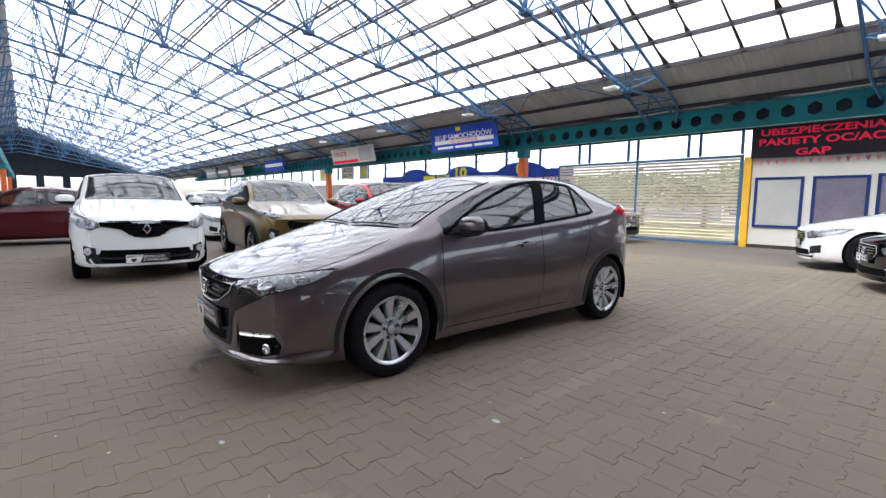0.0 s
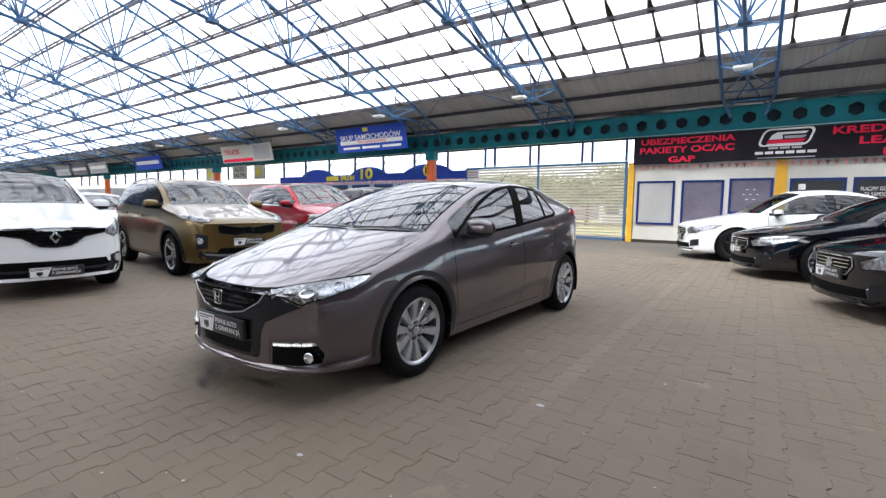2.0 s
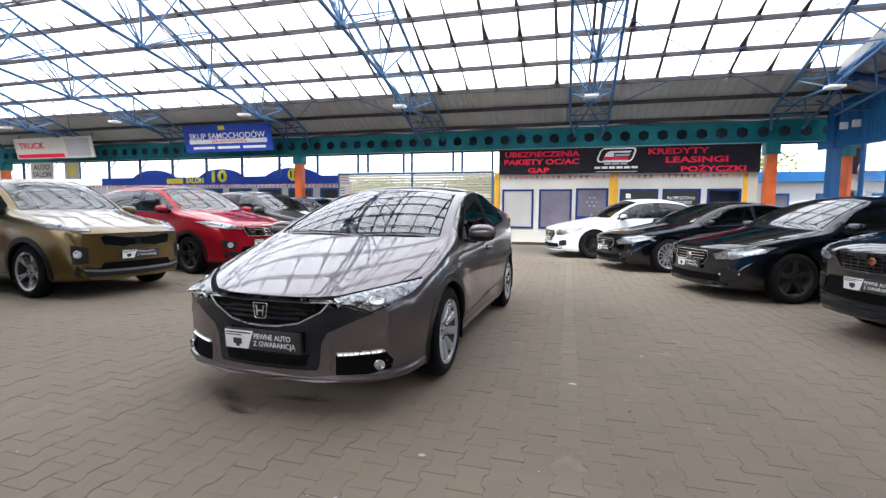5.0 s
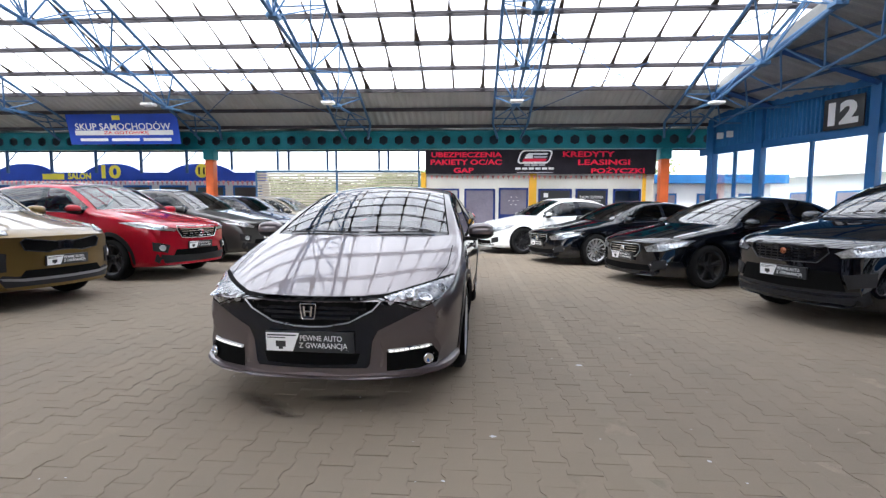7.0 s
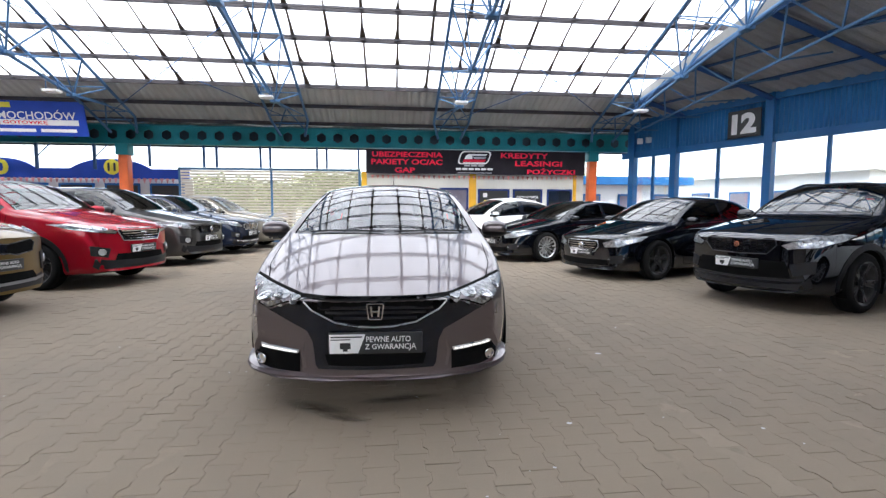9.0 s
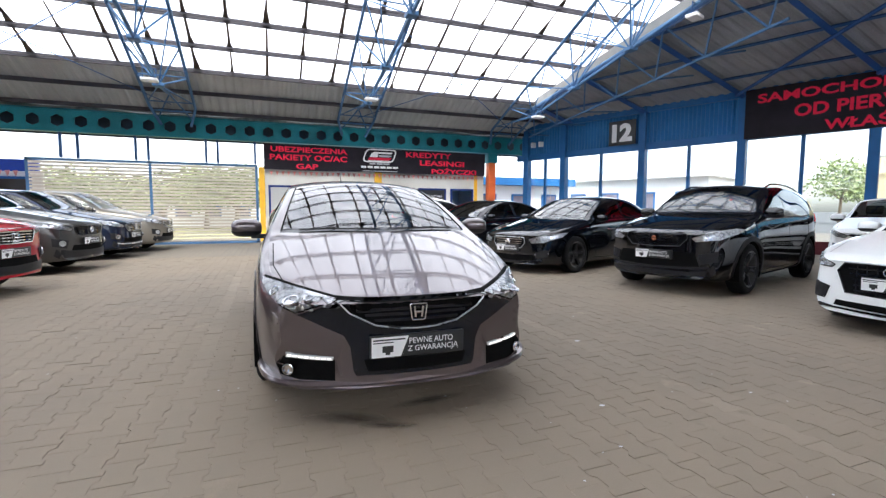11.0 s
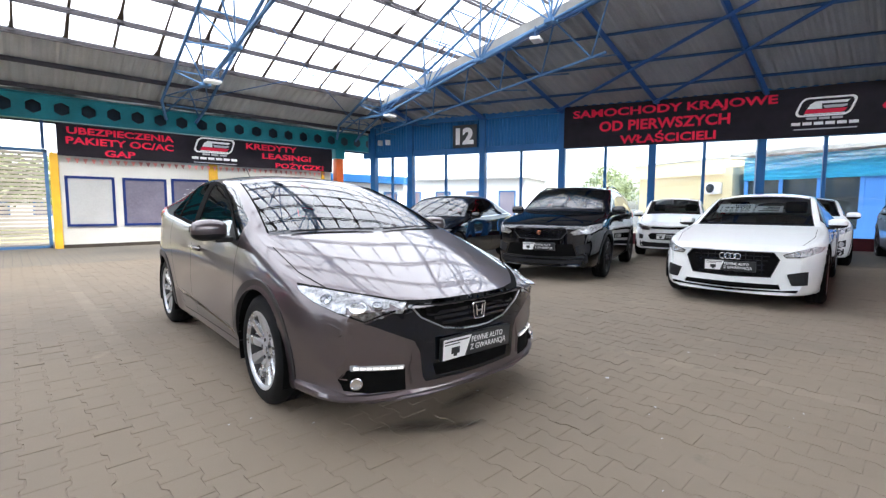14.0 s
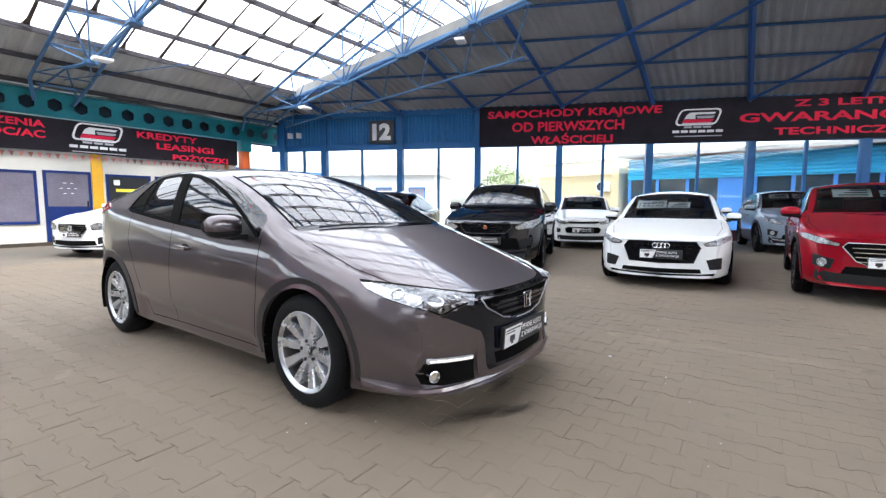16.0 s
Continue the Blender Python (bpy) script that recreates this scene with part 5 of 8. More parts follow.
def car_shell(c, step):
    SEGS = c["segs"]
    us, G = body_grid(c, step)
    n, m = G.shape[:2]
    seg = np.concatenate([[k] * s for k, s in enumerate(SEGS)])
    sub = np.concatenate([list(range(s)) for s in SEGS])
    ra = c["R"] + 0.042
    di = np.gradient(G, us, axis=0)
    dj = np.gradient(G, axis=1)
    dj[:, -1] = (0, -1, 0)
    c["nrm"] = np.cross(dj, di)
    c["nrm"] /= np.maximum(np.linalg.norm(c["nrm"], axis=2, keepdims=True), 1e-9)
    axles = (c["fa"], c["fa"] + c["wb"])
    zc = c["R"]
    inside = np.zeros((n, m), bool)
    for ax in axles:
        d = np.hypot(G[:, :, 0] - ax, G[:, :, 2] - zc)
        hit_ = (d < ra) & (G[:, :, 1] > c["W"] * 0.3)
        inside |= hit_
    faces = {}

    def key(i, j):
        u = (us[i] + us[i + 1]) / 2
        x = (G[i, j, 0] + G[i + 1, j, 0]) / 2
        s, q = seg[j], sub[j]
        if s == 0:
            return "underbody"
        if s >= 6:
            if u < c["hoodf"]:
                return "front_bumper"
            if u < c["cowl"]:
                return "hood"
            if u < c["ws"]:
                if s == 6 and q == 0:
                    return "body"
                if u > c["ws"] - 0.05:
                    return "frit"
                if u < c["cowl"] + 0.06:
                    return "scuttle"
                return "windscreen"
            if c["rg"][0] < u < c["rg"][1]:
                return "rear_window" if (s == 7 or q >= 1) else "body"
            return "roof" if u < c["rg"][0] else "tailgate"
        if s == 5:
            if c["side"][0] < x < c["side"][1]:
                if q == SEGS[5] - 1 or G[i, j + SEGS[5] - q, 2] - G[i, j - q, 2] < 0.05:
                    return "body"
                if q == 0:
                    return "window_trim"
                if c["kind"] == "civic":
                    if x > 3.26 - 0.4 * (G[i, j, 2] - 1.1):
                        return "body"
                    return "side_f" if x < c["bp"] else "side_r"
                if abs(x - c["bp"]) < 0.05:
                    return "window_trim"
                if x > c["side"][1] - 0.05 or x < c["side"][0] + 0.06:
                    return "window_trim"
                return "side_f" if x < c["bp"] else "side_r"
            return "body"
        if s == 1 and 0.6 < x < c["L"] - 0.5:
            return "sill"
        if x < 0.52 * c["fx"] and s <= 4 and G[i, j, 2] < c["belt"](x) - 0.02:
            return "front_bumper"
        if x > c["L"] - 0.45:
            return "rear_bumper" if s <= 3 else "tailgate"
        d0, d1, d2 = c["doors"]
        if s >= 2:
            if d0 < x < d1:
                return "door_f"
            if d1 < x < d2:
                return "door_r"
        return "body"
    for i in range(n - 1):
        for j in range(m - 1):
            if inside[i, j] and inside[i + 1, j] and inside[i, j + 1] and inside[i + 1, j + 1]:
                continue
            faces.setdefault(key(i, j), []).append((i, j))
    # pull the rim of the wheel openings onto the circle
    for i, j in zip(*np.nonzero(inside)):
        ax = min(axles, key=lambda a: abs(a - G[i, j, 0]))
        dx, dz = G[i, j, 0] - ax, G[i, j, 2] - zc
        d = max(math.hypot(dx, dz), 1e-4)
        if dz < 0:
            G[i, j, 0] = ax + math.copysign(math.sqrt(ra * ra - dz * dz), dx)
        else:
            G[i, j, 0], G[i, j, 2] = ax + dx * ra / d, zc + dz * ra / d
    return us, G, faces


def grid_part(G, cells, side, Nr):
    """A mesh of the given cells on one side (+1/-1) or on both (0)."""
    b = bmesh.new()
    lay = b.verts.layers.float_vector.new("nrm")
    for sg in ((1, -1) if side == 0 else (side,)):
        made = {}

        def v(i, j):
            k = (i, j)
            if k not in made:
                made[k] = b.verts.new((G[i, j, 0], sg * G[i, j, 1], G[i, j, 2]))
                made[k][lay] = (Nr[i, j, 0], sg * Nr[i, j, 1], Nr[i, j, 2])
            return made[k]
        for i, j in cells:
            q = (v(i, j), v(i + 1, j), v(i + 1, j + 1), v(i, j + 1))
            if len(set(q)) == 4:
                try:
                    b.faces.new(q if sg < 0 else q[::-1])
                except ValueError:
                    pass
    if side == 0:
        bmesh.ops.remove_doubles(b, verts=b.verts[:], dist=0.0008)
    return b


def nose_cap(G, i, ny=14):
    """Closes the first or last station with a curved face."""
    b = bmesh.new()
    m = G.shape[1]
    rows = []
    for j in range(m):
        x, y, z = G[i, j]
        xc = G[i, m - 1, 0]
        rows.append([b.verts.new((xc + (x - xc) * abs(2 * k / ny - 1) ** 2.5, y * (2 * k / ny - 1), z)) for k in range(ny + 1)])
    for j in range(m - 1):
        for k in range(ny):
            b.faces.new((rows[j][k], rows[j][k + 1], rows[j + 1][k + 1], rows[j + 1][k]))
    bmesh.ops.remove_doubles(b, verts=b.verts[:], dist=0.0005)
    bmesh.ops.recalc_face_normals(b, faces=b.faces[:])
    return b


class Skin:
    """The outer surface of a car, to lay lamps, grilles and seams on."""

    def __init__(self, G, caps, Nr):
        vs, fs = [], []
        n, m = G.shape[:2]
        for sg in (1, -1):
            o = len(vs)
            vs += [(G[i, j, 0], sg * G[i, j, 1], G[i, j, 2]) for i in range(n) for j in range(m)]
            fs += [(o + i * m + j, o + (i + 1) * m + j, o + (i + 1) * m + j + 1, o + i * m + j + 1) for i in range(n - 1) for j in range(m - 1)]
        for cap in caps:
            o = len(vs)
            cap.verts.index_update()
            vs += [v.co[:] for v in cap.verts]
            fs += [tuple(o + v.index for v in f.verts) for f in cap.faces]
        self.tree = BVHTree.FromPolygons([Vector(v) for v in vs], fs)
        ns = [(x, sg * y, z) for sg in (1, -1) for x, y, z in Nr.reshape(-1, 3)]
        for cap in caps:
            cap.normal_update()
            ns += [v.normal[:] for v in cap.verts]
        self.kd = KDTree(len(vs))
        for k, v in enumerate(vs):
            self.kd.insert(v, k)
        self.kd.balance()
        self.ns = [Vector(q) for q in ns]

    def normal(self, p):
        """Eased outward normal near a point."""
        o = Vector((0, 0, 0))
        for _, k, d in self.kd.find_n(p, 5):
            o += self.ns[k] / (d + 0.01)
        return o.normalized()

    def front(self, y, z):
        h = self.tree.ray_cast(Vector((-2, y, z)), Vector((1, 0, 0)))
        return h[0] if h[0] is not None else self.tree.find_nearest(Vector((0.1, y, z)))[0]

    def rear(self, y, z):
        h = self.tree.ray_cast(Vector((8, y, z)), Vector((-1, 0, 0)))
        return h[0] if h[0] is not None else self.tree.find_nearest(Vector((4.2, y, z)))[0]

    def side(self, x, z, s):
        h = self.tree.ray_cast(Vector((x, 3 * s, z)), Vector((0, -s, 0)))
        return h[0] if h[0] is not None else self.tree.find_nearest(Vector((x, 0.9 * s, z)))[0]

    def above(self, x, y):
        h = self.tree.ray_cast(Vector((x, y, 4)), Vector((0, 0, -1)))
        return h[0] if h[0] is not None else self.tree.find_nearest(Vector((x, y, 1.0)))[0]


def patch(skin, outline, way, proud=0.006, depth=0.02, fine=0.06, s=1):
    """A shell laid on the skin inside an outline given from the front (y, z), the side (x, z) or above (x, y)."""
    b = bmesh.new()
    pts = []
    for p, q in zip(outline, outline[1:] + outline[:1]):
        n = max(1, int(math.dist(p, q) / fine))
        pts += [(p[0] + (q[0] - p[0]) * k / n, p[1] + (q[1] - p[1]) * k / n) for k in range(n)]
    f = b.faces.new([b.verts.new((p[0], p[1], 0)) for p in pts])
    bmesh.ops.triangulate(b, faces=[f])
    for _ in range(3):
        long = [e for e in b.edges if e.calc_length() > fine * 1.6]
        if not long:
            break
        bmesh.ops.subdivide_edges(b, edges=long, cuts=1)
        bmesh.ops.triangulate(b, faces=[g for g in b.faces if len(g.verts) > 3])
    if way == "front":
        fn, d = (lambda a, c: skin.front(a, c)), Vector((-1, 0, 0))
    elif way == "rear":
        fn, d = (lambda a, c: skin.rear(a, c)), Vector((1, 0, 0))
    elif way == "side":
        fn, d = (lambda a, c: skin.side(a, c, s)), Vector((0, s, 0))
    else:
        fn, d = (lambda a, c: skin.above(a, c)), Vector((0, 0, 1))
    lay = b.verts.layers.float_vector.new("nrm")
    for v in b.verts:
        p = fn(v.co.x, v.co.y)
        nrm = skin.normal(p)
        nrm = nrm if nrm.dot(d) > -0.2 else -nrm
        v.co = p + nrm * proud
        v[lay] = nrm
    rim = [e for e in b.edges if e.is_boundary]
    ex = bmesh.ops.extrude_edge_only(b, edges=rim)
    for v in ex["geom"]:
        if isinstance(v, bmesh.types.BMVert):
            v.co -= v[lay] * depth
    bmesh.ops.recalc_face_normals(b, faces=b.faces[:])
    return b


def ribbon(skin, line, way, width=0.006, proud=0.0015, s=1, step=0.04):
    """A thin seam along a line on the skin."""
    b = bmesh.new()
    pts = []
    for p, q in zip(line[:-1], line[1:]):
        n = max(1, int(math.dist(p, q) / step))
        pts += [(p[0] + (q[0] - p[0]) * k / n, p[1] + (q[1] - p[1]) * k / n) for k in range(n)]
    pts.append(line[-1])
    prev = None
    for k, p in enumerate(pts):
        a, c = pts[max(k - 1, 0)], pts[min(k + 1, len(pts) - 1)]
        t = Vector((c[0] - a[0], c[1] - a[1]))
        t.normalize()
        row = []
        for sg in (-1, 1):
            y, z = p[0] - t.y * width / 2 * sg, p[1] + t.x * width / 2 * sg
            if way == "side":
                h = skin.side(y, z, s) + Vector((0, s * proud, 0))
            elif way == "front":
                h = skin.front(y, z) + Vector((-proud, 0, 0))
            else:
                h = skin.above(y, z) + Vector((0, 0, proud))
            row.append(b.verts.new(h))
        if prev:
            b.faces.new((prev[0], prev[1], row[1], row[0]))
        prev = row
    return b


def join(*bms):
    out = bmesh.new()
    for b in bms:
        me = bpy.data.meshes.new("tmp")
        b.to_mesh(me)
        b.free()
        out.from_mesh(me)
        bpy.data.meshes.remove(me)
    return out


WHEELS = {}


def wheel_meshes(R, style):
    """Tyre, rim and cap meshes, made once for each size; the wheel's outside faces -y."""
    k = (round(R, 3), style)
    if k in WHEELS:
        return WHEELS[k]
    rr = R * (0.70 if style == "ten" else 0.71)
    w = 0.105
    b = bmesh.new()
    lathe(b, [(rr - 0.01, -w + 0.01), (rr + 0.012, -w - 0.004), (rr + 0.05, -w - 0.008), (R - 0.03, -w), (R - 0.008, -w + 0.016), (R, -w + 0.035), (R, -0.03), (R - 0.007, -0.026), (R - 0.007, -0.018), (R, -0.014), (R, 0.014), (R - 0.007, 0.018), (R - 0.007, 0.026), (R, 0.03), (R, w - 0.035), (R - 0.012, w - 0.012), (rr, w)], 56)
    meshes = {}

    def keep(name, bmx):
        me = bpy.data.meshes.new(name)
        bmx.to_mesh(me)
        bmx.free()
        me.polygons.foreach_set("use_smooth", [True] * len(me.polygons))
        me.set_sharp_from_angle(angle=radians(35))
        meshes[name] = me
    # tread blocks: cross grooves on the shoulder
    for i in range(56):
        a = 2 * math.pi * i / 56
        c, s = math.cos(a), math.sin(a)
        for y0, y1 in ((-w + 0.02, -0.036),):
            p = [b.verts.new(((R + 0.003) * math.cos(a + da), yy, (R + 0.003) * math.sin(a + da))) for yy, da in ((y0, 0.0), (y1, 0.05), (y1, 0.085), (y0, 0.035))]
            b.faces.new(p)
    keep("tyre", b)
    b = bmesh.new()
    lathe(b, [(rr + 0.014, -w + 0.002), (rr + 0.004, -w - 0.002), (rr - 0.012, -w + 0.006), (rr - 0.018, -w + 0.014)], 48)
    b2 = bmesh.new()
    lathe(b2, [(rr - 0.017, -w + 0.014), (rr - 0.022, -w + 0.03), (rr - 0.03, 0.05), (rr - 0.035, 0.09)], 48)
    keep("barrel", b2)
    n = {"ten": 10, "five": 5, "multi": 14}[style]
    for i in range(n):
        a0 = 2 * math.pi * i / n
        hw_in, hw_out = (0.013, 0.036) if n == 10 else ((0.04, 0.03) if n == 5 else (0.012, 0.014))
        twin = (0,) if n != 5 else (-0.13, 0.13)
        for tw in twin:
            ring = []
            for r, hw, y in ((0.055, hw_in, -w + 0.045), (rr * 0.5, (hw_in + hw_out) / 2, -w + 0.028), (rr - 0.01, hw_out, -w + 0.012)):
                aa = a0 + tw * r / rr
                c, s = math.cos(aa), math.sin(aa)
                hw2 = hw * (0.55 if n == 5 else 1)
                row = []
                for dx, dy in ((-hw2, 0.012), (-hw2 * 0.75, 0.0), (hw2 * 0.75, 0.0), (hw2, 0.012), (hw2, 0.05), (-hw2, 0.05)):
                    row.append(b.verts.new((r * c - dx * s, y + dy, r * s + dx * c)))
                ring.append(row)
            for p, q in zip(ring[:-1], ring[1:]):
                for t in range(6):
                    b.faces.new((p[t], p[(t + 1) % 6], q[(t + 1) % 6], q[t]))
    lathe(b, [(0.085, -w + 0.06), (0.082, -w + 0.042), (0.06, -w + 0.036), (0.04, -w + 0.034)], 28)
    bmesh.ops.recalc_face_normals(b, faces=b.faces[:])
    keep("rim", b)
    b = bmesh.new()
    lathe(b, [(0.034, -w + 0.036), (0.032, -w + 0.026), (0.02, -w + 0.022), (0.001, -w + 0.021)], 20)
    keep("hub_cap", b)
    b = bmesh.new()
    lathe(b, [(0.011, -w + 0.04), (0.011, -w + 0.03), (0.001, -w + 0.029)], 8)
    keep("bolt", b)
    b = bmesh.new()
    lathe(b, [(rr - 0.05, -0.02), (rr - 0.05, -0.005), (0.06, -0.02), (0.06, 0.0)], 32)
    keep("brake_disc", b)
    WHEELS[k] = meshes
    return meshes


def add_wheel(car, x, y, R, style, rim_mat, name="wheel"):
    ms = wheel_meshes(R, style)
    root = new(name)
    root.parent = car
    turn = Matrix.Identity(4) if y < 0 else Matrix.Rotation(math.pi, 4, "Z")
    root.matrix_local = Matrix.Translation((x, y, R)) @ turn @ Matrix.Rotation(random.Random(x + y).uniform(0, 1), 4, "Y")
    for nm, mt in (("tyre", M["tyre"]), ("rim", rim_mat), ("hub_cap", rim_mat), ("barrel", M["barrel"]), ("brake_disc", M["barrel"])):
        me = ms[nm].copy()
        me.materials.append(mt)
        ob = new(nm, me)
        ob.parent = root
    me = ms["bolt"].copy()
    me.materials.append(M["alloy_dark"])
    for i in range(5):
        a = 2 * math.pi * i / 5
        ob = new("bolt", me)
        ob.parent = root
        ob.location = (0.056 * math.cos(a), 0, 0.056 * math.sin(a))
    return root


PLATE_TEXT = {}


def dealer_plate(car, x, z, tilt=0, turn=0, w=0.53):
    """Dealer's plate: a black holder, a white field with a mark, white lettering."""
    b = bmesh.new()
    box(b, -0.012, 0.012, -w / 2, w / 2, -0.062, 0.062, bevel=0.006)
    pl = part("number_plate", b, M["plate_black"], car, "black dealer plate with a white field")
    pl.matrix_local = Matrix.Translation((x, 0, z)) @ pose(0, 0, 0, 0, -tilt, turn)
    f = w / 0.53
    b = bmesh.new()
    b.faces.new([b.verts.new((-0.0145, y * f, zz)) for y, zz in ((0.258, -0.056), (0.258, 0.056), (0.055, 0.056), (0.098, -0.056))])
    part("white_field", b, M["plate_white"], pl, smooth=False)
    for y0, y1, z0, z1 in ((0.075, 0.25, 0.036, 0.044), (0.14, 0.25, 0.022, 0.028), (0.14, 0.20, -0.03, 0.006), (0.157, 0.183, -0.044, -0.03)):
        b = bmesh.new()
        b.faces.new([b.verts.new((-0.0152, y * f, zz)) for y, zz in ((y0, z0), (y0, z1), (y1, z1), (y1, z0))])
        part("print_bar", b, M["plate_black"], pl, smooth=False)
    face = Matrix.Translation((-0.0146, -0.085 * f, 0)) @ pose(0, 0, 0, 90, 0, -90)
    for key, words, dz, ww, hh in (("a", "PEWNE AUTO", 0.026, 0.25, 0.033), ("b", "Z GWARANCJĄ", -0.022, 0.29, 0.043)):
        if key not in PLATE_TEXT:
            ob = lettering("lettering", words, ww, hh, face, M["plate_white"], pl, depth=0.001, bold=0.008)
            PLATE_TEXT[key] = ob.data
        else:
            ob = new("lettering", PLATE_TEXT[key])
            ob.parent = pl
        ob.matrix_local = Matrix.Translation((0, 0.012 * f if key == "a" else 0.0, dz)) @ face
    return pl


def cabin(car, c, mat, seats=True):
    b = bmesh.new()
    w = c["W"] / 2 - 0.14
    x0, x1 = c["cowl"] - 0.05, c["rg"][1] - 0.15
    zb = c["belt"](c["bp"]) - 0.1
    box(b, x0, x1, -w, w, 0.36, 0.4)
    box(b, x0 - 0.1, x0 + 0.02, -w * 0.9, w * 0.9, 0.3, c["rail"](c["cowl"]) - 0.2)
    for s in (-1, 1):
        box(b, x0 + 0.4, x1, s * (w - 0.03), s * w, 0.35, zb)
    part("cabin_lining", b, M["cabin"], car, smooth=False)
    b = bmesh.new()
    box(b, x0 + 0.02, x0 + 0.5, -w + 0.1, w - 0.1, c["rail"](c["cowl"]) - 0.3, c["rail"](c["cowl"]) - 0.1, bevel=0.06)
    part("dashboard", b, M["cabin"], car)
    if not seats:
        return
    for s in (-1, 1):
        b = bmesh.new()
        xs = c["bp"] - 0.35
        box(b, xs - 0.35, xs + 0.15, s * 0.38 - 0.25, s * 0.38 + 0.25, 0.42, 0.58, bevel=0.05)
        b2 = bmesh.new()
        box(b2, -0.07, 0.07, -0.25, 0.25, 0, 0.58, bevel=0.06)
        box(b2, -0.05, 0.05, -0.14, 0.14, 0.62, 0.8, bevel=0.04)
        b2.transform(Matrix.Translation((xs + 0.16, s * 0.38, 0.5)) @ pose(0, 0, 0, 0, 14, 0))
        part("front_seat", join(b, b2), mat, car)
    b = bmesh.new()
    xr = c["bp"] + 0.75
    box(b, xr - 0.4, xr + 0.1, -0.62, 0.62, 0.42, 0.6, bevel=0.05)
    b2 = bmesh.new()
    box(b2, -0.07, 0.07, -0.62, 0.62, 0, 0.55, bevel=0.06)
    b2.transform(Matrix.Translation((xr + 0.12, 0, 0.52)) @ pose(0, 0, 0, 0, 16, 0))
    part("rear_seat", join(b, b2), mat, car)
    b = bmesh.new()
    n = 20
    for k in range(n):
        a0, a1 = 2 * math.pi * k / n, 2 * math.pi * (k + 1) / n
        tube(b, (0, 0.18 * math.cos(a0), 0.18 * math.sin(a0)), (0, 0.18 * math.cos(a1), 0.18 * math.sin(a1)), 0.014, 6)
    box(b, -0.02, 0.02, -0.17, 0.17, -0.03, 0.03)
    b.transform(Matrix.Translation((c["cowl"] + 0.62, -0.36, c["belt"](c["bp"]) - 0.12)) @ pose(0, 0, 0, 0, 22, 0))
    part("steering_wheel", b, M["cabin"], car)


def mirror(car, c, paint, x, z, s, big=1.0):
    y0 = c["width"](x) - (0.07 if big == 0.9 else 0.11)
    b = bmesh.new()
    box(b, x - 0.04, x + 0.05, s * (y0 - 0.02), s * (y0 + 0.13), z - 0.07, z - 0.035, bevel=0.012)
    mr = part("door_mirror", b, M["black_plastic"], car)
    b = bmesh.new()
    bmesh.ops.create_icosphere(b, subdivisions=3, radius=1.0)
    for v in b.verts:
        q = v.co.copy()
        px = abs(q.x) ** 0.8 * math.copysign(1, q.x)
        q.x = px * 0.085 if q.x < 0 else px * 0.045
        q.y = math.copysign(abs(q.y) ** 0.7, q.y) * 0.125 * big
        q.z = math.copysign(abs(q.z) ** 0.75, q.z) * 0.078 * big
        v.co = q
    b.transform(Matrix.Translation((x, s * (y0 + 0.16), z + 0.015)) @ pose(0, 0, 0, 0, 0, 8 * s))
    part("mirror_cap", b, paint, mr)
    b = bmesh.new()
    bmesh.ops.create_icosphere(b, subdivisions=3, radius=1.0)
    bmesh.ops.delete(b, geom=[v for v in b.verts if v.co.z > -0.18], context="VERTS")
    for v in b.verts:
        q = v.co.copy()
        px = abs(q.x) ** 0.8 * math.copysign(1, q.x)
        v.co = (px * 0.088 if q.x < 0 else px * 0.048, math.copysign(abs(q.y) ** 0.7, q.y) * 0.129 * big, math.copysign(abs(q.z) ** 0.75, q.z) * 0.081 * big)
    b.transform(Matrix.Translation((x, s * (y0 + 0.16), z + 0.015)) @ pose(0, 0, 0, 0, 0, 8 * s))
    part("mirror_base", b, M["black_plastic"], mr)
    b = bmesh.new()
    lathe(b, [(0.001, 0), (0.07, 0), (0.073, 0.004)], 20)
    b.transform(Matrix.Translation((x + 0.047, s * (y0 + 0.16), z + 0.015)) @ pose(0, 0, 0, 0, 0, 90) @ Matrix.Diagonal((1.5, 1, 0.9, 1)))
    part("mirror_glass", b, M["chrome"], mr)


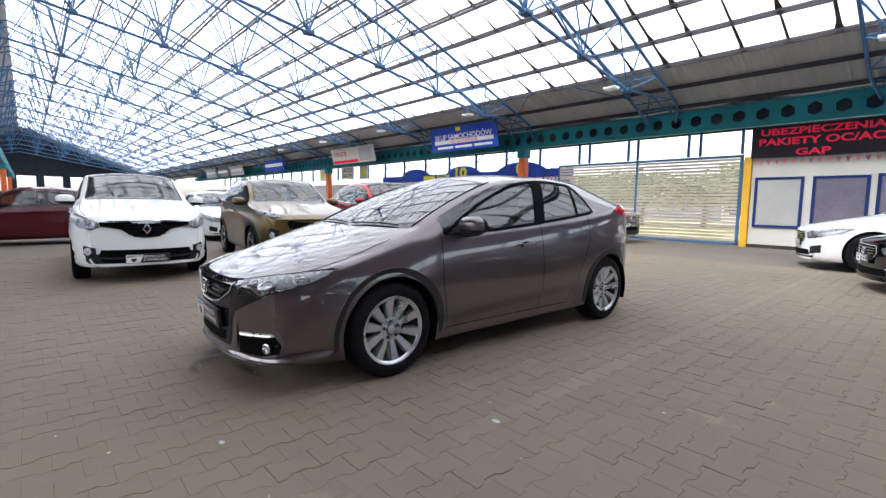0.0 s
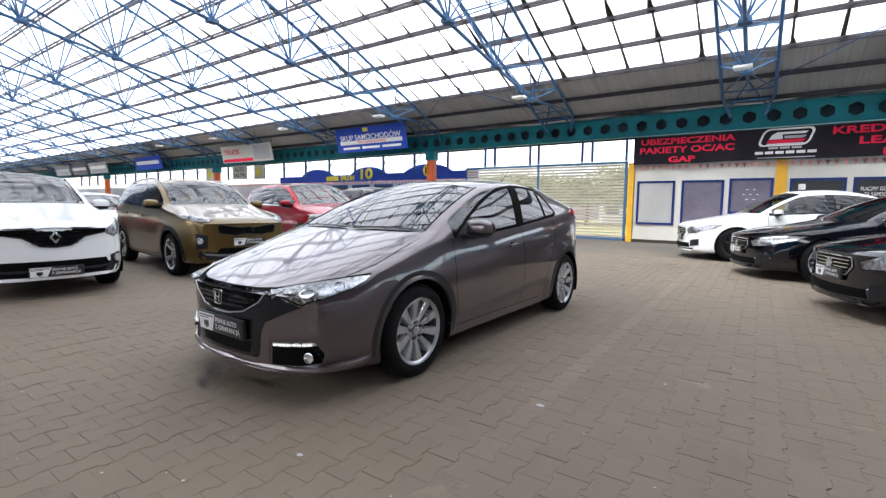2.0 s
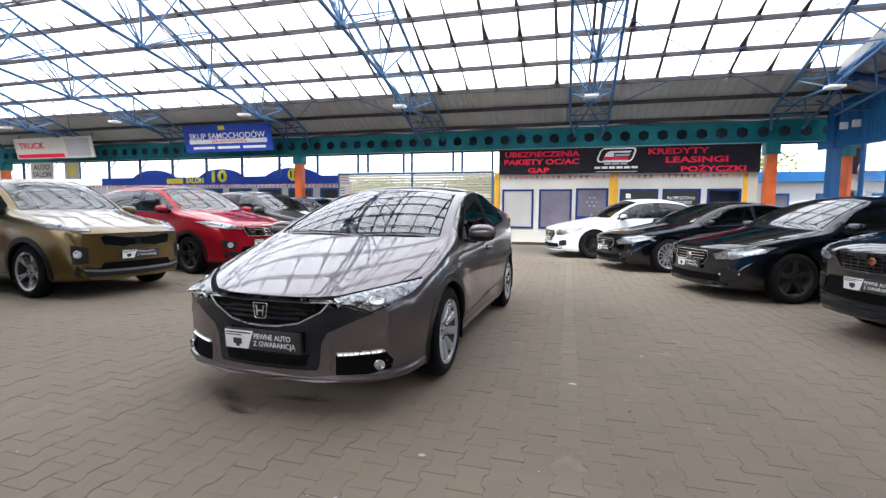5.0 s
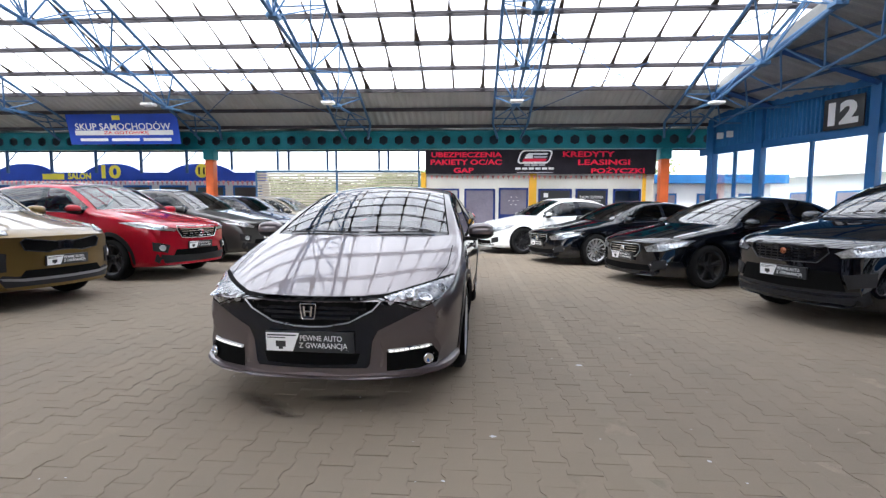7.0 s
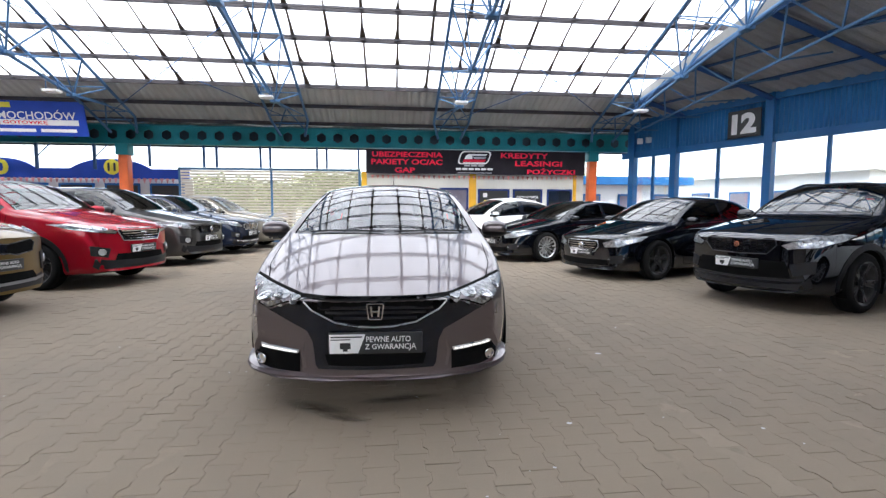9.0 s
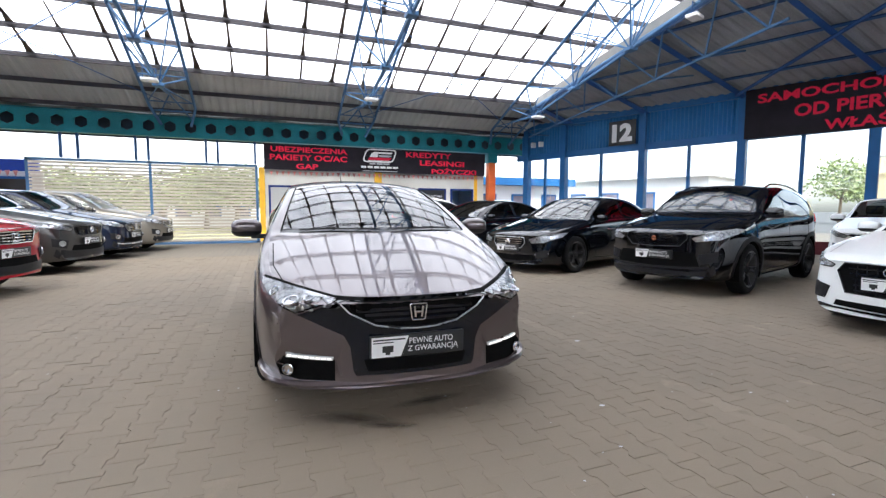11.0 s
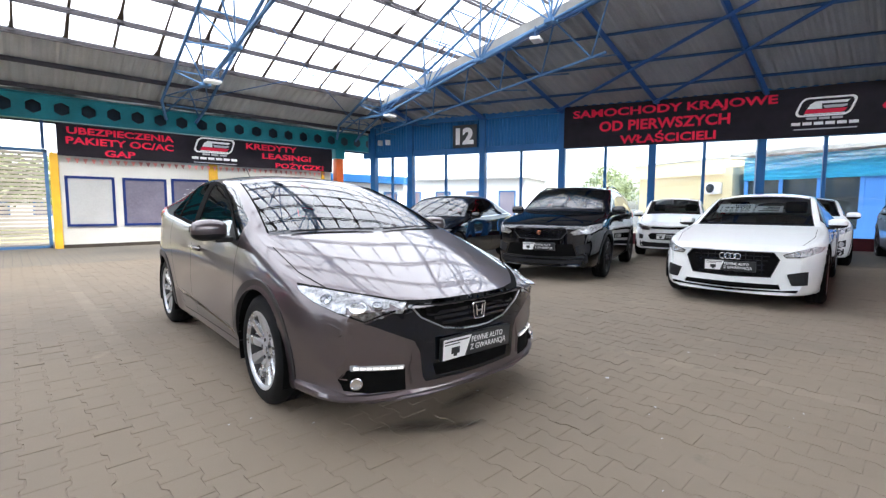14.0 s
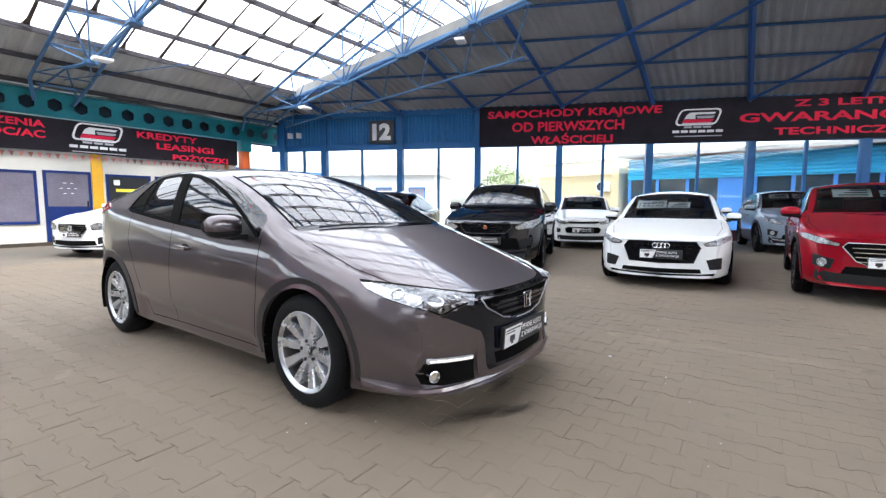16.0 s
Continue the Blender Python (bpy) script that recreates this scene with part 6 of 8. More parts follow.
def base_car(name, label, kind, L, W, H, paint, x, y, heading, step=0.09, rims="five", rim_mat=None, privacy=True, trim=None, seat=None, R=None, seats=True, window_line=None):
    c = scaled(kind, L, W, H)
    if R:
        c["R"] = R
    car = tagged(empty(name), label, "car", group="cars in the hall")
    car.empty_display_size = 1
    us, G, faces = car_shell(c, step)
    caps = [nose_cap(G, 0), nose_cap(G, len(us) - 1)]
    skin = Skin(G, caps, c["nrm"])
    trim = trim or M["black_plastic"]
    rim_mat = rim_mat or M["alloy"]
    names = dict(body=("body", paint, 0, ""), hood=("bonnet", paint, 0, ""), roof=("roof", paint, 0, ""), front_bumper=("front_bumper", paint, 0, ""), rear_bumper=("rear_bumper", paint, 0, ""), tailgate=("tailgate", paint, 0, ""),
                 underbody=("underbody", M["black_plastic"], 0, ""), windscreen=("windscreen", M["car_glass"], 0, "clear windscreen"), rear_window=("rear_window", M["dark_glass"], 0, "dark rear window"), frit=("windscreen_border", M["gloss_black"], 0, "black border of the windscreen"), scuttle=("scuttle_panel", M["gloss_black"], 0, "black panel below the windscreen"))
    objs = {}
    for k, cells in faces.items():
        if k in names:
            nm, mt, sd, lb = names[k]
            objs[k] = part(nm, grid_part(G, cells, 0, c["nrm"]), mt, car, lb)
        else:
            for s in (1, -1):
                nm, mt = dict(sill=("sill", trim), window_trim=("window_trim", M["gloss_black"]), door_f=("front_door", paint), door_r=("rear_door", paint), side_f=("front_side_window", M["side_glass"]), side_r=("rear_side_window", M["dark_glass"] if privacy else M["car_glass"]))[k]
                objs[k, s] = part(nm, grid_part(G, cells, s, c["nrm"]), mt, car)
    for k in (0, 1):
        part("front_bumper" if k == 0 else "rear_bumper", caps[k], paint, car)
    # rubber seal along both edges of the windscreen
    ia, ib, jr = int(np.searchsorted(us, c["cowl"])), int(np.searchsorted(us, c["ws"])), sum(c["segs"][:6]) + 1
    for s in (1, -1):
        b = bmesh.new()
        line = [Vector((G[i, jr, 0], s * G[i, jr, 1], G[i, jr, 2])) for i in range(ia, ib + 1)]
        pipe(b, line, 0.006)
        part("windscreen_seal", b, M["gap"], car, "black rubber seal")
    # wheel arches and wheels
    for ax in (c["fa"], c["fa"] + c["wb"]):
        for s in (1, -1):
            b = bmesh.new()
            yo = s * (c["width"](ax) - 0.015)
            n = 24
            prev = None
            ra = c["R"] + 0.042
            for k in range(n + 1):
                a = math.pi * (-0.12 + 1.24 * k / n)
                px, pz = ax + ra * math.cos(a), c["R"] + ra * math.sin(a)
                row = [b.verts.new((px, yo, pz)), b.verts.new((px, yo - s * 0.34, pz)), b.verts.new((ax, yo - s * 0.34, c["R"]))]
                if prev:
                    b.faces.new((prev[0], prev[1], row[1], row[0]))
                    b.faces.new((prev[1], prev[2], row[1]))
                prev = row
            part("wheel_arch", b, M["gap"], car, smooth=False)
            add_wheel(car, ax, s * (c["W"] / 2 - 0.125), c["R"], rims, rim_mat)
    cabin(car, c, seat or M["cabin"], seats)
    # seams of doors and bonnet
    d0, d1, d2 = c["doors"]
    seams = []
    for s in (1, -1):
        zs = c["bottom"](1.5) + 0.1
        def bz(x):
            return c["belt"](x) + 0.0
        seams.append(ribbon(skin, [(d0, bz(d0)), (d0 - 0.01, 0.6 * c["fz"]), (d0 + 0.05, zs), (d1, zs), (d1 + 0.02, 0.6 * c["fz"]), (d1, bz(d1))], "side", s=s))
        seams.append(ribbon(skin, [(d1, zs), (d2 - 0.28, zs), (d2 - 0.1, 0.62 * c["fz"]), (d2 + 0.02, 0.85 * c["fz"]), (d2, bz(d2))], "side", s=s))
        seams.append(ribbon(skin, [(c["hoodf"] + 0.18, s * c["railw"](c["hoodf"] + 0.18) * 0.97), (c["cowl"] * 0.6, s * c["railw"](c["cowl"] * 0.6) * 0.98), (c["cowl"] * 0.93, s * c["railw"](c["cowl"] * 0.93) * 0.97)], "top"))
    for sm in seams:
        part("panel_gap", sm, M["gap"], car, smooth=False)
    hy = c["doors"]
    for s in (1, -1):
        for dx in (d1 - 0.2,) if kind == "civic" else (d1 - 0.2, d2 - 0.2):
            zh = c["shoulder"](dx) + 0.015
            p = skin.side(dx, zh, s)
            b = bmesh.new()
            box(b, -0.09, 0.09, -0.018, 0.018, -0.014, 0.014, bevel=0.01)
            b.transform(Matrix.Translation(p + Vector((0, s * 0.022, 0))) @ pose(0, 0, 0, 0, -3, 0))
            h = part("door_handle", b, paint, car)
            # near-black dome on the skin, painted in for the hollow's shade
            b = bmesh.new()
            bmesh.ops.create_icosphere(b, subdivisions=2, radius=1)
            b.transform(Matrix.Translation(p + Vector((-0.01, s * -0.004, 0))) @ Matrix.Diagonal((0.06, 0.012, 0.026, 1)))
            part("handle_recess", b, M["gap"], h)
        if kind != "civic":
            lo = [(x_, c["belt"](x_) + 0.004) for x_ in np.linspace(c["side"][0] + 0.05, c["side"][1] - 0.05, 14)]
            part("window_line", ribbon(skin, lo, "side", 0.014, 0.004, s), window_line or M["gloss_black"], car, smooth=False)
        mirror(car, c, paint, c["side"][0] + (0.16 if kind == "civic" else 0.1), c["belt"](c["side"][0]) + (0.052 if kind == "civic" else 0.06), s, 0.9 if kind == "civic" else 0.84 if kind == "sedan" else 0.97)
    # place: origin at the middle of the front axle on the ground
    car.matrix_world = Matrix.Translation((x, y, 0)) @ Matrix.Rotation(radians(heading + 180), 4, "Z") @ Matrix.Translation((-c["fa"], 0, 0))
    return car, c, skin


def mirrored(poly):
    return [(-y, z) for y, z in poly][::-1]


def front_piece(car, skin, name, poly, material, both=False, proud=0.006, depth=0.03, fine=0.06, label=""):
    out = [part(name, patch(skin, poly, "front", proud, depth, fine), material, car, label)]
    if both:
        out.append(part(name, patch(skin, mirrored(poly), "front", proud, depth, fine), material, car, label))
    return out


def emblem(car, skin, z, kind="disc", r=0.06, proud=0.02, mat=None):
    p = skin.front(0, z)
    b = bmesh.new()
    if kind == "disc":
        lathe(b, [(r, 0.01), (r, -0.004), (r * 0.8, -0.008), (r * 0.78, 0.0), (0.001, 0.002)], 28)
    elif kind == "diamond":
        o = [b.verts.new(q) for q in ((0, -0.01, r * 1.3), (r, -0.01, 0), (0, -0.01, -r * 1.3), (-r, -0.01, 0))]
        i_ = [b.verts.new(q) for q in ((0, -0.014, r * 0.75), (r * 0.5, -0.014, 0), (0, -0.014, -r * 0.75), (-r * 0.5, -0.014, 0))]
        for k in range(4):
            b.faces.new((o[k], o[(k + 1) % 4], i_[(k + 1) % 4], i_[k]))
    elif kind == "rings":
        for dx in (-1.5, -0.5, 0.5, 1.5):
            n = 18
            for k in range(n):
                a0, a1 = 2 * math.pi * k / n, 2 * math.pi * (k + 1) / n
                tube(b, (dx * r * 1.45 + r * math.cos(a0), 0, r * math.sin(a0)), (dx * r * 1.45 + r * math.cos(a1), 0, r * math.sin(a1)), r * 0.13, 6)
    else:
        # upright frame with a bridge
        for sx in (-1, 1):
            tube(b, (sx * r * 0.5, -0.008, r * 0.62), (sx * r * 0.36, -0.008, -r * 0.62), r * 0.13, 6)
        tube(b, (-r * 0.42, -0.008, -0.03 * r), (r * 0.42, -0.008, -0.03 * r), r * 0.12, 6)
        ring = [(-0.9, 0.9), (0.9, 0.9), (1.0, 0.75), (0.78, -0.85), (0.66, -0.98), (-0.66, -0.98), (-0.78, -0.85), (-1.0, 0.75)]
        for (x0, z0), (x1, z1) in zip(ring, ring[1:] + ring[:1]):
            tube(b, (x0 * r, -0.006, z0 * r), (x1 * r, -0.006, z1 * r), r * 0.08, 6)
    b.transform(Matrix.Translation(p + Vector((-proud, 0, 0))) @ Matrix.Rotation(radians(-90), 4, "Z"))
    return part("emblem", b, mat or M["chrome"], car, "metal emblem")


def half(poly):
    """A full outline from its right half, which runs from the middle round to the middle."""
    return poly + [(-y, z) for y, z in poly[::-1] if abs(y) > 1e-6]


def headlamps(car, skin, poly, inner=None, discs=(), lens=True):
    for s in (1, -1):
        pl = poly if s > 0 else mirrored(poly)
        h = part("headlamp", patch(skin, pl, "front", 0.007, 0.03, 0.03), inner or M["lamp_inner"], car, "clear headlamp with a chromed reflector")
        for y, z, r in discs:
            p = skin.front(s * y, z)
            nrm = skin.tree.find_nearest(p)[1]
            nrm = nrm if nrm.x < 0 else -nrm
            b = bmesh.new()
            lathe(b, [(r, 0.004), (r * 0.95, -0.003), (r * 0.8, 0.0), (r * 0.75, 0.006), (0.001, 0.004)], 20)
            b.transform(Matrix.Translation(p + nrm * 0.011) @ nrm.to_track_quat("-Y", "Z").to_matrix().to_4x4())
            part("projector", b, M["lamp_ring"], h)
        if lens:
            part("lens", patch(skin, pl, "front", 0.013, 0.004, 0.03), M["lens"], h)
        part("lamp_gap", ribbon(skin, pl + pl[:1], "front", 0.009, 0.009, step=0.03), M["gap"], h, smooth=False)
    return


def bars_on(car, skin, name, zs, y_at, material, hgt=0.014, proud=0.016):
    for z in zs:
        y = y_at(z)
        poly = [(-y, z - hgt / 2), (y, z - hgt / 2), (y, z + hgt / 2), (-y, z + hgt / 2)]
        part(name, patch(skin, poly, "front", proud, 0.012, 0.06), material, car)


# ---------------------------------------------------------------- the hatchback in the middle
taupe = car_paint("taupe_metallic_paint", (0.08, 0.0645, 0.068), 0.85, 0.32, 1.72, 1.0)
civic, c, skin = base_car("hatchback_car", "grey-brown metallic five-door hatchback with ten-spoke alloy wheels", "civic", 4.30, 1.77, 1.45, taupe, -3.238, 2.589, -92.1, step=0.035, rims="ten", privacy=True, trim=taupe, seat=M["cabin"])
front_piece(civic, skin, "front_panel", half([(0, .662), (.25, .664), (.42, .668), (.46, .650), (.55, .619), (.63, .591), (.60, .582), (.50, .534), (.392, .483), (.36, .42), (.345, .285), (.33, .262), (0, .258)]), M["gloss_black"], proud=0.006, fine=0.025, label="gloss black front panel")
front_piece(civic, skin, "grille", half([(0, .648), (.22, .65), (.395, .652), (.355, .61), (.23, .545), (.1, .522), (0, .52)]), M["gap"], proud=0.009, fine=0.03)
bars_on(civic, skin, "grille_bar", (.56, .592, .622), lambda z: .22 + (z - .55) * 1.5, M["gloss_black"], .016)
b = bmesh.new()
for s in (1, -1):
    line = [(s * .41, .654), (s * .365, .605), (s * .23, .535), (s * .1, .512), (0, .508)]
    pts = [skin.front(y, z) + Vector((-0.016, 0, 0)) for y, z in line]
    for p, q in zip(pts[:-1], pts[1:]):
        tube(b, p, q, 0.004, 6)
part("grille_trim", b, M["alloy"], civic, "thin chrome grille trim")
emblem(civic, skin, .604, "frame", 0.047, 0.028)
for s in (1, -1):
    b = bmesh.new()
    pts = [skin.front(s * y, z) for y, z in ((.378, .455), (.37, .43), (.362, .39), (.357, .36), (.352, .33), (.343, .275))]
    prev = None
    for k, p in enumerate(pts):
        nrm = skin.normal(p)
        t = (pts[min(k + 1, len(pts) - 1)] - pts[max(k - 1, 0)]).normalized()
        o = nrm.cross(t) * (-s)
        o = o if o.y * s > 0 else -o
        w = 0.3 + 0.7 * min(1, k / 3)
        row = [b.verts.new(p + o * dx * w + nrm * dn * w) for dx, dn in ((-.004, -.004), (.0, .014), (.008, .02), (.02, .019), (.04, .011), (.06, .003), (.075, -.006))]
        if prev:
            for q in range(6):
                b.faces.new((prev[q], prev[q + 1], row[q + 1], row[q]))
        prev = row
    bmesh.ops.recalc_face_normals(b, faces=b.faces[:])
    part("bumper_ridge", b, taupe, civic)
lobe_top = smooth_curve([(.36, .43), (.392, .483), (.5, .534), (.6, .582), (.635, .598), (.72, .638), (.775, .678), (.8, .70)], 0.01)
for s in (1, -1):
    b = bmesh.new()
    prev = None
    for k in range(23):
        y = .368 + .417 * k / 22
        zt, zb = lobe_top(y), .402
        out = .05 * max(0.0, min(1.0, (.785 - y) / .16)) ** 1.5
        row = []
        for q in range(15):
            u = q / 14
            p = skin.front(s * y, zt + (zb - zt) * u)
            lift = out * math.sin(math.pi * u ** .85) ** 1.15 - .0015
            row.append(b.verts.new(p + (skin.normal(p) * .6 + Vector((-.4, 0, 0))) * lift))
        if prev:
            for q in range(14):
                b.faces.new((prev[q], prev[q + 1], row[q + 1], row[q]))
        else:
            back = [b.verts.new(v.co + Vector((.03, 0, 0))) for v in row]
            for q in range(14):
                b.faces.new((back[q], back[q + 1], row[q + 1], row[q]))
        prev = row
    bmesh.ops.recalc_face_normals(b, faces=b.faces[:])
    part("bumper_lobe", b, taupe, civic)
part("bonnet_gap", ribbon(skin, half([(0, .668), (.15, .669), (.3, .672), (.43, .681), (.56, .708), (.68, .732), (.775, .752), (.80, .757)])[7::-1] + [(-y, z) for y, z in [(0, .668), (.15, .669), (.3, .672), (.43, .681), (.56, .708), (.68, .732), (.775, .752), (.80, .757)]][1:], "front", 0.02, 0.005, step=0.02), M["gap"], civic, smooth=False)
headlamps(civic, skin, [(.43, .672), (.56, .700), (.68, .724), (.775, .744), (.802, .75), (.80, .722), (.775, .684), (.72, .643), (.635, .603), (.55, .635), (.47, .658)], discs=((.655, .662, .045), (.735, .695, .034), (.565, .672, .028)))
front_piece(civic, skin, "lower_intake", half([(0, .345), (.29, .35), (.27, .285), (0, .28)]), M["gap"], proud=0.008)
front_piece(civic, skin, "fog_recess", [(.44, .35), (.57, .358), (.70, .362), (.735, .318), (.72, .262), (.62, .24), (.44, .238)], M["gap"], True, 0.004, 0.01, 0.03)
front_piece(civic, skin, "daytime_lamp", [(.445, .367), (.57, .376), (.68, .382), (.69, .364), (.57, .354), (.45, .349)], M["alloy"], True, 0.012, 0.02, 0.03, "daytime running lamp with lit white elements")
for s in (1, -1):
    for k in range(8):
        y0 = s * (.455 + .0285 * k)
        zz = .357 + .002 * k
        front_piece(civic, skin, "lit_element", [(y0, zz - .004), (y0 + s * .021, zz - .003), (y0 + s * .021, zz + .006), (y0, zz + .005)], M["drl"], False, 0.016, 0.004, 0.02)
for s in (1, -1):
    p = skin.front(s * .668, .30)
    b = bmesh.new()
    lathe(b, [(0.031, 0.02), (0.031, -0.012), (0.027, -0.014), (0.024, 0.0), (0.001, 0.004)], 24)
    nrm = Vector((-0.92, 0.39 * s, 0.0)).normalized()
    b.transform(Matrix.Translation(p + nrm * 0.022) @ nrm.to_track_quat("-Y", "Z").to_matrix().to_4x4())
    fl = part("fog_lamp", b, M["chrome"], civic, "round fog lamp with a chrome rim")
    front_piece(civic, skin, "washer_cover", [(s * .712, .548), (s * .722, .572), (s * .745, .588), (s * .778, .582), (s * .776, .548), (s * .752, .53), (s * .725, .53)], taupe, False, 0.011, 0.02, 0.02)
lip_line = smooth_curve([(0, -.012), (.3, .015), (.5, .055), (.6, .09), (.7, .145), (.78, .215), (.82, .3), (.84, .39), (.85, .46)], 0.02)
b = bmesh.new()
prev = None
for k in range(-40, 41):
    y = .85 * math.sin(k / 40 * math.pi / 2)
    x = lip_line(abs(y))
    rise = .03 * max(0, (abs(y) - .6) / .27) ** 2
    row = [b.verts.new((x + dx, y - math.copysign(min(abs(y), dx * .5), y), z + rise)) for dx, z in ((.13, .245), (.03, .24), (.008, .231), (0, .215), (.006, .2), (.03, .188), (.15, .178))]
    if prev:
        for t in range(6):
            b.faces.new((prev[t], row[t], row[t + 1], prev[t + 1]))
    prev = row
bmesh.ops.recalc_face_normals(b, faces=b.faces[:])
part("front_lip", b, taupe, civic)
dealer_plate(civic, skin.front(0, .42).x - 0.016, 0.42, 4)
for s in (1, -1):
    part("tail_lamp", patch(skin, [(3.62, 1.115), (3.72, 1.15), (3.88, 1.165), (3.99, 1.145), (4.01, 1.055), (3.9, 1.045), (3.74, 1.08)], "side", 0.012, 0.03, 0.05, s), M["lamp_red"], civic, "red tail lamp")
    part("window_divider", patch(skin, [(2.98, 1.068), (3.015, 1.07), (3.10, 1.33), (3.065, 1.34)], "side", 0.003, 0.006, 0.03, s), M["gap"], civic)
    part("pillar_trim", patch(skin, [(2.385, .995), (2.515, 1.005), (2.67, 1.378), (2.525, 1.372)], "side", 0.005, 0.006, 0.03, s), M["gap"], civic)
    part("corner_trim", patch(skin, [(1.36, .935), (1.56, .945), (1.60, .985), (1.62, 1.06), (1.54, 1.03)], "side", 0.003, 0.006, 0.03, s), M["black_plastic"], civic)
    part("window_surround", ribbon(skin, [(1.38, .95), (1.62, 1.085), (1.80, 1.168), (2.0, 1.247), (2.2, 1.314), (2.4, 1.355), (2.6, 1.376), (2.8, 1.376), (3.0, 1.362), (3.09, 1.348), (3.16, 1.315), (3.22, 1.22), (3.25, 1.12), (3.2, 1.092), (3.1, 1.08), (2.8, 1.045), (2.4, 1.005), (1.9, .965), (1.5, .947)], "side", 0.024, 0.004, s), M["gap"], civic)
    # black strip round the wheel openings
    for ax in (c["fa"], c["fa"] + c["wb"]):
        b = bmesh.new()
        n, ra = 40, c["R"] + 0.038
        prev = None
        for k in range(n + 1):
            a = math.pi * (-0.06 + 1.12 * k / n)
            px, pz = ax + (ra + 0.004) * math.cos(a), c["R"] + (ra + 0.004) * math.sin(a)
            px2, pz2 = ax + (ra + 0.062) * math.cos(a), c["R"] + (ra + 0.062) * math.sin(a)
            q = skin.side(px2, pz2, s)
            row = [b.verts.new((px, q.y - s * 0.02, pz)), b.verts.new((px, q.y + s * 0.007, pz)), b.verts.new((px2, q.y + s * 0.006, pz2)), b.verts.new((px2 + 0.004 * math.cos(a), q.y - s * 0.006, pz2 + 0.004 * math.sin(a)))]
            if prev:
                for t in range(3):
                    b.faces.new((prev[t], prev[t + 1], row[t + 1], row[t]))
            prev = row
        part("arch_lip", b, M["arch_grey"], civic, "dark grey wheel arch moulding")
for y0, x0, y1, x1 in ((0.58, 1.10, 0.0, 1.035), (-0.08, 1.03, -0.60, 1.12)):
    pts = []
    for k in range(9):
        t = k / 8
        p = skin.above(x0 + (x1 - x0) * t, y0 + (y1 - y0) * t)
        pts.append(p + Vector((-0.004, 0, 0.012)))
    b = bmesh.new()
    pipe(b, pts, 0.006)
    part("wiper", b, M["black_plastic"], civic)
b = bmesh.new()
tube(b, (3.45, 0, skin.above(3.45, 0).z - 0.01), (3.7, 0, skin.above(3.45, 0).z + 0.2), 0.008, 6, 0.003)
part("aerial", b, M["black_plastic"], civic)
# spoiler across the rear window
b = bmesh.new()
for k in range(20):
    y0, y1 = -0.68 + 0.068 * k, -0.68 + 0.068 * (k + 1)
    f = lambda y: Vector((4.06 - 0.14 * abs(y / .68) ** 2, y, 1.135 + 0.0 * abs(y / .68) ** 2))
    tube(b, f(y0), f(y1), 0.028, 8)
part("tail_spoiler", b, taupe, civic)

# ---------------------------------------------------------------- the other cars
HEAD = dict(suv=[(.47, .79), (.62, .85), (.80, .915), (.87, .91), (.85, .85), (.70, .775), (.52, .745)],
            sedan=[(.45, .625), (.62, .68), (.8, .735), (.88, .74), (.86, .66), (.70, .565), (.5, .545)])
GRILLE = dict(suv=[(0, .83), (.42, .82), (.43, .76), (.36, .67), (0, .66)], sedan=[(0, .66), (.36, .655), (.38, .56), (.30, .465), (0, .46)])
INTAKE = dict(suv=[(0, .5), (.46, .5), (.5, .41), (0, .395)], sedan=[(0, .335), (.52, .345), (.56, .255), (0, .235)])
FOG = dict(suv=[(.56, .58), (.80, .63), (.81, .49), (.6, .45)], sedan=[(.58, .40), (.82, .44), (.80, .31), (.58, .275)])
LIP = dict(suv=[(0, .372), (.5, .378), (.68, .40), (.66, .37), (.48, .345), (0, .34)], sedan=[(0, .228), (.52, .234), (.68, .25), (.66, .22), (0, .205)])
PLATE_Z = dict(suv=.565, sedan=.46)
TAIL = dict(suv=[(3.95, 1.0), (4.1, 1.14), (4.4, 1.08), (4.4, .95), (4.2, .92)], sedan=[(4.15, .9), (4.3, .98), (4.66, .93), (4.66, .8), (4.45, .8)])


def dressed(kind, sc, poly):
    return [(y * sc[0], z * sc[1]) for y, z in poly]


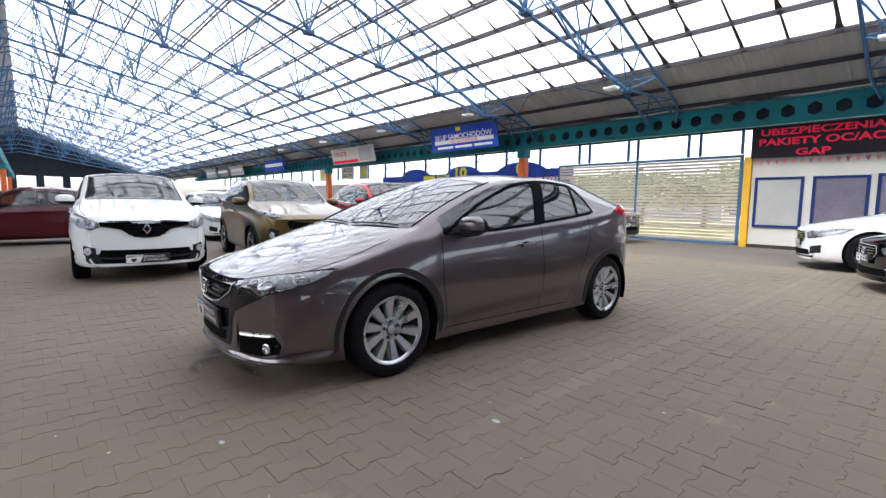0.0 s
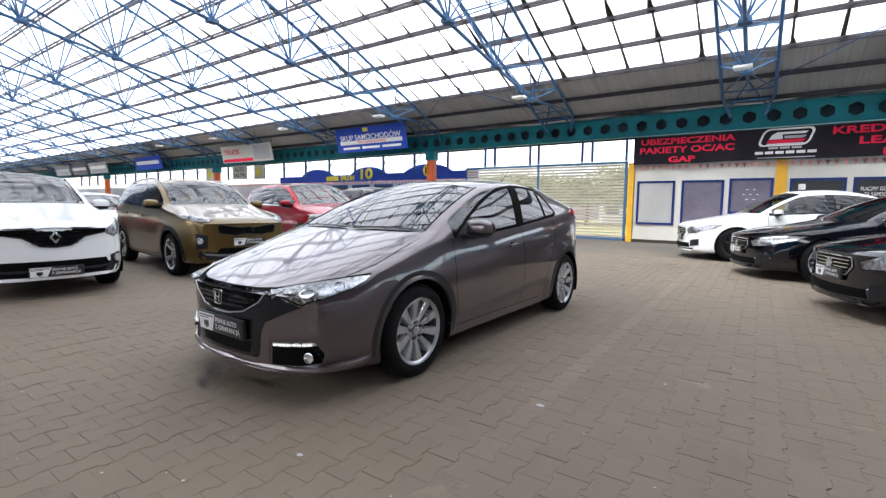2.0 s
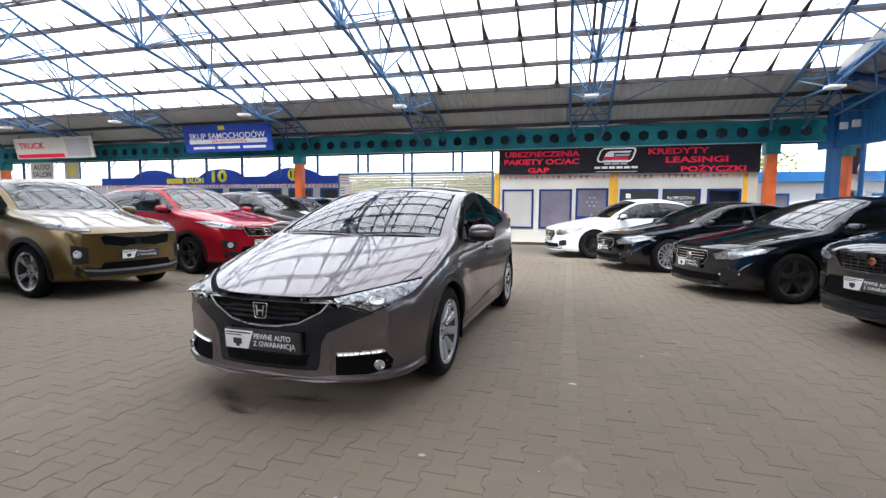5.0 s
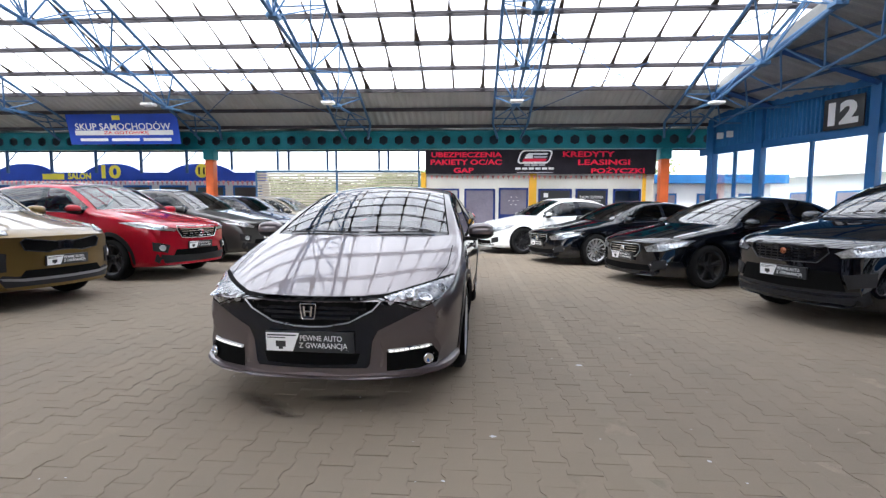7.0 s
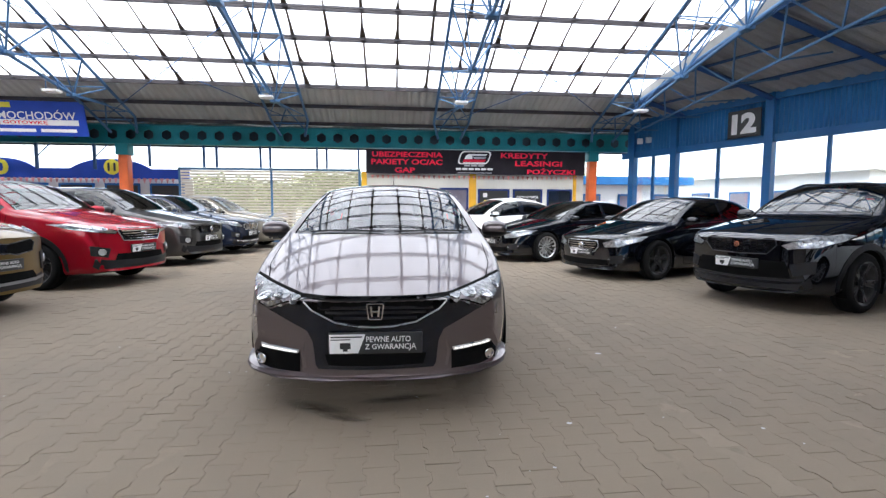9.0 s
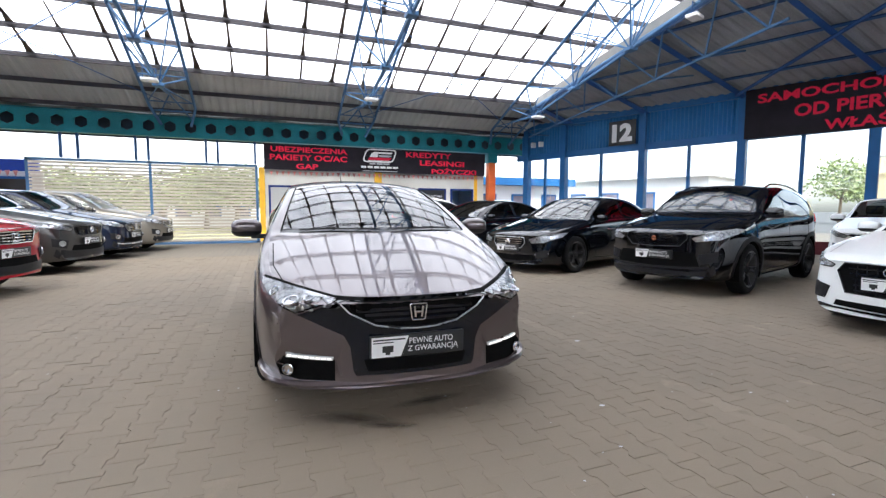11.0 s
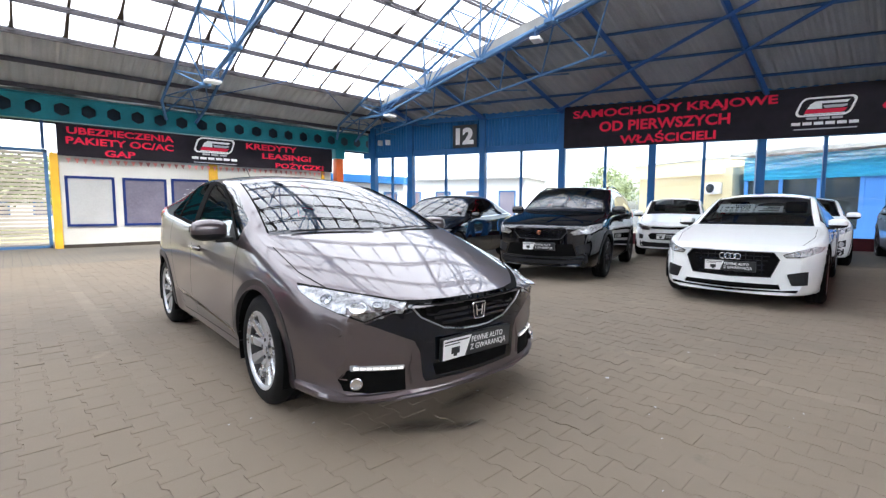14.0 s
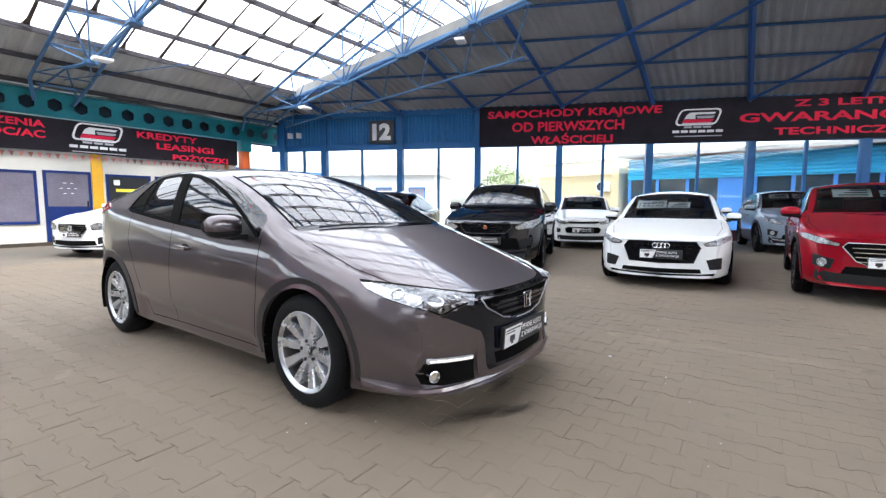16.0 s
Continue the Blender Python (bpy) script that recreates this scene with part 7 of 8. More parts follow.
def fleet_car(name, label, kind, L, W, H, paint, x, y, heading, emb="disc", grille_z=None, rims="five", rim_mat=None, trim=None, fog_lit=False, lip=None, bars="bars", chrome_bar=True, plate=True, sheet=False, prices=None, rails=False, seat=None, R=None, privacy=True, big_grille=1.0, step=0.085, clad=True, window_line=None, front=None, emb_mat=None):
    front = front or {}
    car, cc, sk = base_car(name, label, kind, L, W, H, paint, x, y, heading, step=step, rims=rims, rim_mat=rim_mat, trim=trim or (M["black_plastic"] if kind == "suv" else paint), seat=seat, R=R, privacy=privacy, window_line=window_line)
    sc = (cc["fy"], cc["fz"])
    D = lambda p: dressed(kind, sc, p)
    g = front.get("grille") or [(yy * big_grille, zz) for yy, zz in GRILLE[kind]]
    head, fog = front.get("head", HEAD[kind]), [(min(yy, .755), zz) for yy, zz in front.get("fog", FOG[kind])]
    front_piece(car, sk, "grille", half(D(g)), M["gap"], proud=0.006)
    z0, z1 = g[-1][1] * sc[1], g[0][1] * sc[1]
    wy = g[1][0] * sc[0] * 0.93
    if bars == "bars":
        bars_on(car, sk, "grille_bar", [z0 + (z1 - z0) * t for t in (.2, .4, .6, .8)], lambda z: wy * (0.82 + 0.18 * (z - z0) / (z1 - z0)), M["chrome"] if chrome_bar else M["gloss_black"], .011, .012)
    elif bars == "mesh":
        bars_on(car, sk, "grille_bar", [z0 + (z1 - z0) * t for t in (.15, .32, .5, .68, .85)], lambda z: wy * (0.82 + 0.18 * (z - z0) / (z1 - z0)), M["gloss_black"], .012, .012)
        for k in range(-4, 5):
            yy = k * wy / 5
            front_piece(car, sk, "grille_rib", [(yy - .006, z0 + .012), (yy + .006, z0 + .012), (yy + .006, z1 - .012), (yy - .006, z1 - .012)], M["gloss_black"], proud=.011, depth=.01)
    b = bmesh.new()
    pl = half(D(g))
    pts = [sk.front(*q) + Vector((-0.012, 0, 0)) for q in pl]
    pts = [p for p, q in zip(pts, pts[1:] + pts[:1]) if (p - q).length > 1e-3]
    pipe(b, pts, 0.006, closed=True)
    part("grille_trim", b, M["alloy"] if chrome_bar else M["alloy_dark"], car)
    if emb:
        emblem(car, sk, grille_z * sc[1] if grille_z else (z0 + z1) / 2, emb, (0.06 if not emb_mat else 0.035) if emb != "rings" else 0.034, 0.024, mat=emb_mat)
    hy, hz = sum(q[0] for q in head) / len(head), sum(q[1] for q in head) / len(head)
    headlamps(car, sk, D(head), discs=(((hy - .06) * sc[0], (hz - .012) * sc[1], .036), ((hy + .05) * sc[0], (hz + .012) * sc[1], .034)))
    front_piece(car, sk, "lower_intake", half(D(front.get("intake", INTAKE[kind]))), M["gap"], proud=0.009, fine=0.04)
    front_piece(car, sk, "fog_recess", D(fog), M["black_plastic"], True, 0.012, 0.03, 0.03)
    for s in (1, -1) if front.get("fog_lamp", True) else ():
        cx = sum(p[0] for p in D(fog)) / len(fog) * s
        cz = sum(p[1] for p in D(fog)) / len(fog)
        p = sk.front(cx, cz)
        b = bmesh.new()
        if kind == "suv":
            lathe(b, [(0.05, 0.004), (0.05, -0.012), (0.04, -0.014), (0.036, 0.0), (0.001, 0.004)], 20)
            nrm = sk.normal(p)
            b.transform(Matrix.Translation(p + nrm * 0.018) @ nrm.to_track_quat("-Y", "Z").to_matrix().to_4x4())
        else:
            q = sk.front(cx + s * .1, cz + .02)
            r = sk.front(cx - s * .1, cz - .005)
            tube(b, r + Vector((-0.012, 0, 0)), q + Vector((-0.012, 0, 0)), 0.009, 6)
        part("fog_lamp", b, M["drl"] if fog_lit else M["alloy"], car)
    if kind == "suv":
        front_piece(car, sk, "valance", half(D([(0, .40), (.55, .41), (.73, .44), (.74, .33), (.70, .29), (0, .285)])), M["black_plastic"], proud=0.006)
    front_piece(car, sk, "front_lip", half(D(LIP[kind])), lip or (M["alloy"] if kind == "suv" else M["gloss_black"]), proud=0.014, fine=0.04)
    if plate:
        zp = front.get("plate", PLATE_Z[kind]) * sc[1]
        dealer_plate(car, sk.front(0, zp).x - 0.018, zp, 3)
    for s in (1, -1):
        part("tail_lamp", patch(sk, [(px * cc["fx"], pz * cc["fz"]) for px, pz in TAIL[kind]], "side", 0.012, 0.03, 0.06, s), M["lamp_red"], car, "red tail lamp")
        if kind == "suv" and clad:
            for ax in (cc["fa"], cc["fa"] + cc["wb"]):
                b = bmesh.new()
                n, ra = 26, cc["R"] + 0.038
                prev = None
                for k in range(n + 1):
                    a = math.pi * (-0.06 + 1.12 * k / n)
                    px, pz = ax + (ra + .004) * math.cos(a), cc["R"] + (ra + .004) * math.sin(a)
                    px2, pz2 = ax + (ra + .07) * math.cos(a), cc["R"] + (ra + .07) * math.sin(a)
                    q = sk.side(px2, pz2, s)
                    row = [b.verts.new((px, q.y - s * .02, pz)), b.verts.new((px, q.y + s * .016, pz)), b.verts.new((px2, q.y + s * .01, pz2)), b.verts.new((px2, q.y - s * .006, pz2))]
                    if prev:
                        for t in range(3):
                            b.faces.new((prev[t], prev[t + 1], row[t + 1], row[t]))
                    prev = row
                part("arch_trim", b, M["black_plastic"], car)
        if rails:
            b = bmesh.new()
            pts = []
            for k in range(8):
                xx = cc["ws"] + 0.15 + (cc["rg"][0] - cc["ws"] - .2) * k / 7
                p = sk.above(xx, s * (cc["railw"](xx) - .05))
                pts.append(p + Vector((0, 0, 0.045 if 0 < k < 7 else 0.0)))
            pipe(b, pts, 0.016)
            part("roof_rail", b, rails, car)
    if sheet:
        for s0, w_, h_ in ((.06, .46, .31), (-.30, .33, .22)) if prices else ((.02, .42, .26), (-.36, .3, .2)):
            p = sk.above(cc["cowl"] + .42, s0 + w_ / 2)
            t = (sk.above(cc["cowl"] + .62, s0 + w_ / 2) - p).normalized()
            n = Vector((-t.z, 0, t.x))
            b = bmesh.new()
            o = Vector((p.x, s0, p.z)) - n * .03
            q = [o, o + Vector((0, w_, 0)), o + Vector((0, w_, 0)) + t * h_, o + t * h_]
            vs = [b.verts.new(v) for v in q]
            b.faces.new(vs)
            vs2 = [b.verts.new(v - n * .003) for v in q]
            b.faces.new(vs2[::-1])
            sh = part("price_sheet", b, M["paper"], car, "white price sheet behind the windscreen", smooth=False)
            if prices and s0 > 0:
                for words, up in zip(prices, (.17, .07)):
                    m = Matrix((Vector((0, -1, 0)), t, n)).transposed().to_4x4()
                    m.translation = o + n * .003 + Vector((0, w_ / 2, 0)) + t * up
                    lettering("print", words, .38, .065, m, M["black_text"], sh, 0.002)
            for k in range(2 if prices and s0 > 0 else 0, 3):
                r0 = o + n * .002 + t * (h_ * (.15 + .28 * k)) + Vector((0, .04, 0))
                b = bmesh.new()
                b.faces.new([b.verts.new(v) for v in (r0, r0 + Vector((0, w_ * (.75 - .15 * k), 0)), r0 + Vector((0, w_ * (.75 - .15 * k), 0)) + t * .035, r0 + t * .035)])
                part("print_bar", b, M["black_text"], sh, smooth=False)
    return car, cc, sk


white = car_paint("white_solid_paint", (0.58, 0.60, 0.62), 0.0, 0.35)
bronze = car_paint("bronze_metallic_paint", (0.10, 0.066, 0.022), 0.8, 0.3)
red = car_paint("red_metallic_paint", (0.22, 0.005, 0.013), 0.35, 0.3)
graphite = car_paint("graphite_metallic_paint", (0.05, 0.048, 0.047), 0.8, 0.32)
black = car_paint("black_paint", (0.001, 0.0014, 0.0026), 0.0, 0.3, 1.7)
inkblue = car_paint("ink_blue_paint", (0.008, 0.012, 0.025), 0.3, 0.3)
greybrown = car_paint("grey_brown_metallic_paint", (0.16, 0.145, 0.12), 0.6, 0.32)
maroon = car_paint("maroon_paint", (0.045, 0.004, 0.008), 0.4, 0.3)
bluegrey = car_paint("blue_grey_paint", (0.22, 0.27, 0.33), 0.6, 0.3)

fleet_car("people_carrier", "white people carrier with a wide black grille", "suv", 4.41, 1.74, 1.63, white, -8.42, 2.08, -4, "diamond", .76, "five", M["alloy"], bars="bars", chrome_bar=False, lip=M["black_plastic"], clad=False, R=.345, front=dict(grille=[(0, .87), (.30, .855), (.57, .85), (.56, .80), (.32, .755), (.16, .65), (0, .635)], head=[(.575, .79), (.595, .85), (.70, .90), (.82, .955), (.885, .95), (.88, .87), (.80, .78), (.66, .75)], intake=[(0, .47), (.56, .475), (.60, .38), (.52, .30), (0, .29)], fog=[(.62, .50), (.74, .53), (.80, .53), (.80, .42), (.72, .37), (.62, .38)], plate=.345))
fleet_car("bronze_suv", "bronze metallic compact off-roader with roof rails", "suv", 4.48, 1.80, 1.645, bronze, -8.3, 4.62, -7, None, None, "five", M["alloy"], bars="mesh", chrome_bar=False, lip=M["alloy_lip"], rails=M["alloy"], front=dict(grille=[(0, .80), (.12, .79), (.45, .835), (.5, .80), (.46, .70), (.22, .665), (.12, .685), (0, .685)], head=[(.55, .915), (.68, .95), (.82, .985), (.87, .97), (.84, .925), (.74, .885), (.58, .88)], fog=[(.62, .67), (.74, .70), (.83, .70), (.84, .54), (.78, .46), (.63, .47)], intake=[(0, .47), (.46, .47), (.52, .385), (0, .37)]))
fleet_car("red_suv", "bright red compact off-roader with dark plastic arches", "suv", 4.60, 1.855, 1.68, red, -8.1, 7.2, -12, "frame", .76, "five", M["alloy_dark"], bars="bars", lip=M["black_plastic"], window_line=M["chrome"], front=dict(grille=[(0, .875), (.42, .885), (.45, .83), (.36, .69), (0, .68)], head=[(.46, .83), (.60, .885), (.82, .945), (.88, .935), (.84, .87), (.70, .82), (.48, .795)]))
fleet_car("graphite_suv", "dark grey compact off-roader beside the red one", "suv", 4.60, 1.855, 1.685, graphite, -8.1, 10.0, -10, "disc", .76, "five", M["alloy_dark"], bars="mesh", chrome_bar=False, lip=M["black_plastic"])
fleet_car("blue_suv", "dark blue off-roader near the slatted gate", "suv", 4.45, 1.84, 1.62, inkblue, -7.95, 12.6, -8, "disc", .76, "five", M["alloy"], bars="bars", lip=M["alloy"])
fleet_car("grey_brown_suv", "grey-brown off-roader at the end of the row", "suv", 4.5, 1.84, 1.66, greybrown, -7.6, 14.7, -6, "disc", .76, "five", M["alloy"], bars="bars", lip=M["black_plastic"])
fleet_car("dark_red_saloon", "dark maroon saloon parked across the aisle", "sedan", 4.6, 1.8, 1.46, maroon, -15.7, -0.6, -88, "disc", None, "five", M["alloy"], plate=False)
fleet_car("white_saloon", "white saloon in the second row", "sedan", 4.6, 1.82, 1.46, white, -14.6, 5.3, 0, "disc", None, "multi", M["alloy"])
fleet_car("dark_suv", "dark off-roader in the back row", "suv", 4.5, 1.85, 1.66, black, -20.0, 4.6, 0, "disc", None, "five", M["alloy"], rails=M["alloy_dark"])

fleet_car("white_coupe_suv", "white coupe off-roader near the booth", "sedan", 4.73, 1.89, 1.60, white, -1.22, 12.75, 200, "disc", None, "multi", M["alloy_dark"], R=.365, window_line=M["chrome"])
fleet_car("black_saloon", "black saloon with bright multi-spoke wheels", "sedan", 4.94, 1.88, 1.46, black, 0.08, 10.2, 200, "disc", None, "multi", M["alloy"], R=.345, window_line=M["chrome"])
fleet_car("black_saloon", "black saloon with black five-spoke wheels", "sedan", 4.63, 1.865, 1.48, black, 1.04, 7.25, 199, "disc", None, "five", M["alloy_dark"], R=.34, window_line=M["chrome"])
fleet_car("black_suv", "black compact off-roader with dark wheels", "suv", 4.37, 1.84, 1.60, black, 1.94, 4.57, 197, "disc", .79, "five", M["alloy_dark"], bars="mesh", chrome_bar=False, lip=M["gloss_black"], rails=M["gloss_black"], emb_mat=surface("copper_trim", (0.5, 0.2, 0.12), 0.25, metal=0.9, var=0.05, bump=0.0), front=dict(grille=[(0, .865), (.42, .865), (.44, .80), (.34, .69), (0, .68)], head=[(.48, .80), (.60, .86), (.84, .935), (.88, .92), (.86, .86), (.76, .785), (.54, .75)], intake=[(0, .61), (.52, .61), (.58, .42), (0, .40)], fog_lamp=False))
fleet_car("white_fastback", "white fastback with a wide black grille and price sheets", "sedan", 4.97, 1.79, 1.42, white, 2.07, 1.69, 185, "rings", .62, "multi", M["alloy"], bars="mesh", chrome_bar=False, sheet=True, prices=("199900", "165520"), step=0.06, R=.35, front=dict(grille=[(0, .68), (.44, .68), (.5, .60), (.42, .39), (0, .375)], head=[(.53, .655), (.62, .69), (.82, .745), (.88, .735), (.86, .69), (.72, .635), (.56, .625)], intake=[(0, .30), (.5, .305), (.52, .25), (0, .235)], fog=[(.57, .43), (.70, .46), (.84, .46), (.82, .31), (.62, .30)], fog_lamp=False, plate=.50))
fleet_car("red_crossover", "red small crossover with a chrome grille edge", "suv", 4.28, 1.765, 1.50, red, 2.0, -0.77, 179.5, "disc", .76, "five", M["alloy_dark"], sheet=True, bars="bars", chrome_bar=True, lip=M["black_plastic"], front=dict(grille=[(0, .79), (.46, .795), (.5, .74), (.37, .57), (.25, .52), (0, .51)], head=[(.52, .78), (.66, .83), (.83, .885), (.88, .875), (.85, .825), (.70, .77), (.54, .745)]))
fleet_car("white_hatchback", "white small car with a black grille by the glass", "suv", 3.55, 1.60, 1.45, white, 6.8, 4.42, 197, None, None, "five", M["alloy"], sheet=True, R=.30, clad=False, bars="mesh", chrome_bar=False, lip=M["black_plastic"], front=dict(grille=[(0, .815), (.42, .825), (.47, .80), (.40, .775), (0, .765)], intake=[(0, .66), (.44, .66), (.52, .60), (.46, .49), (0, .475)], fog=[(.64, .60), (.76, .63), (.76, .50), (.66, .50)], plate=.57, fog_lamp=False))
fleet_car("white_hatchback", "white small car behind the fastback", "suv", 3.9, 1.70, 1.44, white, 7.3, 1.93, 190, None, None, "five", M["alloy"], R=.32)
fleet_car("grey_suv", "blue-grey small off-roader by the glass wall", "suv", 3.9, 1.72, 1.56, bluegrey, 8.4, -0.30, 190, "disc", None, "five", M["alloy_dark"], sheet=True)

# ---------------------------------------------------------------- outside
def tree(x, y, h, r, seed, n=900):
    rg = random.Random(seed)
    root = tagged(empty("tree", Matrix.Translation((x, y, -0.05))), "leafy green tree outside the hall", "tree", group="trees outside")
    b = bmesh.new()
    tube(b, (0, 0, 0), (0.1, 0, h * 0.45), 0.16, 8, 0.1)
    for k in range(6):
        a = rg.uniform(0, 6.28)
        tube(b, (0.08, 0, h * rg.uniform(0.3, 0.45)), (r * 0.6 * math.cos(a), r * 0.6 * math.sin(a), h * rg.uniform(0.55, 0.8)), 0.06, 6, 0.02)
    part("trunk", b, M["bark"], root)
    b = bmesh.new()
    for k in range(n):
        a, e = rg.uniform(0, 6.28), rg.uniform(-0.9, 1.4)
        q = rg.uniform(0.45, 1.0) * (1 + 0.25 * math.sin(3 * a + seed) + 0.2 * math.sin(5 * e + a))
        p = Vector((r * q * math.cos(a) * math.cos(e), r * q * math.sin(a) * math.cos(e), h * 0.65 + h * 0.35 * q * math.sin(e)))
        s = rg.uniform(0.07, 0.2)
        u = Vector((rg.gauss(0, 1), rg.gauss(0, 1), rg.gauss(0, 1))).normalized()
        v = u.cross(Vector((rg.gauss(0, 1), rg.gauss(0, 1), rg.gauss(0, 1)))).normalized()
        vs = [b.verts.new(p + u * s), b.verts.new(p + v * s * 0.6), b.verts.new(p - u * s), b.verts.new(p - v * s * 0.6)]
        b.faces.new(vs)
    part("crown", b, M["leaf"], root, smooth=False)


def outbuilding(name, label, x, y, turn, w, d, h, wall, roof, bays, wh=(0.9, 2.1), eave=0.0):
    root = tagged(empty(name, Matrix.Translation((x, y, -0.05)) @ Matrix.Rotation(radians(turn), 4, "Z")), label, "building")
    b = bmesh.new()
    box(b, 0, w, 0, d, 0, h)
    part("wall", b, wall, root, smooth=False)
    b = bmesh.new()
    box(b, -0.4, w + 0.4, -0.5 - eave, d + 0.4, h, h + 0.35)
    part("roof", b, roof, root, smooth=False)
    for k in range(bays):
        x0 = (k + 0.25) * w / bays
        ww = 0.5 * w / bays
        win = part("window", boxes((x0, x0 + ww, -0.06, 0.02, wh[0], wh[1])), M["blue_frame"], root, smooth=False)
        part("pane", boxes((x0 + 0.08, x0 + ww - 0.08, -0.075, -0.065, wh[0] + 0.08, wh[1] - 0.08)), M["poster"], win, smooth=False)
    return root


ANG = math.degrees(math.atan2(BW.y, BW.x))
p = wall_b(-6, -9)
outbuilding("white_kiosk_row", "row of white kiosks with blue windows outside", p.x, p.y, ANG, 10, 5, 2.9, M["outside_white"], M["outside_white"], 5, (0.6, 2.2))
# beige building with a rendered band under its flat roof
beige = tagged(empty("beige_building", Matrix.Translation((20.68, 11.4, -0.05)) @ Matrix.Rotation(radians(-110), 4, "Z")), "beige rendered building outside the glazed wall", "building")
part("wall", boxes((0, 4.9, 0, 4, 0, 2.8)), M["beige_wall"], beige, smooth=False)
part("roof_band", boxes((-0.15, 5.05, -0.25, 4.2, 2.8, 3.5)), M["beige_wall"], beige, smooth=False)
part("roof", boxes((-0.2, 5.1, -0.3, 4.25, 3.5, 3.56)), M["sheet"], beige, smooth=False)
part("pilaster", boxes((4.95, 5.4, -0.1, 0.4, 0, 3.1)), M["beige_wall"], beige, smooth=False)
# cooling unit on the beige wall
unit = tagged(empty("air_conditioner", beige.matrix_world @ Matrix.Translation((4.25, -0.2, 1.9))), "white air conditioning unit on the beige wall", "air conditioner")
b = bmesh.new()
box(b, 0, 0.68, -0.14, 0.19, 0, 0.52, bevel=0.02)
part("housing", b, M["white_text"], unit)
b = bmesh.new()
lathe(b, [(0.001, 0.0), (0.03, -0.012), (0.05, 0.0), (0.19, 0.0), (0.2, -0.012), (0.21, 0.0)], 24)
b.transform(Matrix.Translation((0.27, -0.15, 0.26)))
part("fan_grille", b, M["alloy_dark"], unit)

# glazed hall: blue posts, dark panes, a rippled turquoise band and a grey eave
ghall = tagged(empty("turquoise_hall", Matrix.Translation((18.62, 5.84, -0.05)) @ Matrix.Rotation(radians(-98), 4, "Z")), "glazed hall with a rippled turquoise band outside", "building")
pane_mat = surface("dark_reflecting_pane", (0.02, 0.026, 0.026), 0.06, var=0.5, scale=0.9, fine=6, bump=0.0, spec=0.5)
post_mat = surface("bright_blue_post_paint", (0.075, 0.23, 0.58), 0.45, var=0.08, scale=2, fine=40, bump=0.03, spec=0.3)
GL, BAY = 13.0, 1.3
part("wall", boxes((0, GL, 0.1, 6, 0, 3.35)), post_mat, ghall, smooth=False)
part("plinth", boxes((0, GL, -0.04, 0.098, 0, 0.45)), post_mat, ghall, smooth=False)
part("roof", boxes((-0.3, GL + 0.3, -0.75, 6.2, 3.52, 3.64)), M["sheet"], ghall, smooth=False)
part("gutter", boxes((-0.3, GL + 0.3, -0.85, -0.752, 3.44, 3.58)), M["grey_steel"], ghall, smooth=False)
for k in range(int(GL / BAY)):
    x0 = k * BAY
    part("post", boxes((x0, x0 + 0.14, -0.03, 0.098, 0.452, 2.43)), post_mat, ghall, smooth=False)
    if k in (3, 8):
        part("solid_panel", boxes((x0 + 0.14, x0 + BAY, 0.0, 0.098, 0.452, 2.43)), post_mat, ghall, smooth=False)
    else:
        part("pane", boxes((x0 + 0.14, x0 + BAY, 0.04, 0.096, 0.452, 2.43)), pane_mat, ghall, smooth=False)
    b = bmesh.new()
    prev = None
    for q in range(33):
        z = 2.432 + 0.98 * q / 32
        yy = -0.12 + 0.035 * math.sin(q * math.pi / 2.5 + 0.8 * (k % 2))
        row = [b.verts.new((x0 + 0.004, yy, z)), b.verts.new((x0 + BAY - 0.004, yy, z)), b.verts.new((x0 + BAY - 0.004, 0.09, z)), b.verts.new((x0 + 0.004, 0.09, z))]
        if prev:
            for e in range(4):
                b.faces.new((prev[e], prev[(e + 1) % 4], row[(e + 1) % 4], row[e]))
        prev = row
    part("rippled_panel", b, M["turquoise"], ghall)
for x, y, h, r, sd in ((46.0, 26.6, 5.9, 2.8, 3), (50.5, 27.0, 5.4, 2.8, 4)):
    tree(x, y, h, r, sd, 2200)
for k, (x, y, h, r) in enumerate(((-13.5, 30, 3.3, 3.0), (-9.5, 29, 3.0, 2.8), (-5.6, 27, 3.4, 2.6), (-2, 29, 3.6, 2.6), (-18, 32, 3.4, 3.0), (-7.5, 31, 3.6, 2.8), (9, 34, 6, 3.0))):
    tree(x, y, h, r, k + 20, 2400)
bm = bmesh.new()
for q in range(14):
    box(bm, -30 + 2.6 * q, -30 + 2.6 * (q + 1), 19.8, 44, -0.045, -0.03 + 0.004 * (q % 3))
tagged(link_bm("lawn", bm, M["grass"], smooth=False), "dry yellow-green grass behind the gate", "grass", kind="structure")
outbuilding("white_shed", "low white building behind the slatted gate", -10, 33.5, 0, 9, 4, 2.2, M["outside_white"], M["outside_white"], 5, (0.7, 1.5))
outbuilding("corner_kiosk", "small white kiosk beyond the hall's corner", 4.9, 19.0, 0, 5, 3, 2.4, M["outside_white"], M["blue_frame"], 3, (0.5, 2.0))

# ---------------------------------------------------------------- paving stones
def stone_outline(l=0.2, p=0.1425, e=0.0225, g=0.002):
    """Bone-shaped stone: wide ends, narrow waist; length along y."""
    hw, nw = p / 2 + e / 2 - g, p / 2 - e / 2 - g
    hl = l / 2 - g * 0.5
    pts = [(hw, -hl), (hw, -hl * 0.62), (nw, -hl * 0.36), (nw, hl * 0.36), (hw, hl * 0.62), (hw, hl)]
    return pts + [(-x, y) for x, y in pts[::-1]]


OUT = stone_outline()


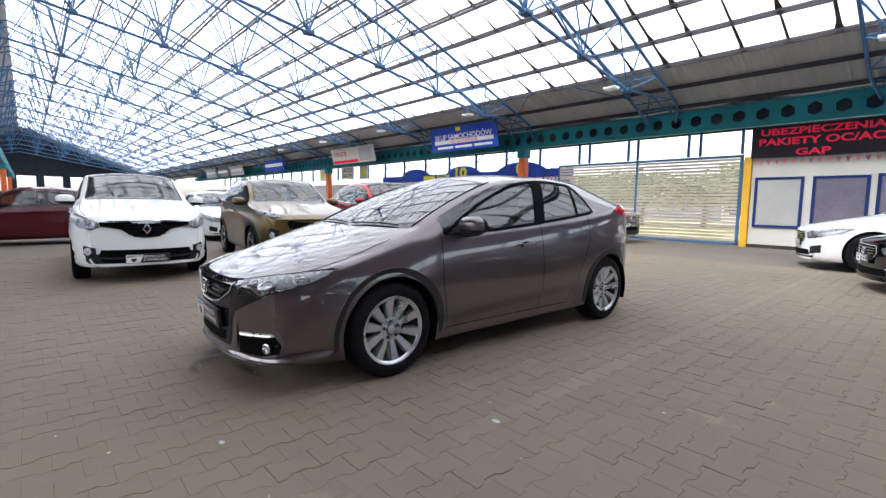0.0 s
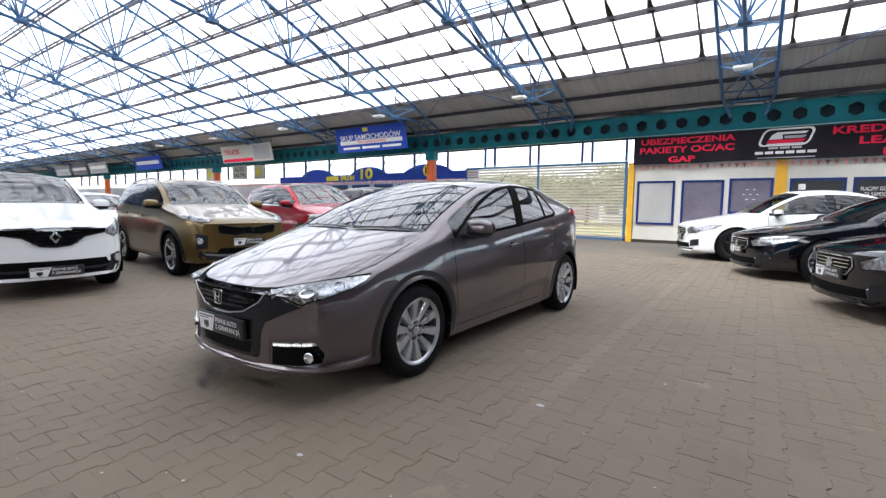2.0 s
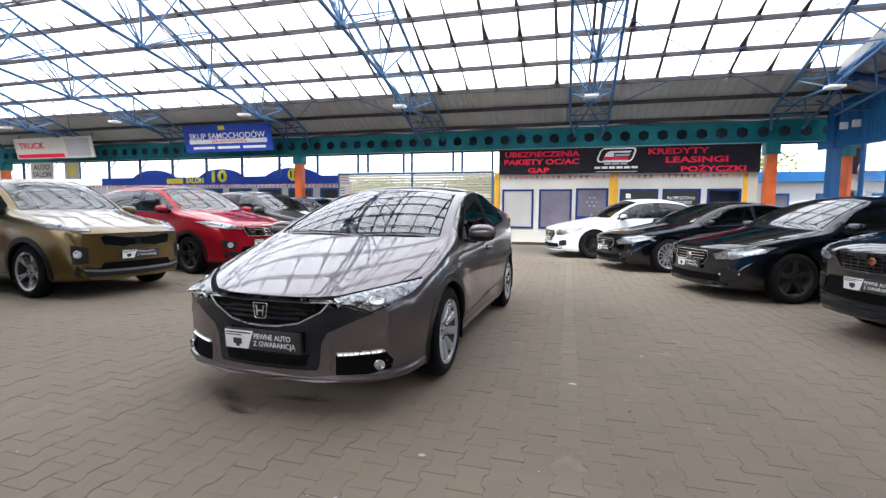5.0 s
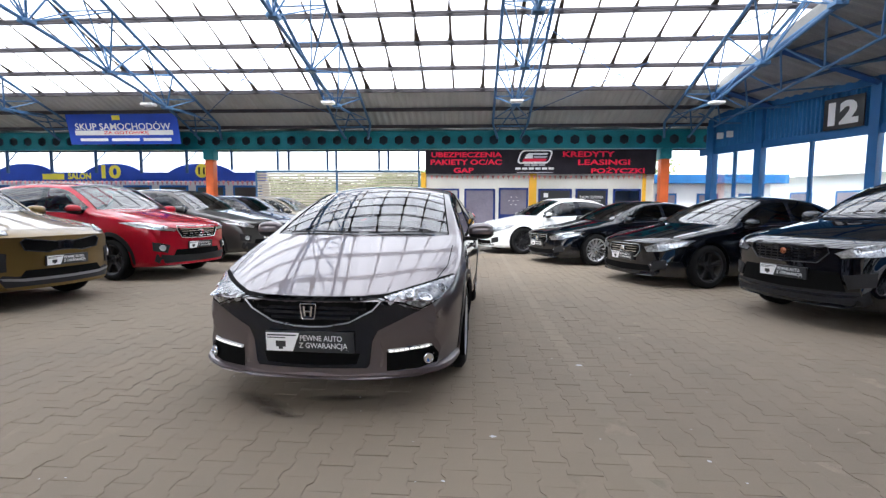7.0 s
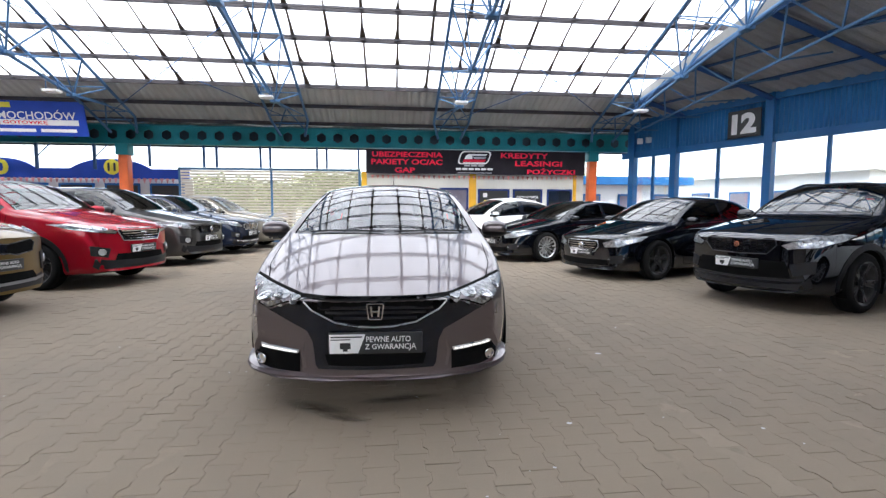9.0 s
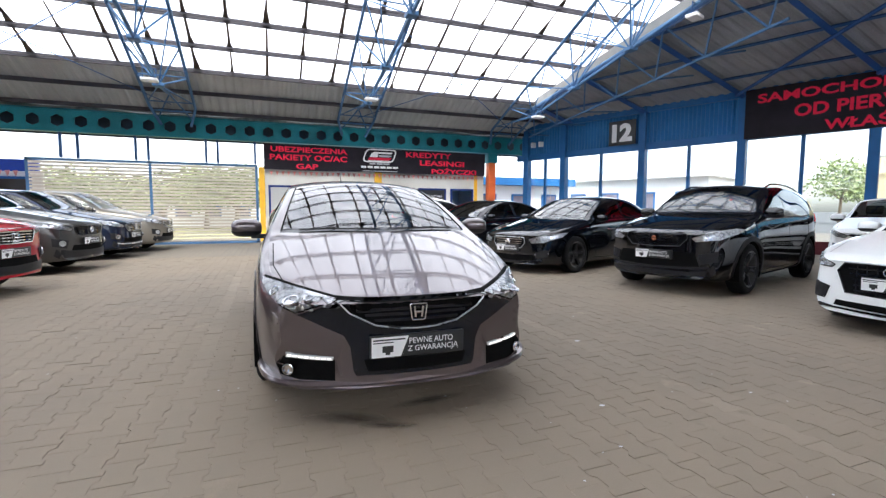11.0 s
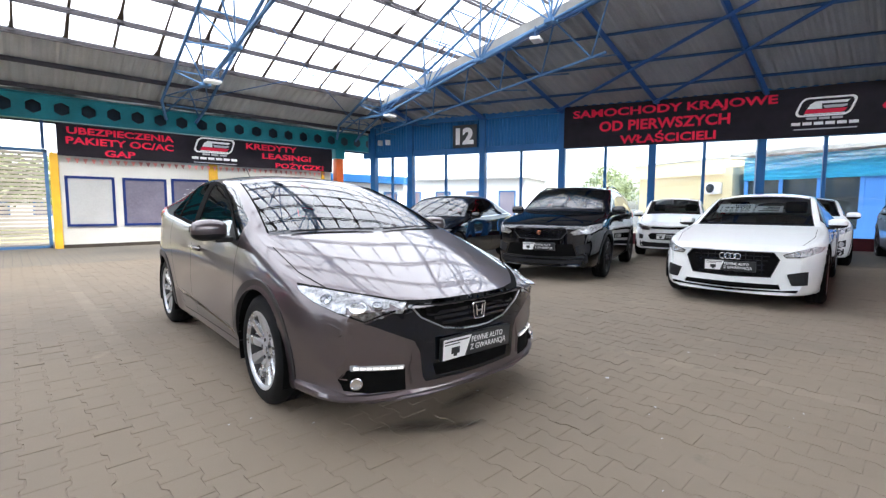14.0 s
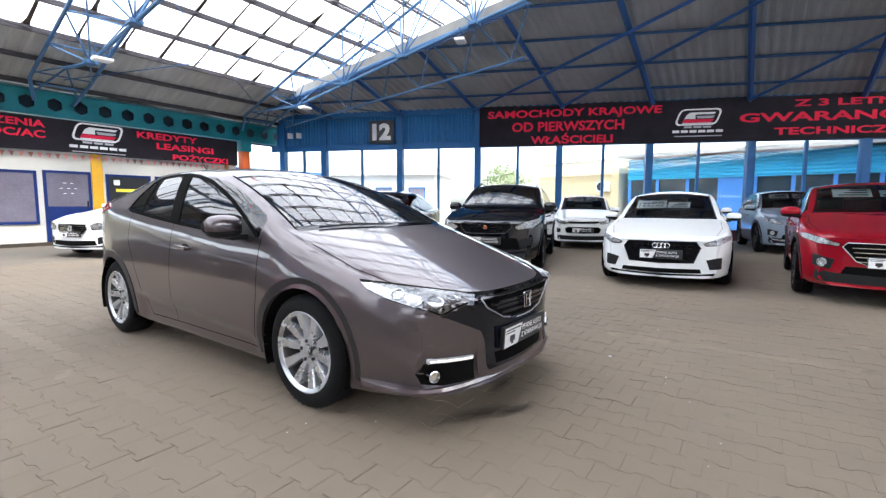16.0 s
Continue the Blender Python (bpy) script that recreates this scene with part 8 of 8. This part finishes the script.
def stone_mesh(seed):
    rg = random.Random(seed)
    b = bmesh.new()
    top = [b.verts.new((x * 0.975, y * 0.98, 0.0)) for x, y in OUT]
    rim = [b.verts.new((x, y, -0.002)) for x, y in OUT]
    low = [b.verts.new((x, y, -0.02)) for x, y in OUT]
    b.faces.new(top)
    n = len(OUT)
    for k in range(n):
        j = (k + 1) % n
        b.faces.new((rim[k], rim[j], top[j], top[k]))
        b.faces.new((low[k], low[j], rim[j], rim[k]))
    me = bpy.data.meshes.new("stone")
    b.to_mesh(me)
    b.free()
    me.materials.append(M["paver"])
    return me


bed = bmesh.new()
vs = [bed.verts.new(c_) for c_ in ((PX0, PY0, -0.0028), (PX1, PY0, -0.0028), (PX1, PY1, -0.0028), (PX0, PY1, -0.0028))]
bed.faces.new(vs)
paving = tagged(link_bm("pavement", bed, M["joint"], smooth=False), "bone-shaped concrete paving stones with sandy joints", "paving", kind="structure")
stone = stone_mesh(1)
pale = stone.copy()
pale.materials.clear()
pale.materials.append(surface("pale_concrete_paver", (0.145, 0.12, 0.091), 0.85, var=0.2, scale=0.7, fine=220, bump=0.4, objrand=0.1, detail=9.0, dust=(0.165, 0.132, 0.095)))
PITCH, LEN = 0.1425, 0.2
rng = random.Random(12)
verts, polys, vp, pp = [], [], [], []
near = 0
co = [v.co.copy() for v in stone.vertices]
fc = [tuple(q.vertices) for q in stone.polygons]
k = 0
x = PX0 + PITCH / 2
while x < PX1 - PITCH / 2 + 0.01:
    y = PY0 + LEN / 2 + (LEN / 2 if k % 2 else 0)
    strip = abs(x + 1.52) < PITCH * 0.5 or abs(x + 4.53) < PITCH * 0.5
    while y < PY1 - LEN / 2 + 0.01:
        dz = rng.gauss(0, 0.0012)
        t1, t2 = rng.gauss(0, 0.004), rng.gauss(0, 0.004)
        rz = rng.gauss(0, 0.008)
        if -3.4 < x < -0.6 and -0.1 < y < 2.1 and near < 300 and not (y > 1.7):
            ob = new("stone", pale if strip else stone)
            ob.parent = paving
            ob.location = (x, y, dz)
            ob.rotation_euler = (t1, t2, rz)
            near += 1
        else:
            o = len(vp if strip else verts)
            (vp if strip else verts).extend([(x + v.x - v.y * rz, y + v.y + v.x * rz, dz + v.z + v.x * t2 + v.y * t1) for v in co])
            (pp if strip else polys).extend([tuple(o + i for i in f) for f in fc])
        y += LEN
    x += PITCH
    k += 1
for vv, ff, mt in ((verts, polys, M["paver_field"]), (vp, pp, surface("pale_concrete_paver_field", (0.145, 0.12, 0.091), 0.85, var=0.2, scale=0.7, fine=220, bump=0.4, island=True, objrand=0.1, detail=9.0, dust=(0.165, 0.132, 0.095)))):
    me = bpy.data.meshes.new("stones")
    me.from_pydata(vv, [], ff)
    me.materials.append(mt)
    ob = new("stones", me)
    ob.parent = paving
    ob["kind"] = "stuff"


# ---------------------------------------------------------------- marks on the paving
def stain(x, y, w, d, turn, label):
    b = bmesh.new()
    b.faces.new([b.verts.new((math.cos(2 * math.pi * k / 32), math.sin(2 * math.pi * k / 32), 0)) for k in range(32)])
    ob = tagged(link_bm("oil_stain", b, M["stain"], smooth=False), label, "stain", kind="structure")
    ob.matrix_world = Matrix.Translation((x, y, 0.0045)) @ Matrix.Rotation(radians(turn), 4, "Z") @ Matrix.Diagonal((w, d, 1, 1))


stain(-3.6, 1.76, 0.34, 0.1, -33, "dark damp stain on the paving before the car")
stain(-3.45, 1.62, 0.2, 0.06, -20, "small dark damp stain on the paving")
stain(-3.15, 1.86, 0.3, 0.07, 6, "faint damp streak on the paving below the bumper")
rg = random.Random(31)
b = bmesh.new()
spots = [(-2.21, 1.42, 0.022), (-1.5, 2.6, 0.03), (-1.2, 1.25, 0.012), (-2.45, 1.0, 0.012), (-0.95, 3.4, 0.014)]
spots += [(rg.uniform(-6, 3), rg.uniform(-0.5, 6), rg.uniform(0.004, 0.009)) for _ in range(90)]
for x, y, r in spots:
    n = 6
    ring = [b.verts.new((x + r * rg.uniform(0.6, 1.2) * math.cos(2 * math.pi * k / n), y + 0.7 * r * rg.uniform(0.6, 1.2) * math.sin(2 * math.pi * k / n), 0.006 + rg.uniform(0, 0.002))) for k in range(n)]
    b.faces.new(ring)
tagged(link_bm("litter_specks", b, M["grey_print"], smooth=False), "tiny pale specks of litter on the paving", "litter", kind="stuff")
